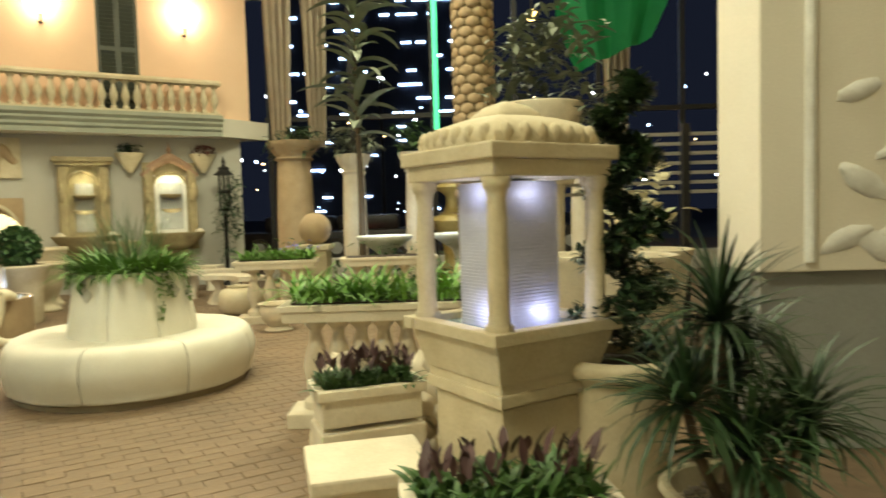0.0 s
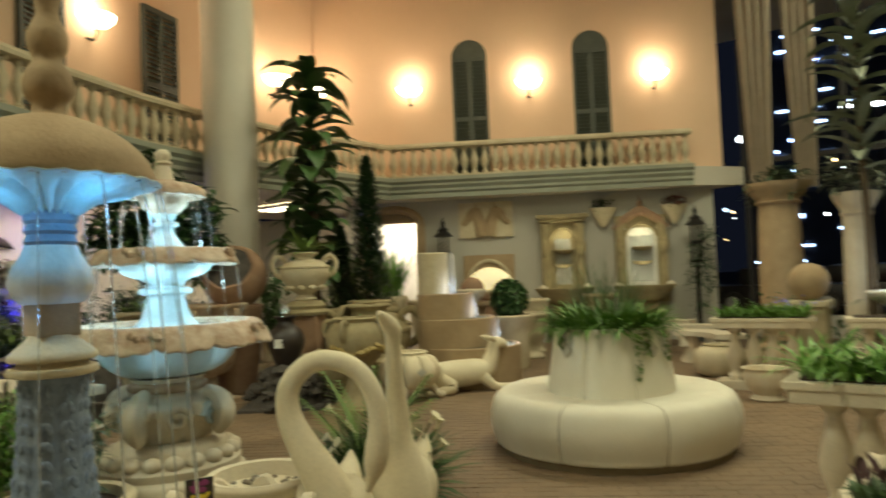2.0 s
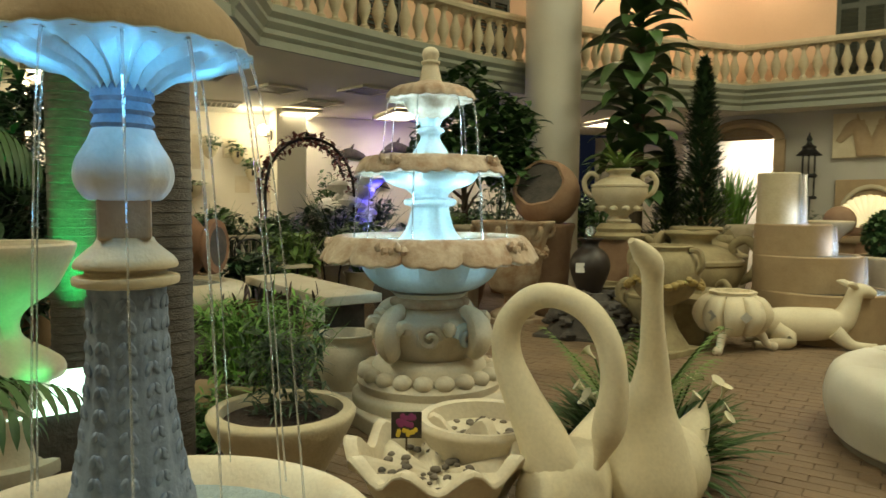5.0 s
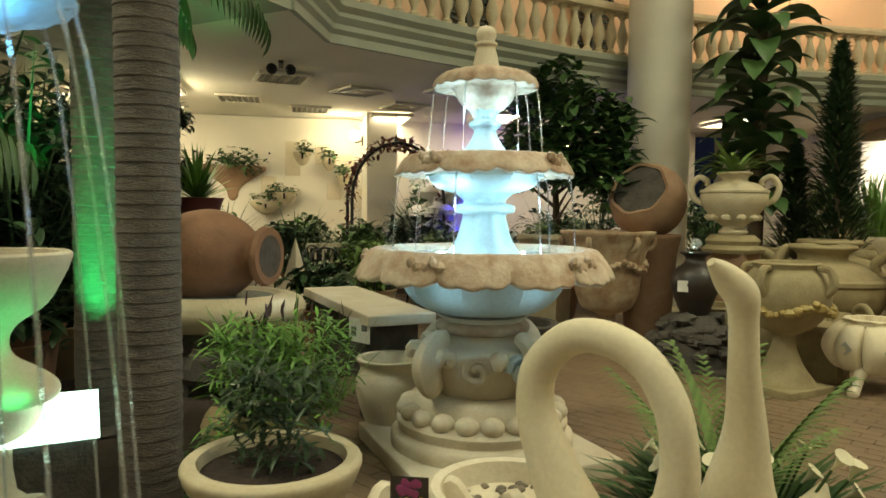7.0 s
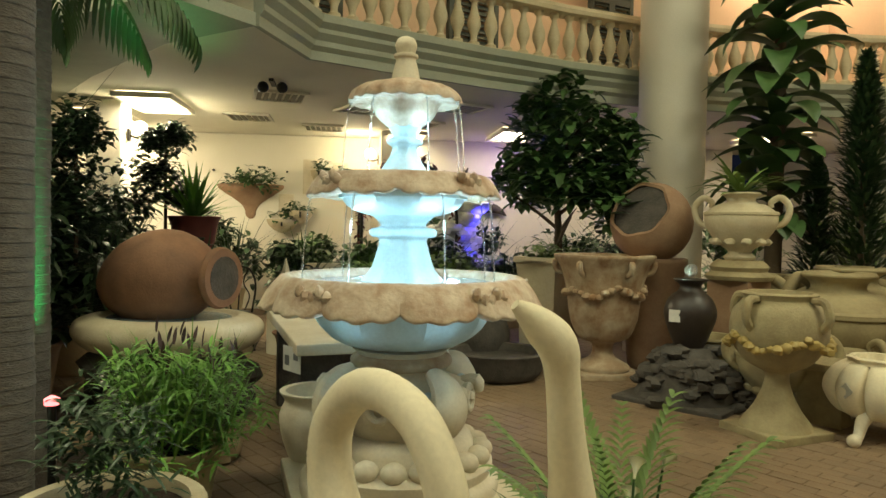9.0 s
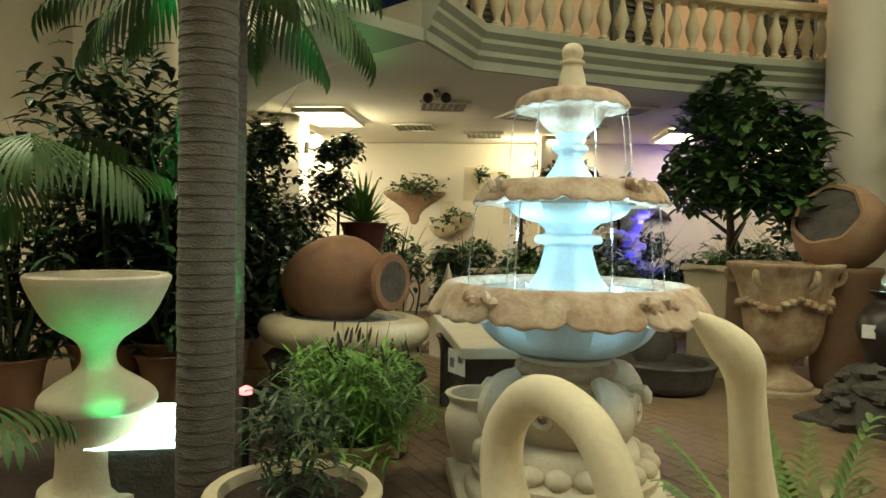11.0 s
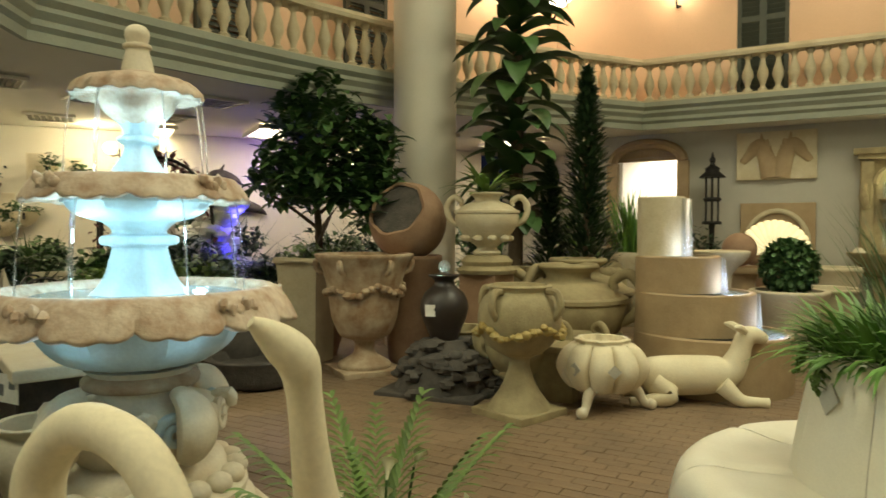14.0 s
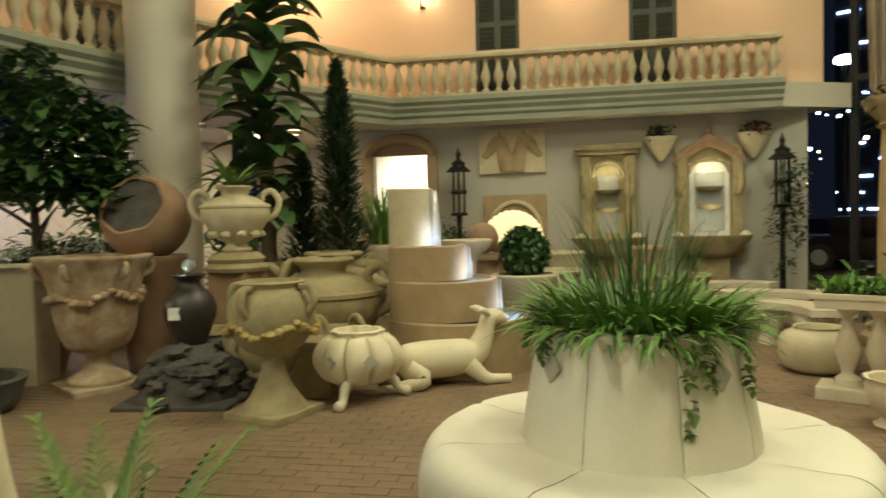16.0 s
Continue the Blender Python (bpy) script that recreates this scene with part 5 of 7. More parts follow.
def wall_fountain(s, width, height, label, ornate):
    t = thing("wall_fountain", on_wall(s, 0.06, 0.75), label, "wall fountain", "wall fountains", W32)
    w = width / 2
    part("back", box((0, 0.01, 0.85, width, 0.1, 1.7), bevel=0.01), YELLOW, t, "", False)
    for x in (-w + 0.09, w - 0.09):
        part("pilaster", box((x, -0.09, 0.8, 0.15, 0.12, 1.6), bevel=0.012), YELLOW, t, "", False)
        part("scroll", tube([(x, -0.14, 0.95, 0.05), (x * 1.12, -0.16, 1.1, 0.06), (x * 1.1, -0.14, 1.3, 0.04)], 8, 4), YELLOW, t)
    if ornate:
        part("pediment", tube([(-w, -0.08, 1.42, 0.07), (-w * 0.75, -0.08, 1.58, 0.08), (-w * 0.3, -0.08, 1.72, 0.08), (0, -0.08, 1.78, 0.10), (w * 0.3, -0.08, 1.72, 0.08), (w * 0.75, -0.08, 1.58, 0.08), (w, -0.08, 1.42, 0.07)], 10, 4), BROWNPOT, t, "brown carved scroll pediment")
        part("finial", lathe(smooth_profile([(0.08, 1.8), (0.04, 1.88), (0.05, 1.94), (0.02, 2.0), (0.004, 2.1)], 3), 16, at=(0, -0.06, 0)), BROWNPOT, t)
    else:
        part("cornice", box((0, -0.1, 1.74, width + 0.16, 0.26, 0.08), (0, -0.08, 1.67, width + 0.06, 0.2, 0.07), bevel=0.01), YELLOW, t, "", False)
    arc = [((w - 0.19) * math.cos(a), 1.28 + 0.24 * math.sin(a)) for a in np.linspace(math.pi, 0, 15)]
    part("niche_arch", tube([(x, -0.07, z, 0.035) for x, z in arc], 8, 1), YELLOW, t)
    part("niche_panel", box((0, -0.05, 0.85, width - 0.4, 0.03, 1.2)), WHITE if ornate else YELLOW, t, "wet panel behind falling water", False)
    for k in range(2):
        part("spill_shelf", lathe(smooth_profile([(0.05, 0.0), (0.15, 0.03), (0.2, 0.07), (0.18, 0.08), (0.02, 0.06)], 3), 24, at=(0, -0.12, 1.0 - 0.28 * k)), YELLOW, t)
    part("water_sheet", box((0, -0.085, 0.85, width - 0.55, 0.01, 0.9)), WATER, t, "thin sheet of falling water", False)
    part("basin", lathe(smooth_profile([(0.2, 0.0), (0.35, 0.06), (0.5, 0.22), (0.58, 0.32), (0.56, 0.34), (0.5, 0.3), (0.02, 0.25)], 3), 40, squash=0.55, at=(0, -0.25, 0)), YELLOW, t)
    part("pedestal", box((0, -0.15, -0.37, 0.5, 0.3, 0.75), bevel=0.02), YELLOW, t, "", False)
    for x in (-w * 0.9, w * 0.9):
        part("scroll", tube([(x, -0.2, 0.25, 0.07), (x * 1.1, -0.25, 0.32, 0.09), (x * 1.1, -0.3, 0.25, 0.05)], 8, 4), PALE, t)
    lamp("niche_light", "POINT", on_wall(s, 0.32, 0.75 + 1.32), 4.5, (1.0, 0.93, 0.55), 0.04)
    lamp("niche_light", "POINT", on_wall(s, 0.42, 0.75 + 0.62), 2.6, (1.0, 0.95, 0.6), 0.04)


wall_fountain(4.27, 0.86, 1.8, "yellowed stone wall fountain with a square cornice and lit niche", False)
wall_fountain(5.78, 0.98, 1.9, "ornate stone wall fountain with a brown scrolled crown and lit niche", True)
for s, m in ((5.08, DARKLEAF), (6.42, REDLEAF)):
    t = thing("wall_planter", on_wall(s, 0.12, 2.25), "cream stone half-bowl planter hung on the wall", "planter", "wall planters", W32)
    part("bowl", lathe(smooth_profile([(0.04, 0.0), (0.1, 0.08), (0.2, 0.26), (0.25, 0.36), (0.23, 0.37), (0.02, 0.33)], 3), 24, lambda a, r, z: (r * (1 + 0.04 * math.cos(10 * a)), z), 0.6), CREAM, t)
    plant("wall_flower_bunch", on_wall(s, 0.14, 2.58), crown(120, (0, 0, 0.1), (0.24, 0.16, 0.14), 0.09, 0.05), m, "bunch of dark flowers filling the wall planter")


def lantern(place, rz=0):
    t = thing("iron_lantern", place, "black iron pagoda lantern standing on a tall post", "lantern", "iron lanterns", rz)
    part("post", lathe(smooth_profile([(0.14, 0), (0.12, 0.05), (0.05, 0.1), (0.04, 1.4), (0.08, 1.48)], 3), 16), IRON, t)
    part("floor_plate", lathe([(0.13, 1.48), (0.15, 1.5), (0.13, 1.53)], 8), IRON, t)
    for k in range(6):
        a = k * math.pi / 3
        part("bar", lathe([(0.014, 1.52), (0.014, 2.2)], 8, at=(0.1 * math.cos(a), 0.1 * math.sin(a), 0)), IRON, t)
    part("middle_ring", lathe([(0.12, 1.83), (0.135, 1.86), (0.12, 1.89)], 16), IRON, t)
    roof = part("roof", lathe(smooth_profile([(0.20, 2.19), (0.16, 2.23), (0.1, 2.29), (0.11, 2.33), (0.05, 2.37), (0.03, 2.42)], 3), 16), IRON, t)
    part("finial", lathe(smooth_profile([(0.03, 2.42), (0.045, 2.46), (0.02, 2.51), (0.003, 2.58)], 3), 10), IRON, roof)


lantern(on_wall(1.92, 0.35, 0), 10)
lantern(on_wall(6.75, 0.4, 0), 0)
plant("dark_climber", on_wall(6.8, 0.55, 0.0), crown(420, (0, 0, 1.3), (0.28, 0.28, 0.9), 0.12, 0.05), DARKLEAF, "dark leafy climber round the iron lantern post")
plant("lantern_bush", on_wall(1.9, 0.7, 0.7), crown(260, (0, 0, 0.35), (0.34, 0.3, 0.35), 0.12, 0.04), DARKLEAF, "dark leafy bush below the iron lantern")
plant("reed_grass", on_wall(1.0, 1.4, 1.05), tuft(150, 0.25, 0.95, 0.03, (1.0, 1.5), (0.1, 0.8)), GRASSLEAF, "tall reed grass in a tall stone pot")
pot("reed_pot", on_wall(1.0, 1.4, 0), [(0.2, 0), (0.24, 0.1), (0.28, 0.7), (0.34, 1.0), (0.33, 1.08)], CREAM, "tall cream stone pot", "pot", soil=0.03)

# glowing shell, ball, bush and pots in front of the wall
t = thing("shell_lamp", (-6.95, 11.45, 1.05), "glowing cream scallop shell standing on a stone pot", "lamp", rz=W32)
for k in range(15):
    a = math.pi * (k + 0.5) / 15
    part("rib", tube([(0, 0, 0.02, 0.02), (0.22 * math.cos(a), -0.07, 0.02 + 0.22 * math.sin(a), 0.04), (0.42 * math.cos(a), 0, 0.02 + 0.42 * math.sin(a), 0.055), (0.47 * math.cos(a), 0.01, 0.02 + 0.47 * math.sin(a), 0.03)], 8, 3), SHELLGLOW, t)
part("foot", ball(bmesh.new(), (0, 0, 0.03), 0.1, 12, (2, 1, 0.5)), CREAM, t)
pot("stone_pedestal_pot", (-6.95, 11.45, 0), [(0.3, 0), (0.3, 0.1), (0.22, 0.2), (0.24, 0.8), (0.34, 0.95), (0.36, 1.05)], BROWNPOT, "round brown stone pedestal", "pedestal")
o = tagged(new("stone_ball", emit_mesh("stone_ball", ball(bmesh.new(), (0, 0, 0.2), 0.2, 24), BROWNPOT, True)), "brown stone ball on a pedestal", "ball")
o.location = (-6.3, 10.0, 0.97)
pot("ball_pedestal", (-6.3, 10.0, 0), [(0.25, 0), (0.2, 0.1), (0.18, 0.8), (0.28, 0.9), (0.3, 0.97)], TAN, "stone pedestal under the ball", "pedestal")
pot("bush_pot", (-5.22, 9.45, 0), [(0.2, 0), (0.26, 0.05), (0.28, 0.5), (0.36, 0.72), (0.38, 0.78), (0.36, 0.8)], CREAM, "wide cream stone pot", "pot", soil=0.04)
plant("ball_bush", (-5.22, 9.45, 0.78), [((0.25 * math.cos(a) * math.cos(b), 0.25 * math.sin(a) * math.cos(b), 0.26 + 0.24 * math.sin(b)), rnd(0, 6.28), rnd(-1.2, 1.2), 0.08, 0.05, 0.5) for a, b in ((rnd(0, 6.28), math.asin(rnd(-1, 1))) for _ in range(1500))], LEAF, "clipped round dark green bush in a stone pot")
for x, y, h, r in ((-5.6, 10.6, 0.75, 0.3), (-4.55, 10.3, 0.6, 0.34), (-6.6, 9.4, 0.9, 0.3), (-5.95, 11.3, 0.95, 0.26), (-4.2, 11.2, 0.7, 0.3), (-7.6, 10.3, 1.0, 0.28), (-5.0, 11.9, 1.0, 0.24)):
    pot("stone_pot", (x, y, 0), [(r * 0.7, 0), (r * 0.75, 0.05), (r * 0.5, 0.15), (r * 0.8, h * 0.5), (r, h * 0.85), (r * 1.15, h * 0.96), (r * 1.1, h)], random.choice((CREAM, TAN, YELLOW)), "cream stone garden pot with a flared rim", "pot", "garden pots", soil=0.05)


def curved_bench(place, rz):
    t = thing("curved_bench", place, "curved pale stone bench on scroll legs", "bench", "curved benches", rz)
    part("seat", sweep([(0.9 * math.cos(a) , 0.9 * math.sin(a) - 0.9) for a in np.linspace(2.2, 0.94, 9)], [(-0.2, 0.40), (0.2, 0.40), (0.2, 0.47), (-0.2, 0.47)]), PALE, t, "", False)
    for x in (-0.36, 0.36):
        part("leg", tube([(x, -0.1, 0.41, 0.10), (x * 0.9, -0.06, 0.25, 0.07), (x * 1.05, -0.1, 0.1, 0.09), (x * 1.1, -0.1, 0.02, 0.12)], 12, 4), PALE, t)


curved_bench((-3.5, 12.0, 0), 20)
curved_bench((-2.75, 10.9, 0), -30)
curved_bench((-4.3, 12.9, 0), 30)

# ---- balustrade planters ----
SHORT = emit_mesh("short_baluster", lathe(smooth_profile([(0.09, 0.0), (0.09, 0.05), (0.05, 0.08), (0.045, 0.12), (0.085, 0.24), (0.08, 0.32), (0.045, 0.46), (0.04, 0.52), (0.07, 0.55), (0.07, 0.60)], 2), 16), PALE, True)


def balustrade_planter(place, rz, length, n, label):
    t = thing("balustrade_planter", place, label, "planter", "balustrade planters", rz)
    part("plinth", box((0, 0, 0.05, length, 0.34, 0.1), bevel=0.012), PALE, t, "", False)
    for k in range(n):
        o = part("baluster", SHORT, PALE, t)
        o.location = ((k + 0.5) / n * (length - 0.2) - (length - 0.2) / 2, 0, 0.1)
    part("trough", box((0, 0, 0.78, length + 0.06, 0.42, 0.04), (0, 0.17, 0.74, length, 0.05, 0.1), (0, -0.17, 0.74, length, 0.05, 0.1), (0, 0, 0.72, length - 0.02, 0.30, 0.06), bevel=0.006), PALE, t, "", False)
    part("soil", box((0, 0, 0.806, length - 0.1, 0.3, 0.01)), SOIL, t, "", False)
    return t


def row_grass(place, rz, length, depth, n, mat, label, height=0.26):
    rows = [((rnd(-length / 2, length / 2), rnd(-depth / 2, depth / 2), 0), rnd(0, 6.28), rnd(0.4, 1.3), height * rnd(0.6, 1.2), 0.024, rnd(0.5, 1.7)) for _ in range(n)]
    o = plant("border_grass", place, rows, mat, label, "plant", "border grasses")
    o.rotation_euler[2] = radians(rz)
    return o


balustrade_planter((0.39, 4.85, 0), 2, 1.55, 9, "white stone balusters carrying a long planting trough")
row_grass((0.39, 4.85, 0.81), 2, 1.5, 0.34, 620, GRASSLEAF, "bright green strappy leaves filling the long trough", 0.27)
balustrade_planter((-1.62, 9.1, 0), 8, 1.0, 4, "white stone balusters carrying a short planting trough")
row_grass((-1.62, 9.1, 0.81), 8, 0.95, 0.34, 360, GRASSLEAF, "green strappy leaves filling the short trough", 0.2)
balustrade_planter((-0.2, 9.3, 0), 8, 1.2, 5, "white stone balusters carrying a planting trough")
o = plant("blue_flower_tuft", (-1.35, 9.2, 0.9), crown(60, (0, 0, 0.06), (0.3, 0.14, 0.08), 0.05, 0.03), material("violet_petal", (0.20, 0.16, 0.55), None, 0.6, 9, 0.1, vary=0.3), "small violet flowers in the trough")
tagged(o, kind="stuff")
pot("carved_pot", (-1.45, 8.45, 0), [(0.15, 0), (0.17, 0.02), (0.12, 0.06), (0.19, 0.14), (0.22, 0.24), (0.21, 0.3), (0.23, 0.33)], PALE, "small round carved pale stone pot", "pot", shape=lambda a, r, z: (r * (1 + 0.03 * math.cos(10 * a)), z))
pot("round_stone", (-2.35, 9.9, 0), [(0.2, 0), (0.3, 0.06), (0.33, 0.2), (0.3, 0.32), (0.2, 0.38), (0.21, 0.4)], CREAM, "squat round cream stone pot", "pot")
o = tagged(new("stone_ball", emit_mesh("stone_ball", ball(bmesh.new(), (0, 0, 0.22), 0.22, 24), TAN, True)), "tan stone ball on the balustrade pier", "ball")
o.location = (-1.25, 9.75, 0.95)
t = thing("stone_pier", (-1.25, 9.75, 0), "square cream stone pier carrying a ball", "pier")
part("shaft", box((0, 0, 0.44, 0.36, 0.36, 0.88), bevel=0.01), CREAM, t, "", False)
part("cap", box((0, 0, 0.92, 0.44, 0.44, 0.07), bevel=0.01), CREAM, t, "", False)

# ---- temple water feature ----
TX, TY, TR = 0.97, 3.22, 35
t = thing("temple_fountain", (TX, TY, 0), "cream stone temple fountain with domed roof and lit water wall", "fountain", rz=TR)
part("pedestal", box((0, 0, 0.31, 0.46, 0.46, 0.62), (0, 0, 0.03, 0.54, 0.54, 0.06), bevel=0.008), CREAM, t, "", False)
part("moulding", box((0, 0, 0.655, 0.52, 0.52, 0.05), (0, 0, 0.70, 0.50, 0.50, 0.05), bevel=0.008), CREAM, t, "", False)
bm = box((0, 0, 0.80, 0.60, 0.60, 0.16))
for v in bm.verts:
    if v.co.z < 0.8:
        v.co.x, v.co.y = v.co.x * 0.86, v.co.y * 0.86
part("tray", bm, CREAM, t, "", False)
part("tray_rim", box((0, 0.29, 0.905, 0.66, 0.07, 0.05), (0, -0.29, 0.905, 0.66, 0.07, 0.05), (0.29, 0, 0.905, 0.07, 0.51, 0.05), (-0.29, 0, 0.905, 0.07, 0.51, 0.05), bevel=0.006), CREAM, t, "", False)
part("water", box((0, 0, 0.895, 0.51, 0.51, 0.01)), POOL, t, "shallow lit water", False)
for sx in (-1, 1):
    for sy in (-1, 1):
        part("corner_column", lathe(smooth_profile([(0.055, 0.93), (0.055, 0.95), (0.042, 0.965), (0.04, 1.2), (0.036, 1.42), (0.05, 1.46), (0.055, 1.48), (0.055, 1.50)], 2), 16, at=(sx * 0.25, sy * 0.25, 0)), CREAM, t)
part("water_wall", box((0, 0, 1.195, 0.29, 0.29, 0.59), bevel=0.005), RIPPLE, t, "ridged wet pillar lit white and violet", False)
for k in range(41):
    part("ridge", box((0, 0, 0.922 + 0.0138 * k, 0.296, 0.296, 0.006)), RIPPLE, t, "", False)
part("entablature", box((0, 0, 1.535, 0.60, 0.60, 0.07), (0, 0, 1.595, 0.645, 0.645, 0.06), bevel=0.008), CREAM, t, "", False)
bm = bmesh.new()
rings = []
for r, z in ((0.295, 1.62), (0.30, 1.65), (0.28, 1.69), (0.235, 1.72), (0.16, 1.745), (0.12, 1.75), (0.115, 1.765), (0.075, 1.80), (0.02, 1.82)):
    ring = []
    for k in range(40):
        a = 2 * math.pi * k / 40
        c, s = math.cos(a), math.sin(a)
        q = r / max(abs(c), abs(s)) * 0.5 + r * 0.55
        ring.append(bm.verts.new((c * q, s * q, z)))
    rings.append(ring)
for a, b in zip(rings, rings[1:]):
    for k in range(40):
        bm.faces.new((a[k], a[(k + 1) % 40], b[(k + 1) % 40], b[k]))
bm.faces.new(rings[-1]), bm.faces.new(rings[0][::-1])
part("dome_roof", bm, CREAM, t)
for k in range(28):
    a = 2 * math.pi * k / 28
    q = 0.29 / max(abs(math.cos(a)), abs(math.sin(a))) * 0.5 + 0.29 * 0.53
    part("roof_bead", ball(bmesh.new(), (q * math.cos(a), q * math.sin(a), 1.665), 0.026, 8, (1, 1, 1.5)), CREAM, t)
rot = Matrix.Rotation(radians(TR), 3, "Z")
for x, y in ((-0.20, -0.05), (0.05, -0.20), (0.20, 0.05), (-0.2, -0.2)):
    p = rot @ Vector((x, y, 0))
    lamp("temple_light", "POINT", (TX + p.x, TY + p.y, 0.96), 0.45, (0.58, 0.62, 1.0), 0.02)
for x, y in ((-0.21, 0), (0.0, -0.21), (0.21, 0)):
    p = rot @ Vector((x, y, 0))
    lamp("temple_light", "POINT", (TX + p.x, TY + p.y, 1.44), 0.3, (0.70, 0.74, 1.0), 0.02)

# planted troughs in front of the temple


def trough(place, rz, length, depth, z0, z1, label):
    t = thing("stone_trough", place, label, "planter", "stone troughs", rz)
    part("body", box((0, 0, (z0 + z1) / 2, length, depth, z1 - z0), bevel=0.012), PALE, t, "", False)
    part("rim", box((0, depth / 2, z1, length + 0.04, 0.05, 0.05), (0, -depth / 2, z1, length + 0.04, 0.05, 0.05), (length / 2, 0, z1, 0.05, depth - 0.05, 0.05), (-length / 2, 0, z1, 0.05, depth - 0.05, 0.05), bevel=0.008), PALE, t, "", False)
    part("soil", box((0, 0, z1 + 0.003, length - 0.04, depth - 0.04, 0.01)), SOIL, t, "", False)
    rows = [((rnd(-length / 2, length / 2) * 0.9, rnd(-depth / 2, depth / 2) * 0.8, z1), rnd(0, 6.28), rnd(0.3, 1.4), rnd(0.07, 0.15), 0.028, rnd(0.2, 1.4)) for _ in range(420)]
    o = plant("bedding_leaves", place, rows, LEAF, "leafy green bedding plants in a stone trough", "plant", "bedding plants")
    o.rotation_euler[2] = radians(rz)
    rows = [((rnd(-length / 2, length / 2) * 0.88, rnd(-depth / 2, depth / 2) * 0.7, z1 + rnd(0.07, 0.13)), rnd(0, 6.28), rnd(0.9, 1.5), rnd(0.06, 0.11), 0.032, 0.3) for _ in range(60)]
    o = plant("flower_spikes", place, rows, PURPLELEAF, "dark purple flower spikes above the bedding leaves", "flower", "bedding flowers")
    o.rotation_euler[2] = radians(rz)
    tagged(o, kind="stuff")


trough((0.28, 3.72, 0), 22, 0.5, 0.26, 0.36, 0.52, "pale stone trough planter standing on a stone block")
trough((0.90, 2.46, 0), 10, 0.62, 0.28, 0.0, 0.48, "pale carved stone trough planter on the floor")
t = thing("stone_block", (0.28, 3.72, 0), "pale stone block under the trough planter", "pedestal", rz=22)
part("shaft", box((0, 0, 0.17, 0.52, 0.30, 0.34), bevel=0.01), PALE, t, "", False)
t = thing("stone_block", (0.37, 3.05, 0), "low pale stone pedestal with a flat top", "pedestal", rz=16)
part("shaft", box((0, 0, 0.17, 0.42, 0.38, 0.34), bevel=0.012), PALE, t, "", False)
part("cap", box((0, 0, 0.37, 0.48, 0.44, 0.06), bevel=0.012), PALE, t, "", False)
for x, y, s in ((0.05, 4.05, 0.3), (0.62, 4.1, 0.34), (0.76, 3.85, 0.26)):
    t = thing("carved_ornament", (x, y, 0), "white carved stone garden ornament by the balusters", "ornament", "carved ornaments")
    for k in range(14):
        part("carved_lobe", ball(bmesh.new(), (rnd(-0.1, 0.1), rnd(-0.1, 0.1), rnd(0.05, s * 1.8)), rnd(0.06, 0.11), 10, (1, 1, 1), 0.4), PALE, t)

# spiral topiary, dracaena and pillar
t = pot("topiary_pot", (1.42, 3.25, 0), [(0.19, 0), (0.21, 0.03), (0.2, 0.1), (0.22, 0.5), (0.23, 0.66), (0.27, 0.69), (0.28, 0.74), (0.25, 0.76)], CREAM, "tall cream stone pot with a rolled rim", "pot", soil=0.05)
rows = []
for k in range(4200):
    f = rnd(0, 1)
    a = f * 4.2 * 2 * math.pi
    w = 0.19 * (1 - 0.75 * f) + 0.03
    c = (0.12 * (1 - 0.5 * f) * math.cos(a), 0.12 * (1 - 0.5 * f) * math.sin(a))
    d = Vector((random.gauss(0, 1), random.gauss(0, 1), random.gauss(0, 1))).normalized() * w * 0.55
    rows.append(((c[0] + d.x, c[1] + d.y, 0.05 + 1.15 * f + d.z * 0.5), rnd(0, 6.28), rnd(-0.4, 1), 0.055, 0.025, 0.4))
plant("spiral_topiary", (1.46, 3.26, 0.72), rows, DARKLEAF, "dark green conifer clipped in a spiral")
t = pot("dracaena_pot", (1.72, 2.75, 0), [(0.18, 0), (0.2, 0.03), (0.22, 0.2), (0.24, 0.33), (0.26, 0.36), (0.245, 0.38)], CREAM, "round cream stone pot with pebbles", "pot")
pebble_fill(t, 0.19, 0.31, 60)
t = thing("dracaena", (1.72, 2.75, 0.3), "spiky dracaena with several rosettes of narrow leaves", "plant")
for x, y, z in ((-0.05, 0.0, 0.66), (-0.2, -0.1, 0.40), (0.2, -0.1, 0.32), (0.05, 0.12, 0.46), (-0.02, -0.18, 0.24)):
    part("stem", tube([(x * 0.2, y * 0.2, 0, 0.022), (x * 0.7, y * 0.7, z * 0.5, 0.018), (x, y, z, 0.016)], 8, 4), STEM, t)
    o = part("rosette", blades("rosette", [((x, y, z), rnd(0, 6.28), rnd(-0.3, 1.5), rnd(0.26, 0.44), 0.019, rnd(0.5, 1.7)) for _ in range(120)], DARKLEAF), DARKLEAF, t, "rosette of narrow dark green leaves")
    tagged(o, kind="stuff")

t = thing("relief_pillar", (3.40, 4.35, 0), "broad white pillar with a carved marble panel and grey base", "pillar")
part("base", box((0, 0.04, 0.5, 2.0, 0.5, 1.0), bevel=0.01), material("grey_painted_base", (0.30, 0.31, 0.30), (0.22, 0.23, 0.22), 0.7, 2, 0.1), t, "smooth grey base", False)
part("shaft", box((0, 0, 4.2, 2.08, 0.6, 6.4), bevel=0.01), WHITEWALL, t, "", False)
bm = bmesh.new()
for k in range(26):
    ball(bm, (rnd(-0.6, 0.85), -0.30, rnd(1.1, 1.95)), rnd(0.05, 0.11), 10, (1.6, 0.25, 0.6), 0.3, (0, rnd(-60, 60), 0))
part("carving", bm, WHITE, t, "shallow carved marble leaves")
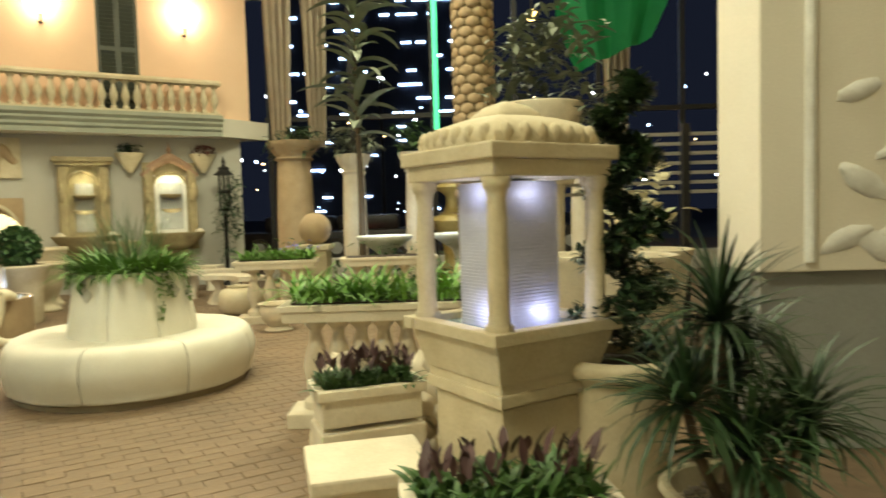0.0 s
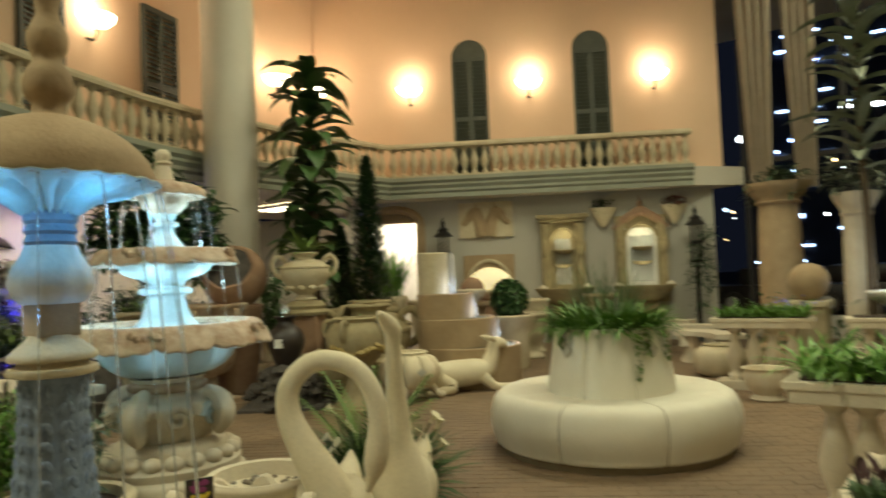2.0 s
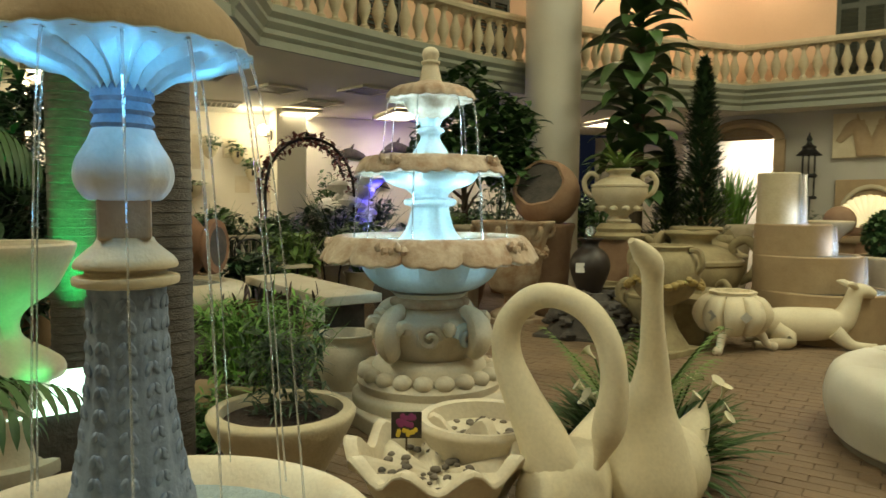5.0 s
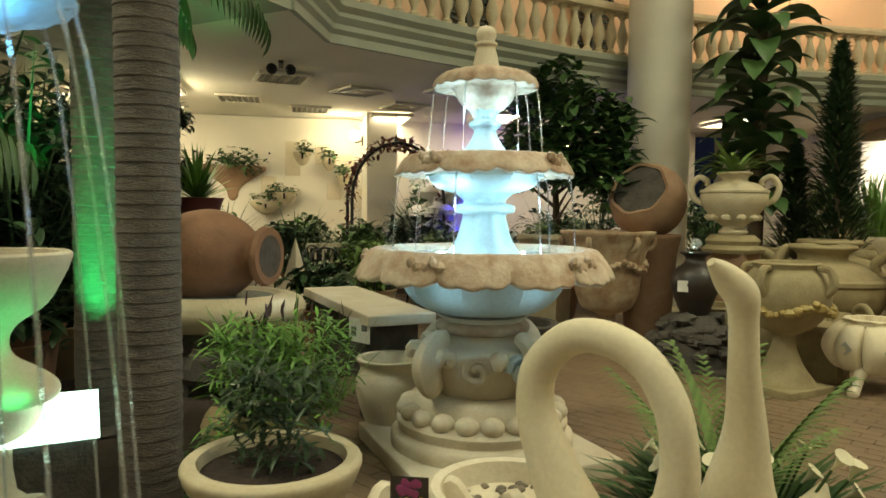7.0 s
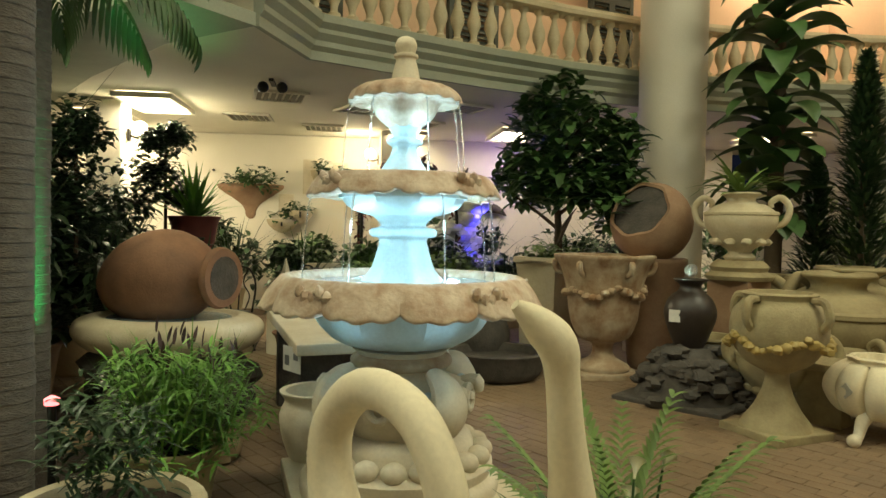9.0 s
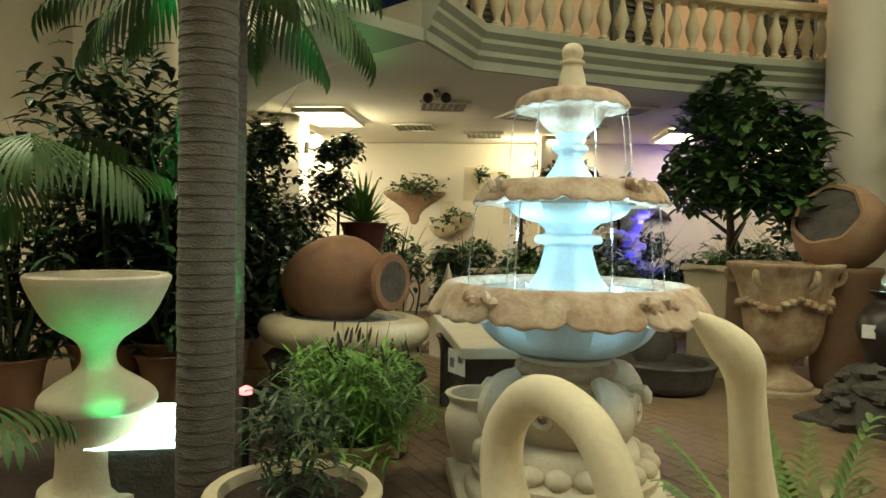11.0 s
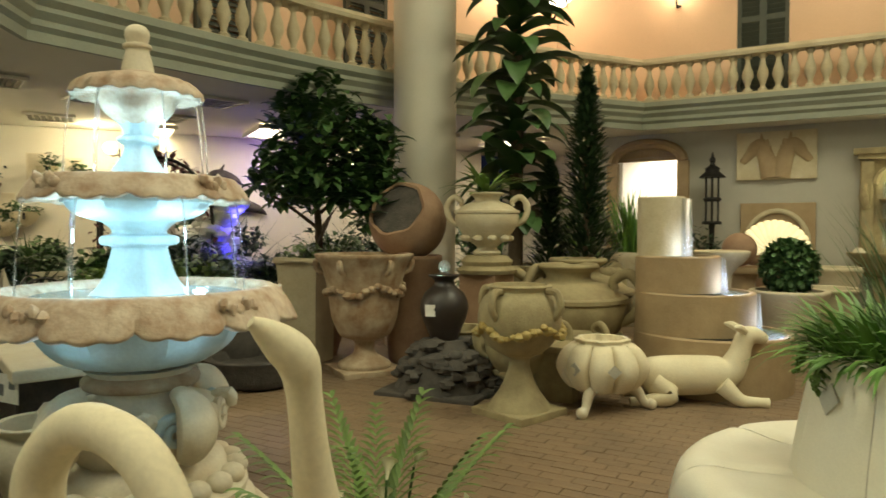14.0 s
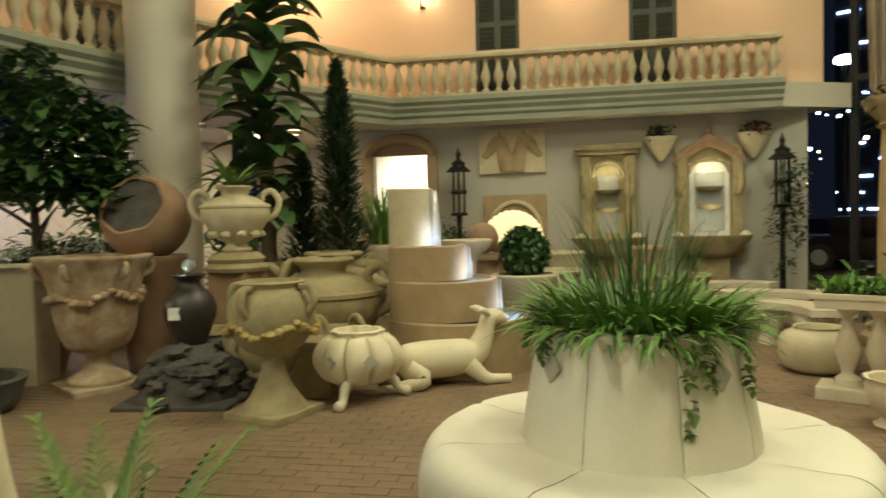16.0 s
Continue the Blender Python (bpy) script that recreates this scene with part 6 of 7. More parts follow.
part("panel_frame", tube([(-0.78, -0.31, 1.05, 0.03), (-0.78, -0.31, 2.6, 0.03)], 8, 1), WHITE, t)

# ---- columns, drapes and plants by the windows ----


def stone_column(place, radius, height, label, mat=PALE):
    t = thing("stone_column", place, label, "column", "window columns")
    part("base", lathe(smooth_profile([(radius * 1.5, 0), (radius * 1.5, 0.12), (radius * 1.3, 0.16), (radius * 1.35, 0.22), (radius * 1.05, 0.27)], 2), 32), mat, t)
    part("shaft", lathe([(radius, 0.25), (radius * 1.0, height * 0.5), (radius * 0.88, height - 0.3)], 40, lambda a, r, z: (r * (1 + 0.02 * math.cos(16 * a)), z)), mat, t)
    part("capital", lathe(smooth_profile([(radius * 0.9, height - 0.32), (radius * 1.05, height - 0.28), (radius * 0.95, height - 0.24), (radius * 1.35, height - 0.08), (radius * 1.45, height)], 3), 32, lambda a, r, z: (r * (1 + 0.06 * math.cos(8 * a) * (1 if z > height - 0.22 else 0)), z)), mat, t)


stone_column((-0.95, 11.4, 0), 0.19, 2.3, "slim white stone column with a carved capital")
stone_column((0.08, 11.3, 0), 0.2, 2.3, "slim white stone column with a carved capital")
stone_column((-1.95, 11.6, 0), 0.3, 2.55, "thick tan stone column with a leafy capital", TAN)
stone_column((2.6, 10.6, 0), 0.22, 2.3, "slim white stone column with a carved capital")
for x, y, m in ((-1.95, 11.55, DARKLEAF), (-0.95, 11.35, GREYLEAF), (0.08, 11.25, LEAF)):
    plant("column_top_plant", (x, y, 2.3), crown(220, (0, 0, 0.2), (0.4, 0.35, 0.25), 0.2, 0.05), m, "leafy plant trailing from a column top", "plant", "column plants")
for x, y, w in ((-2.25, 12.0, 0.55), (-1.65, 12.1, 0.5), (3.2, 11.2, 0.6)):
    bm = bmesh.new()
    rings = []
    for z in np.linspace(2.5, 7.42, 14):
        f = (z - 2.5) / 4.85
        rings.append([bm.verts.new((w * (0.28 + 0.3 * f) * (k / 24 - 0.5) * 2, 0.09 * math.sin(k * 1.05) * (0.5 + f), z)) for k in range(25)])
    for a, b in zip(rings, rings[1:]):
        for k in range(24):
            bm.faces.new((a[k], a[k + 1], b[k + 1], b[k]))
    bmesh.ops.solidify(bm, geom=bm.faces[:], thickness=0.012)
    o = tagged(new("drape", emit_mesh("drape", bm, CLOTH, True)), "long pale gathered drape hanging from the ceiling", "curtain", "drapes")
    o.location = (x, y, 0)
t = thing("grey_leaf_tree", (-0.75, 10.6, 0), "tall plant with broad dusty grey-green leaves", "tree")
part("trunk", tube([(0, 0, 0, 0.06), (0.03, 0, 1.5, 0.05), (0, 0, 3.0, 0.03), (0.02, 0, 4.6, 0.012)], 8, 4), STEM, t)
part("crown", blades("crown", [((0, 0, 2.5 + 0.05 * k), k * 2.4, rnd(0.2, 0.9), rnd(0.6, 0.95), rnd(0.14, 0.2), rnd(0.8, 1.7)) for k in range(54)], GREYLEAF, 8, 0.2), GREYLEAF, t, "broad drooping grey-green leaves")
SCAR = emit_mesh("leaf_scar", ball(bmesh.new(), (0, 0, 0), 0.1, 8, (0.35, 1, 0.75)), TAN, True)
t = palm_trunk("date_palm", (0.98, 10.2, 0), 0.27, 5.6, material("date_palm_bark", (0.24, 0.18, 0.09), (0.10, 0.07, 0.035), 0.85, 9, 0.9), "thick palm trunk covered in woven leaf scars")
for z in np.arange(1.6, 5.5, 0.13):
    for k in range(8):
        a = 2 * math.pi * (k + (round(z / 0.13) % 2) * 0.5) / 8
        part("leaf_scar", SCAR, TAN, t).matrix_basis = pose(0.27 * math.cos(a), 0.27 * math.sin(a), z, 0, 0, math.degrees(a))
t = thing("green_light_tube", (0.42, 10.9, 2.6), "hanging green glowing light tube", "lamp")
part("tube", lathe([(0.035, 0.0), (0.04, 0.02), (0.04, 4.7), (0.03, 4.72)], 12), GREENTUBE, t)
bm = bmesh.new()
rings = []
for z in np.linspace(0, 2.9, 12):
    w = 0.62 - 0.2 * max(0, 0.5 - z) * 2
    rings.append([bm.verts.new((w * (k / 20 - 0.5) * 2, 0.10 * math.sin(k * 0.8 + z) , z + 0.35 * (k / 20 - 0.5) * max(0, 1 - z))) for k in range(21)])
for a, b in zip(rings, rings[1:]):
    for k in range(20):
        bm.faces.new((a[k], a[k + 1], b[k + 1], b[k]))
bmesh.ops.solidify(bm, geom=bm.faces[:], thickness=0.01)
t = thing("flag", (2.5, 8.2, 3.05), "large green cloth flag hanging from the ceiling", "flag")
part("cloth", bm, FLAG, t)
part("rod", tube([(-0.7, 0, 2.92, 0.02), (0.7, 0, 2.92, 0.02)], 8, 1), IRON, t)
for x in (-0.6, 0.6):
    part("hanger", lathe([(0.008, 2.92), (0.008, 4.36)], 6, at=(x, 0, 0)), IRON, t)
CITY_AMBER = material("lit_amber_globe", (1.0, 0.75, 0.35), None, 0.4, 5, 0, emit=(1.0, 0.68, 0.2), power=7)
t = thing("globe_lamp", (1.75, 9.6, 3.9), "glowing yellow globe lamp on a thin hanging rod", "lamp")
part("globe", ball(bmesh.new(), (0, 0, 0), 0.075, 16), CITY_AMBER, t)
part("rod", lathe([(0.012, 0.1), (0.012, 3.5)], 8), IRON, t)
plant("flowering_shrub", (1.5, 6.6, 2.28), crown(520, (0, 0, 0.35), (0.6, 0.5, 0.55), 0.16, 0.06), GREYLEAF, "pale leafy shrub behind the temple fountain")
pot("shrub_urn", (1.5, 6.6, 0), [(0.3, 0), (0.3, 0.2), (0.22, 0.28), (0.2, 1.5), (0.28, 1.58), (0.28, 1.66), (0.12, 1.74), (0.12, 1.82), (0.3, 2.05), (0.38, 2.26), (0.36, 2.3)], PALE, "tall white stone urn on a pedestal", "urn", soil=0.03)
o = plant("white_blossom", (1.85, 4.9, 0.9), crown(160, (0, 0, 0.3), (0.3, 0.25, 0.5), 0.1, 0.08), WHITEFLOWER, "cluster of white silk blossoms")
tagged(o, kind="stuff")
for x, y in ((2.0, 5.4), (2.3, 6.0), (1.6, 5.6)):
    pot("white_urn", (x, y, 0), [(0.2, 0), (0.2, 0.06), (0.09, 0.14), (0.1, 0.3), (0.24, 0.5), (0.3, 0.85), (0.34, 1.0), (0.32, 1.02)], PALE, "white stone garden urn on a foot", "urn", "white urns")
plant("low_hedge", (-0.6, 10.0, 0.0), crown(900, (0, 0, 0.5), (1.6, 0.35, 0.5), 0.14, 0.05), LEAF, "low dark hedge by the columns")
for x, y in ((-0.35, 10.2), (0.72, 10.6)):
    t = pot("lit_basin", (x, y, 0), [(0.12, 0), (0.14, 0.04), (0.09, 0.1), (0.08, 0.7), (0.2, 0.85), (0.36, 0.96), (0.4, 1.02), (0.38, 1.04)], WHITE, "white pedestal basin lit by blue-white water light", "basin", "lit basins")
    lamp("basin_light", "POINT", (x, y, 1.14), 9, COOL, 0.05)
t = thing("tier_ornament", (0.6, 11.9, 0), "tall gilded tiered garden ornament", "ornament")
part("body", lathe(smooth_profile([(0.3, 0), (0.3, 0.3), (0.15, 0.5), (0.2, 0.9), (0.4, 1.2), (0.15, 1.35), (0.1, 1.6), (0.28, 1.75), (0.1, 1.9), (0.05, 2.3), (0.01, 2.5)], 3), 24), GOLD, t)
t = thing("fence", (3.1, 7.6, 0), "dark horizontal rail fence between the columns", "fence")
for x in (-1.6, 0, 1.6):
    part("post", box((x, 0, 1.1, 0.07, 0.07, 2.2)), IRON, t, "", False)
for k in range(7):
    part("rail", box((0, 0.05, 1.5 + 0.1 * k, 3.4, 0.03, 0.035)), material("grey_rail", (0.3, 0.28, 0.24), None, 0.6, 8, 0.1) if k == 0 else bpy.data.materials["grey_rail"], t, "", False)
# Potted red leaves are added in place of a small red and yellow item.
plant("red_leaf_plant", (1.02, 6.0, 0.9), crown(140, (0, 0, 0.4), (0.28, 0.2, 0.4), 0.14, 0.06), REDLEAF, "red leaves standing in for a small red item behind the temple fountain")
pot("red_leaf_pot", (1.02, 6.0, 0), [(0.2, 0), (0.22, 0.05), (0.24, 0.5), (0.3, 0.85), (0.3, 0.92)], CREAM, "cream stone pot added under the red leaf stand-in", "pot", soil=0.03)

# ---- window wall and the night outside ----
win = tagged(new("window_3"), "tall dark window wall looking out on city lights at night", "window", "", "structure")
for x in np.arange(-3.3, 7.2, 1.75):
    part("mullion", box((x, 15.2, 3.7, 0.1, 0.16, 7.4)), IRON, win, "", False)
part("transom", box((1.9, 15.2, 3.4, 10.6, 0.12, 0.1)), IRON, win, "", False)
part("sill", box((1.9, 15.2, 0.2, 10.6, 0.3, 0.4)), GREYWALL, win, "", False)
structure("ground", box((10, 60, -0.12, 260, 200, 0.1)), material("asphalt", (0.05, 0.05, 0.052), (0.035, 0.035, 0.037), 0.7, 3, 0.3))
CITY = [material(n, c, None, 0.5, 4, 0, emit=c, power=p) for n, c, p in (("city_white", (0.8, 0.9, 1.0), 14), ("city_blue", (0.45, 0.65, 1.0), 9), ("city_amber", (1.0, 0.68, 0.3), 14), ("city_red", (1.0, 0.1, 0.06), 8))]
t = thing("city_tower", (-6, 62, 0), "dark office tower with lit window rows at night", "building")
part("wall", box((0, 0, 14, 16, 12, 28)), material("dark_facade", (0.04, 0.045, 0.06), None, 0.6, 1, 0.1), t, "", False)
pane = emit_mesh("window", box((0, 0, 0, 0.7, 0.1, 0.16)), CITY[1], False)
for k in range(130):
    o = part("window", pane, CITY[1], t)
    o.location = (rnd(-7.5, 7.5), -6.05, 1.5 + 1.1 * random.randrange(0, 20))
bulb = [emit_mesh("street_light", ball(bmesh.new(), (0, 0, 0), 0.2, 8), m, True) for m in CITY]
skyline = tagged(new("backdrop_city"), "distant city lights at night beyond the window wall", "backdrop", "", "structure")
for k in range(110):
    m = random.choice((0, 0, 1, 1, 2))
    t = part("city_light", bulb[m], CITY[m], skyline)
    t.location = (rnd(-16, 14), rnd(28, 50), rnd(0.6, 7.5))
    q = rnd(0.15, 0.45)
    t.scale = (q, q, q)
for x, y, z, r in ((-5.6, 24, 5.4, 0.5), (-3.6, 30, 7.1, 0.4), (-2.6, 30, 7.0, 0.35)):
    t = thing("street_lamp", (x, y, 0), "street lamp with a bright head outside the window", "street lamp", "street lamps")
    part("pole", lathe([(0.09, 0), (0.06, z)], 8), IRON, t)
    part("head", ball(bmesh.new(), (0, 0, z), r * 0.4, 12, (1.3, 1, 0.7)), CITY[0], t, "bright white lamp head")
for x, y in ((-4.2, 22), (-2.2, 23), (0.4, 24), (3.0, 23)):
    t = thing("parked_car", (x, y, 0), "dark parked car with lit lamps in the street", "car", "parked cars", rz=rnd(-10, 10))
    part("body", box((0, 0, 0.55, 3.9, 1.6, 0.55), bevel=0.12), DARKPOT, t)
    part("cabin", box((-0.1, 0, 1.05, 2.0, 1.45, 0.5), bevel=0.15), DARKPOT, t)
    for sx in (-1.2, 1.2):
        for sy in (-0.78, 0.78):
            o = part("wheel", lathe([(0.3, -0.1), (0.32, -0.06), (0.32, 0.06), (0.3, 0.1)], 16), ROCK, t)
            o.matrix_basis = pose(sx, sy, 0.32, 90)
            part("rim", lathe([(0.19, -0.105), (0.19, 0.105)], 12), WHITE, o, "pale wheel rim")
    for sy in (-0.6, 0.6):
        part("tail_light", box((1.96, sy, 0.65, 0.06, 0.3, 0.14)), CITY[3], t, "lit red tail lamp", False)
        part("headlight", box((-1.96, sy, 0.6, 0.06, 0.3, 0.14)), CITY[0], t, "bright white headlamp", False)

# ---- showroom under the gallery ----


def topiary(place, h, balls, label):
    t = thing("ball_topiary", place, label, "plant", "ball topiaries")
    part("pot", lathe(smooth_profile([(0.16, 0), (0.18, 0.05), (0.22, 0.4), (0.26, 0.5), (0.24, 0.5)], 3), 24), TAN, t, "tan clay pot")
    part("stem", tube([(0, 0, 0.4, 0.025), (0.02, 0.01, h * 0.6, 0.02), (0, 0, h, 0.015)], 8, 3), STEM, t)
    for z, r in balls:
        part("leaf_ball", blades("leaf_ball", crown(900, (0, 0, z), (r * 1.15, r * 1.15, r * 0.95), 0.10, 0.06), DARKLEAF), DARKLEAF, t, "round ball of dark leaves")


topiary((-7.22, 0.55, 0), 2.3, ((2.2, 0.3), (1.62, 0.36)), "dark double-ball topiary tree in a pot")
topiary((-9.18, 0.83, 0), 2.5, ((2.4, 0.23), (1.88, 0.33)), "dark ball topiary tree in a pot")
topiary((-8.1, -0.35, 0), 2.1, ((2.0, 0.3), (1.4, 0.3)), "dark ball topiary tree in a pot")
pot("red_pot", (-8.86, 1.24, 0.99), [(0.18, 0), (0.2, 0.03), (0.26, 0.4), (0.3, 0.5), (0.28, 0.5)], material("dark_red_glaze", (0.14, 0.03, 0.025), None, 0.45, 6, 0.2), "dark red glazed pot", "pot", soil=0.03)
t = thing("display_table", (-8.86, 1.24, 0), "low wooden display table", "table")
part("top", box((0, 0, 0.96, 0.9, 0.7, 0.06), bevel=0.008), STEM, t, "", False)
for x in (-0.38, 0.38):
    for y in (-0.28, 0.28):
        part("leg", box((x, y, 0.465, 0.07, 0.07, 0.93)), STEM, t, "", False)
t = thing("spiky_yucca", (-8.86, 1.24, 1.44), "spiky yellow-green yucca in a dark red pot", "plant")
for k in range(70):
    part("leaf", blades("leaf", [((0, 0, 0), rnd(0, 6.28), rnd(0.3, 1.5), rnd(0.5, 0.75), 0.045, rnd(0.1, 0.6))], GRASSLEAF), GRASSLEAF, t)
t = thing("iron_wall_planter", (-12.47, 1.36, 2.02), "black iron balcony planter hung on the white wall with ivy", "planter", rz=-90)
for k in range(13):
    part("bar", lathe([(0.012, 0.1), (0.012, 0.55)], 6, at=(-0.6 + 0.1 * k, -0.18, 0)), IRON, t)
part("rail", box((0, -0.18, 0.56, 1.3, 0.03, 0.03), (0, -0.18, 0.1, 1.3, 0.03, 0.03)), IRON, t, "", False)
part("bracket", box((-0.6, -0.05, 0.3, 0.03, 0.2, 0.03), (0.6, -0.05, 0.3, 0.03, 0.2, 0.03)), IRON, t, "", False)
part("corbel", lathe(smooth_profile([(0.03, -0.5), (0.08, -0.44), (0.1, -0.34), (0.2, -0.22), (0.5, -0.02), (0.55, 0.06), (0.5, 0.08)], 3), 32, squash=0.42, at=(0, -0.03, 0)), BROWNPOT, t, "brown half-round stone corbel bowl")
plant("ivy", (-12.3, 1.36, 2.02), crown(260, (0, 0, 0.15), (0.16, 0.5, 0.2), 0.12, 0.06), LEAF, "ivy spilling from the iron planter")
for x, y, h, r, m in ((-9.6, 3.2, 0.9, 0.4, LEAF), (-10.4, 4.2, 1.1, 0.5, DARKLEAF), (-10.8, 2.4, 1.0, 0.45, LEAF), (-9.2, 4.3, 0.8, 0.4, FERNLEAF), (-11.3, 5.0, 1.3, 0.5, DARKLEAF), (-10.2, 6.2, 1.2, 0.5, LEAF), (-11.2, 7.4, 1.4, 0.5, DARKLEAF), (-9.9, 8.6, 1.3, 0.5, LEAF), (-11.5, 1.2, 1.3, 0.5, DARKLEAF), (-9.0, 0.9, 1.0, 0.4, DARKLEAF), (-10.9, -0.8, 1.4, 0.5, DARKLEAF), (-8.6, 3.3, 0.7, 0.35, FERNLEAF), (-9.1, 9.7, 1.6, 0.4, FERNLEAF), (-12.0, 4.6, 1.6, 0.4, LEAF), (-7.4, 0.6, 0.9, 0.4, DARKLEAF), (-8.3, 1.4, 1.0, 0.45, DARKLEAF), (-7.0, 2.6, 0.5, 0.3, DARKLEAF), (-9.7, 2.4, 0.9, 0.4, DARKLEAF), (-8.1, 0.4, 1.3, 0.45, DARKLEAF), (-10.2, 5.3, 0.8, 0.4, DARKLEAF), (-6.4, 0.5, 0.9, 0.4, DARKLEAF), (-9.4, 6.6, 0.9, 0.4, DARKLEAF), (-5.6, 0.4, 1.1, 0.45, DARKLEAF), (-10.6, 3.3, 0.9, 0.4, DARKLEAF), (-6.3, -0.5, 1.9, 0.55, DARKLEAF), (-7.3, -0.3, 1.7, 0.5, DARKLEAF), (-5.2, -0.6, 1.8, 0.55, DARKLEAF), (-8.4, -0.6, 2.0, 0.55, DARKLEAF)):
    pot("clay_pot", (x, y, 0), [(0.15, 0), (0.17, 0.04), (0.22, 0.35), (0.26, 0.42), (0.24, 0.43)], random.choice((TAN, CREAM, TERRA)), "clay garden pot on the showroom floor", "pot", "showroom pots", soil=0.04)
    plant("potted_shrub", (x, y, 0.38), crown(620, (0, 0, h * 0.45), (r * 1.1, r * 1.1, h * 0.45), 0.16, 0.075) + tuft(40, 0.1, h, 0.03, (0.9, 1.5), (0.1, 0.9)), m, "leafy potted shrub in the showroom", "plant", "showroom shrubs")


def iron_arch(place, rz):
    t = thing("garden_arch", place, "dark iron garden arch wound with leafy vines", "arch", rz=rz)
    for y in (-0.2, 0.2):
        pts = [(-0.72, y, 0, 0.025), (-0.72, y, 1.5, 0.025)] + [(0.72 * math.cos(a), y, 1.55 + 0.85 * math.sin(a), 0.025) for a in np.linspace(math.pi, 0, 13)] + [(0.72, y, 1.5, 0.025), (0.72, y, 0, 0.025)]
        part("hoop", tube(pts, 6, 1), IRON, t)
    for k in range(15):
        a = math.pi * k / 14
        part("rung", box((0.72 * math.cos(a), 0, 1.55 + 0.85 * math.sin(a), 0.02, 0.4, 0.02)), IRON, t, "", False)
    part("finial", lathe([(0.02, 2.4), (0.035, 2.46), (0.002, 2.56)], 8), IRON, t)
    rows = []
    for k in range(620):
        a = rnd(-0.6, math.pi + 0.6)
        x, z = (0.72 * math.cos(a), 1.55 + 0.85 * math.sin(a)) if 0 < a < math.pi else (0.72 * (1 if a <= 0 else -1), 1.5 - 1.5 * (-a if a <= 0 else a - math.pi) / 0.6)
        rows.append(((x + rnd(-0.09, 0.09), rnd(-0.26, 0.26), z + rnd(-0.09, 0.09)), rnd(0, 6.28), rnd(-1, 1), 0.1, 0.05, 0.5))
    part("vine", blades("vine", rows, REDLEAF), REDLEAF, t, "dark reddish vine leaves")


iron_arch((-11.0, 3.9, 0), 95)
for k, (y, z) in enumerate(((5.0, 2.2), (5.9, 2.35), (6.3, 1.9), (5.4, 1.7))):
    bm = tube([(-0.35, 0, -0.05, 0.01), (-0.2, -0.03, 0.05, 0.07), (0.05, -0.04, 0.1, 0.10), (0.25, -0.03, 0.02, 0.05), (0.36, -0.02, -0.08, 0.02)], 10, 4)
    tube([(0.0, -0.04, 0.16, 0.04), (-0.06, -0.04, 0.28, 0.01)], 8, 3, bm)
    o = tagged(new("dolphin_plaque", emit_mesh("dolphin_plaque", bm, ROCK, True)), "dark cast dolphin ornament fixed to the white wall", "ornament", "wall dolphins")
    o.matrix_basis = pose(-12.42, y, z, 0, 0, -90)
for y, z, h in ((2.1, 1.9, 0.35), (2.5, 1.6, 0.5), (3.0, 2.05, 0.3), (2.3, 1.3, 0.3), (2.75, 1.15, 0.35), (1.6, 1.7, 0.6), (1.2, 1.3, 0.4)):
    t = thing("wall_ornament", (-12.48, y + 0.75, z + 0.25), "pale plaster wall ornament on the showroom wall", "ornament", "wall ornaments", -90)
    part("plaque", box((0, -0.04, h / 2, 0.26, 0.05, h), bevel=0.015), PALE, t, "", False)
    part("bowl", lathe(smooth_profile([(0.02, 0), (0.06, 0.03), (0.1, 0.1), (0.09, 0.1)], 2), 16, squash=0.7, at=(0, -0.1, 0.04)), CREAM, t)
for x, y, a in ((-8.5, 3.2, 10), (-9.3, 3.9, 20), (-8.7, 4.7, 30)):
    t = thing("garden_table", (x, y, 0), "small white-topped iron garden table", "table", "garden tables", a)
    part("top", box((0, 0, 0.6, 0.6, 0.35, 0.04), bevel=0.008), PALE, t, "white top", False)
    for sx in (-0.25, 0.25):
        part("leg", tube([(sx, 0, 0, 0.015), (sx * 0.7, 0, 0.3, 0.012), (sx, 0, 0.58, 0.015)], 6, 3), IRON, t)
t = thing("white_pyramid", (-8.2, 2.35, 0), "white pointed stone obelisk among the showroom pots", "obelisk")
part("body", lathe([(0.2, 0), (0.2, 0.5), (0.14, 0.55), (0.13, 0.6), (0.004, 1.05)], 4), PALE, t)
t = thing("twin_ceiling_spot", (-8.1, 2.2, SOFFIT - 0.09), "pair of small dark spotlights on the gallery ceiling", "spotlight")
part("bracket", box((0, 0, 0.07, 0.3, 0.05, 0.03)), IRON, t, "", False)
for y in (-0.1, 0.1):
    part("head", ball(bmesh.new(), (0, y, 0.02), 0.06, 12), IRON, t)
# dark shrubs behind the palms
for x, y, h, r in ((-5.60, -0.10, 2.0, 0.60), (-6.28, -0.11, 2.4, 0.70), (-5.75, 0.39, 1.9, 0.60), (-7.39, -0.12, 2.1, 0.60), (-8.11, 0.06, 1.5, 0.45), (-8.83, 0.33, 1.3, 0.40)):
    pot("clay_pot", (x, y, 0), [(0.2, 0), (0.22, 0.04), (0.27, 0.4), (0.32, 0.5), (0.3, 0.51)], TERRA, "brown clay garden pot on the showroom floor", "pot", "showroom pots", soil=0.04)
    plant("dark_tall_shrub", (x, y, 0.45), crown(900, (0, 0, h * 0.5), (r, r, h * 0.55), 0.2, 0.07) + tuft(30, 0.1, h, 0.03, (1.1, 1.5), (0.1, 0.6)), DARKLEAF, "tall dark leafy shrub in a clay pot", "plant", "tall shrubs")


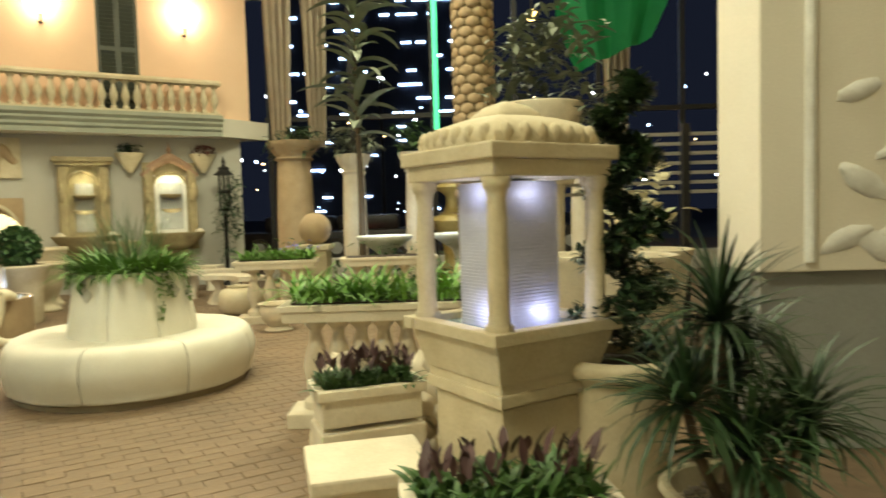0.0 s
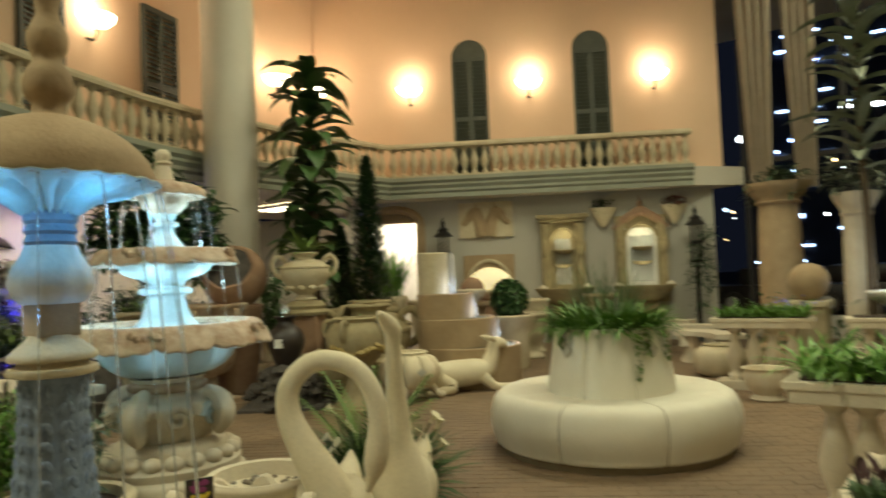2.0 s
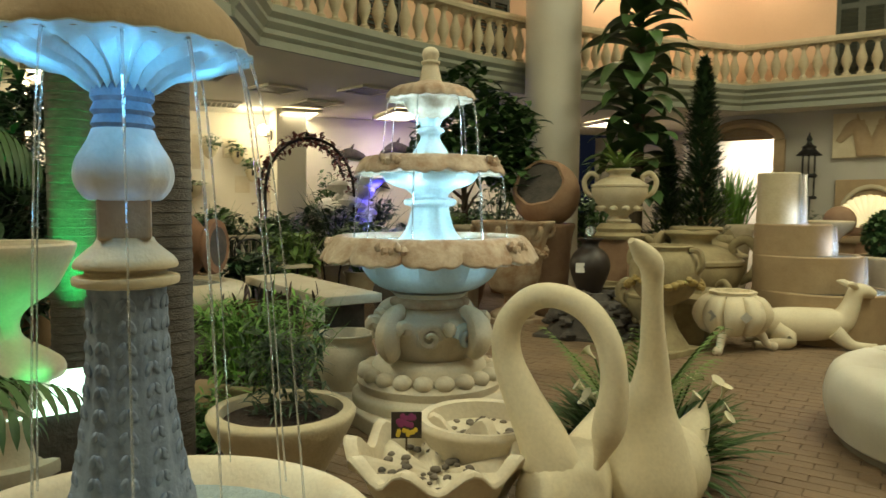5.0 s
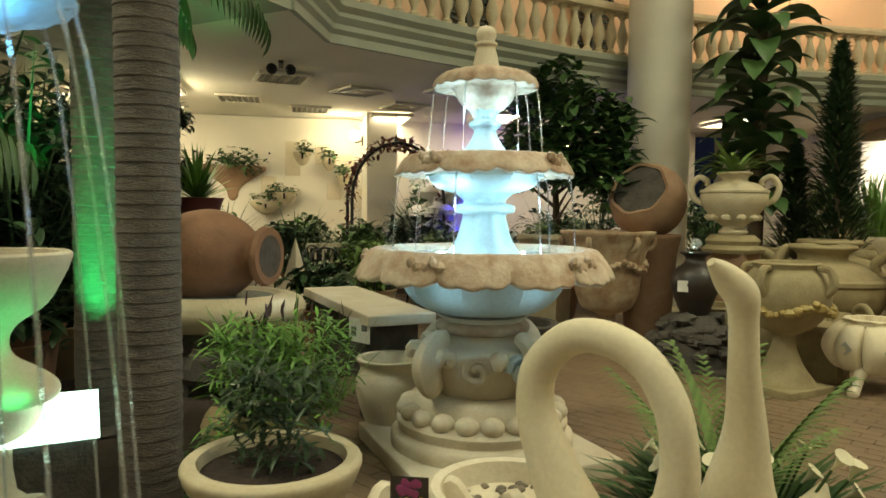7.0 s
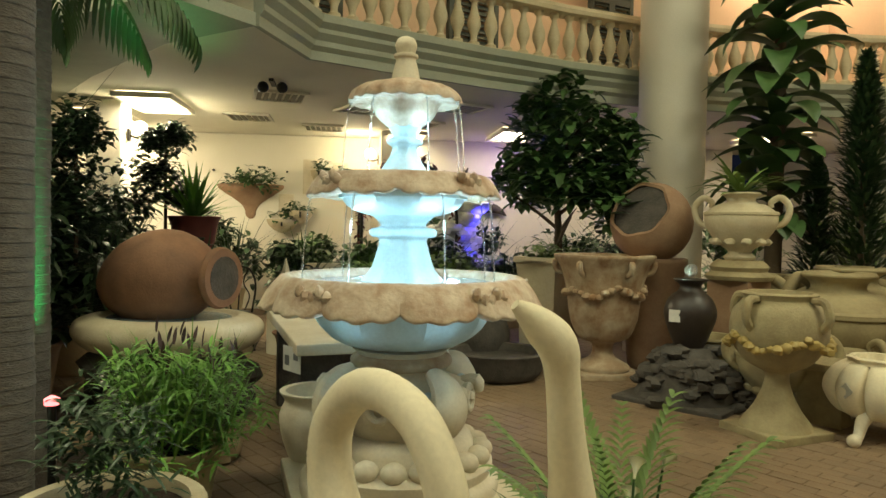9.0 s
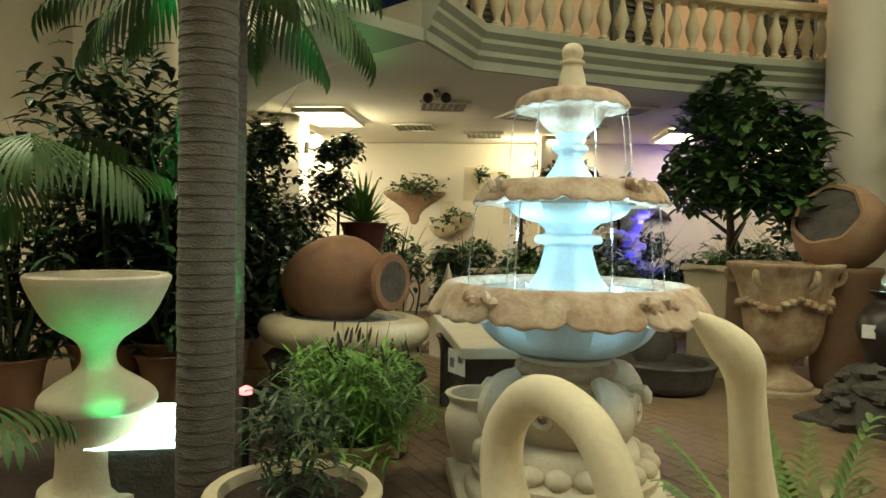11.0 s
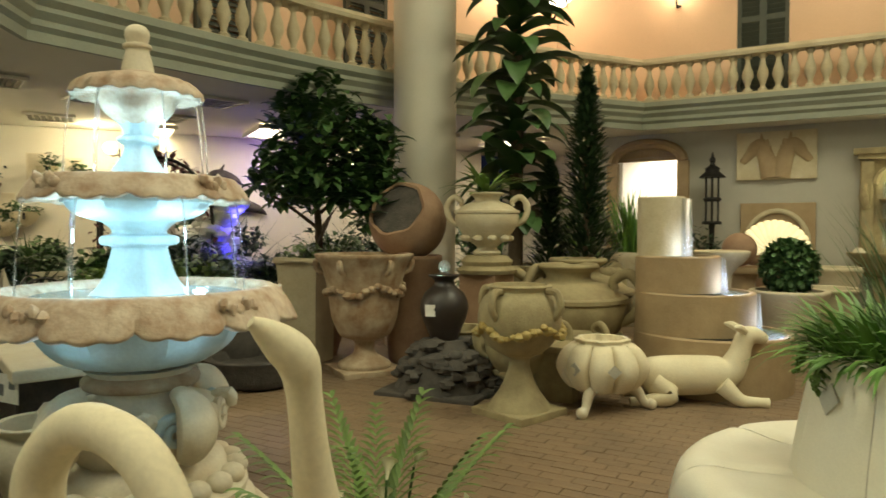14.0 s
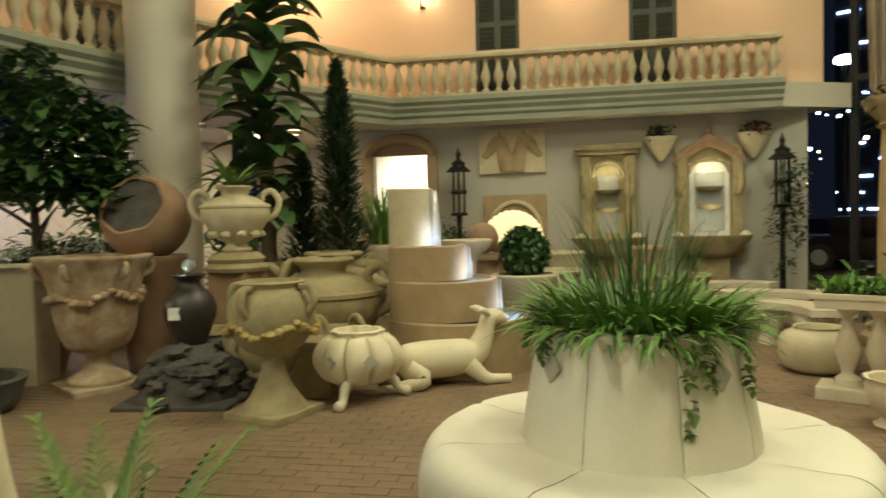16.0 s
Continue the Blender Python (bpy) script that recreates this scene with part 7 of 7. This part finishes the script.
def garden_chair(place, rz):
    t = thing("garden_chair", place, "dark wrought-iron garden chair with a scrolled back", "chair", "garden chairs", rz)
    part("seat", lathe(smooth_profile([(0.05, 0.44), (0.2, 0.44), (0.215, 0.45), (0.2, 0.46), (0.01, 0.455)], 2), 24), IRON, t)
    for sx in (-1, 1):
        for sy in (-1, 1):
            part("leg", tube([(sx * 0.14, sy * 0.14, 0.44, 0.012), (sx * 0.17, sy * 0.17, 0.2, 0.01), (sx * 0.2, sy * 0.2, 0.0, 0.012)], 6, 3), IRON, t)
    part("back_hoop", tube([(-0.18, 0.16, 0.44, 0.012), (-0.2, 0.2, 0.75, 0.012), (-0.1, 0.22, 0.92, 0.012), (0.1, 0.22, 0.92, 0.012), (0.2, 0.2, 0.75, 0.012), (0.18, 0.16, 0.44, 0.012)], 6, 5), IRON, t)
    for x in (-0.08, 0.0, 0.08):
        part("back_scroll", tube([(x, 0.18, 0.45, 0.008), (x * 1.6, 0.2, 0.62, 0.008), (x * 0.6, 0.21, 0.76, 0.008), (x * 1.2, 0.22, 0.91, 0.008)], 6, 4), IRON, t)


for x, y, a in ((-8.25, 1.75, 70), (-8.0, 2.75, 110), (-9.0, 3.3, 40), (-8.9, 2.35, -30)):
    garden_chair((x, y, 0), a)
t = thing("slatted_bench", (-9.3, 3.05, 0), "white slatted garden bench among the plants", "bench", rz=100)
for k in range(11):
    part("back_slat", box((-0.5 + 0.1 * k, 0.2, 0.68, 0.045, 0.02, 0.42), bevel=0.004), PALE, t, "", False)
for y in (-0.16, -0.04, 0.08):
    part("seat_slat", box((0, y, 0.44, 1.1, 0.09, 0.03), bevel=0.004), PALE, t, "", False)
part("top_rail", box((0, 0.2, 0.91, 1.16, 0.04, 0.06), bevel=0.006), PALE, t, "", False)
for x in (-0.52, 0.52):
    for y in (-0.18, 0.2):
        part("leg", box((x, y, 0.215, 0.05, 0.05, 0.43)), PALE, t, "", False)
for y, z, r in ((2.5, 2.28, 0.15), (2.95, 2.2, 0.13), (3.2, 1.9, 0.12), (2.2, 1.6, 0.2), (1.9, 1.45, 0.26)):
    t = thing("hanging_wall_pot", (-12.36, y, z), "small pale pot with greenery hung on the showroom wall", "pot", "wall pots", -90)
    part("bowl", lathe(smooth_profile([(0.02, -0.16), (r * 0.5, -0.12), (r * 0.9, -0.02), (r, 0.06), (r * 0.92, 0.06), (0.01, 0.03)], 2), 20, squash=0.6), CREAM, t)
    part("bracket", box((0, 0.1, 0.0, 0.03, 0.1, 0.1)), IRON, t, "", False)
    part("greenery", blades("greenery", crown(90, (0, 0, 0.12), (r * 1.2, r * 0.7, 0.14), 0.1, 0.05), LEAF), LEAF, t, "small tuft of green leaves")

# blue-lit rock fountain
t = thing("rock_fountain", (-11.3, 4.75, 0), "stacked rock fountain flooded with deep blue light", "fountain")
for k in range(34):
    z = 1.7 * k / 34
    part("rock", ball(bmesh.new(), (rnd(-0.4, 0.4), rnd(-0.55, 0.55) * (1.1 - z * 0.35), z + 0.1), rnd(0.14, 0.24), 10, (1, 1.2, 0.7), 0.5), WHITE, t)
part("core", lathe([(0.4, 0), (0.25, 1.5)], 16), WHITE, t)
lamp("blue_light", "POINT", (-10.6, 4.6, 0.85), 42, (0.04, 0.03, 1.0), 0.05)
lamp("blue_light", "POINT", (-10.75, 5.0, 1.6), 13, (0.05, 0.04, 1.0), 0.05)
lamp("violet_light", "POINT", (-11.9, 5.6, 2.45), 13, (0.30, 0.16, 1.0), 0.08)

# opal globes high on the showroom pillars
for x, y, rz, p in ((-9.75, 0.23, 180, 75), (-11.9, 3.48, 0, 34), (-12.48, 7.2, 90, 10), (-12.48, -0.6, 90, 50)):
    t = thing("pillar_light", (x, y, 2.52), "lit opal globe lamp high on a white showroom pillar", "wall lamp", "pillar lights", rz)
    part("backplate", box((0, -0.012, 0, 0.1, 0.02, 0.16), bevel=0.004), IRON, t, "", False)
    part("arm", tube([(0, -0.02, 0, 0.012), (0, -0.1, -0.03, 0.012), (0, -0.14, 0.0, 0.012)], 8, 3), IRON, t)
    part("globe", ball(bmesh.new(), (0, -0.14, 0.09), 0.09, 16), OPAL, t, "glowing opal globe")
    q = Matrix.Rotation(radians(rz), 3, "Z") @ Vector((0, -0.36, 0.12))
    lamp("pillar_lamp", "POINT", (x + q.x, y + q.y, 2.52 + q.z), p, (1.0, 0.88, 0.55), 0.09)
pot("green_pot", (-7.55, 4.35, 0), [(0.2, 0), (0.3, 0.08), (0.36, 0.3), (0.3, 0.5), (0.2, 0.56), (0.24, 0.6)], ROCK, "squat dark mossy pot", "pot")
pot("low_dark_basin", (-6.9, 4.45, 0), [(0.3, 0), (0.4, 0.05), (0.45, 0.2), (0.48, 0.26), (0.45, 0.27)], ROCK, "low dark stone basin on the floor", "basin")

# ---- brick paving, near stretch as single bricks ----
BR = emit_mesh("brick", box((0, 0, 0, 0.196, 0.094, 0.05), bevel=0.004), BRICK, False)
floor = bpy.data.objects["floor"]
near, far = [], []
rc = math.cos(radians(33)), math.sin(radians(33))
for j in range(-75, 165):
    for i in range(-45, 80):
        u, v = (i + 0.5 * (j % 2)) * 0.2, j * 0.098
        x, y = -7.0 + u * rc[0] - v * rc[1], 3.0 + u * rc[1] + v * rc[0]
        if not (-11.5 < x < 2.4 and -0.8 < y < 13.0):
            continue
        (near if 4.25 < y < 5.2 and -3.6 < x < -2.3 or 5.0 < y < 5.9 and -4.6 < x < -3.1 or 3.6 < y < 4.7 and -1.6 < x < -0.5 else far).append((x, y))
for x, y in near[:300]:
    o = part("brick", BR, BRICK, floor)
    o.matrix_basis = pose(x, y, -0.019 + rnd(-0.002, 0.002), rnd(-0.6, 0.6), rnd(-0.6, 0.6), 33 + rnd(-0.8, 0.8))
verts, faces = [], []
for x, y in far + near[300:]:
    m, b = pose(x, y, 0.006 + rnd(-0.002, 0.002), 0, 0, 33 + rnd(-0.8, 0.8)), len(verts)
    for sx, sy, z in ((-1, -1, 0), (1, -1, 0), (1, 1, 0), (-1, 1, 0), (-0.96, -0.92, 1), (0.96, -0.92, 1), (0.96, 0.92, 1), (-0.96, 0.92, 1)):
        verts.append(tuple(m @ Vector((sx * 0.098, sy * 0.047, z * 0.004 - 0.004))))
    faces += [(b + 4, b + 5, b + 6, b + 7), (b, b + 1, b + 5, b + 4), (b + 1, b + 2, b + 6, b + 5), (b + 2, b + 3, b + 7, b + 6), (b + 3, b, b + 4, b + 7)]
me = bpy.data.meshes.new("paving")
me.from_pydata(verts, [], faces)
me.materials.append(BRICK)
tagged(part("paving", me, BRICK, floor), kind="stuff")
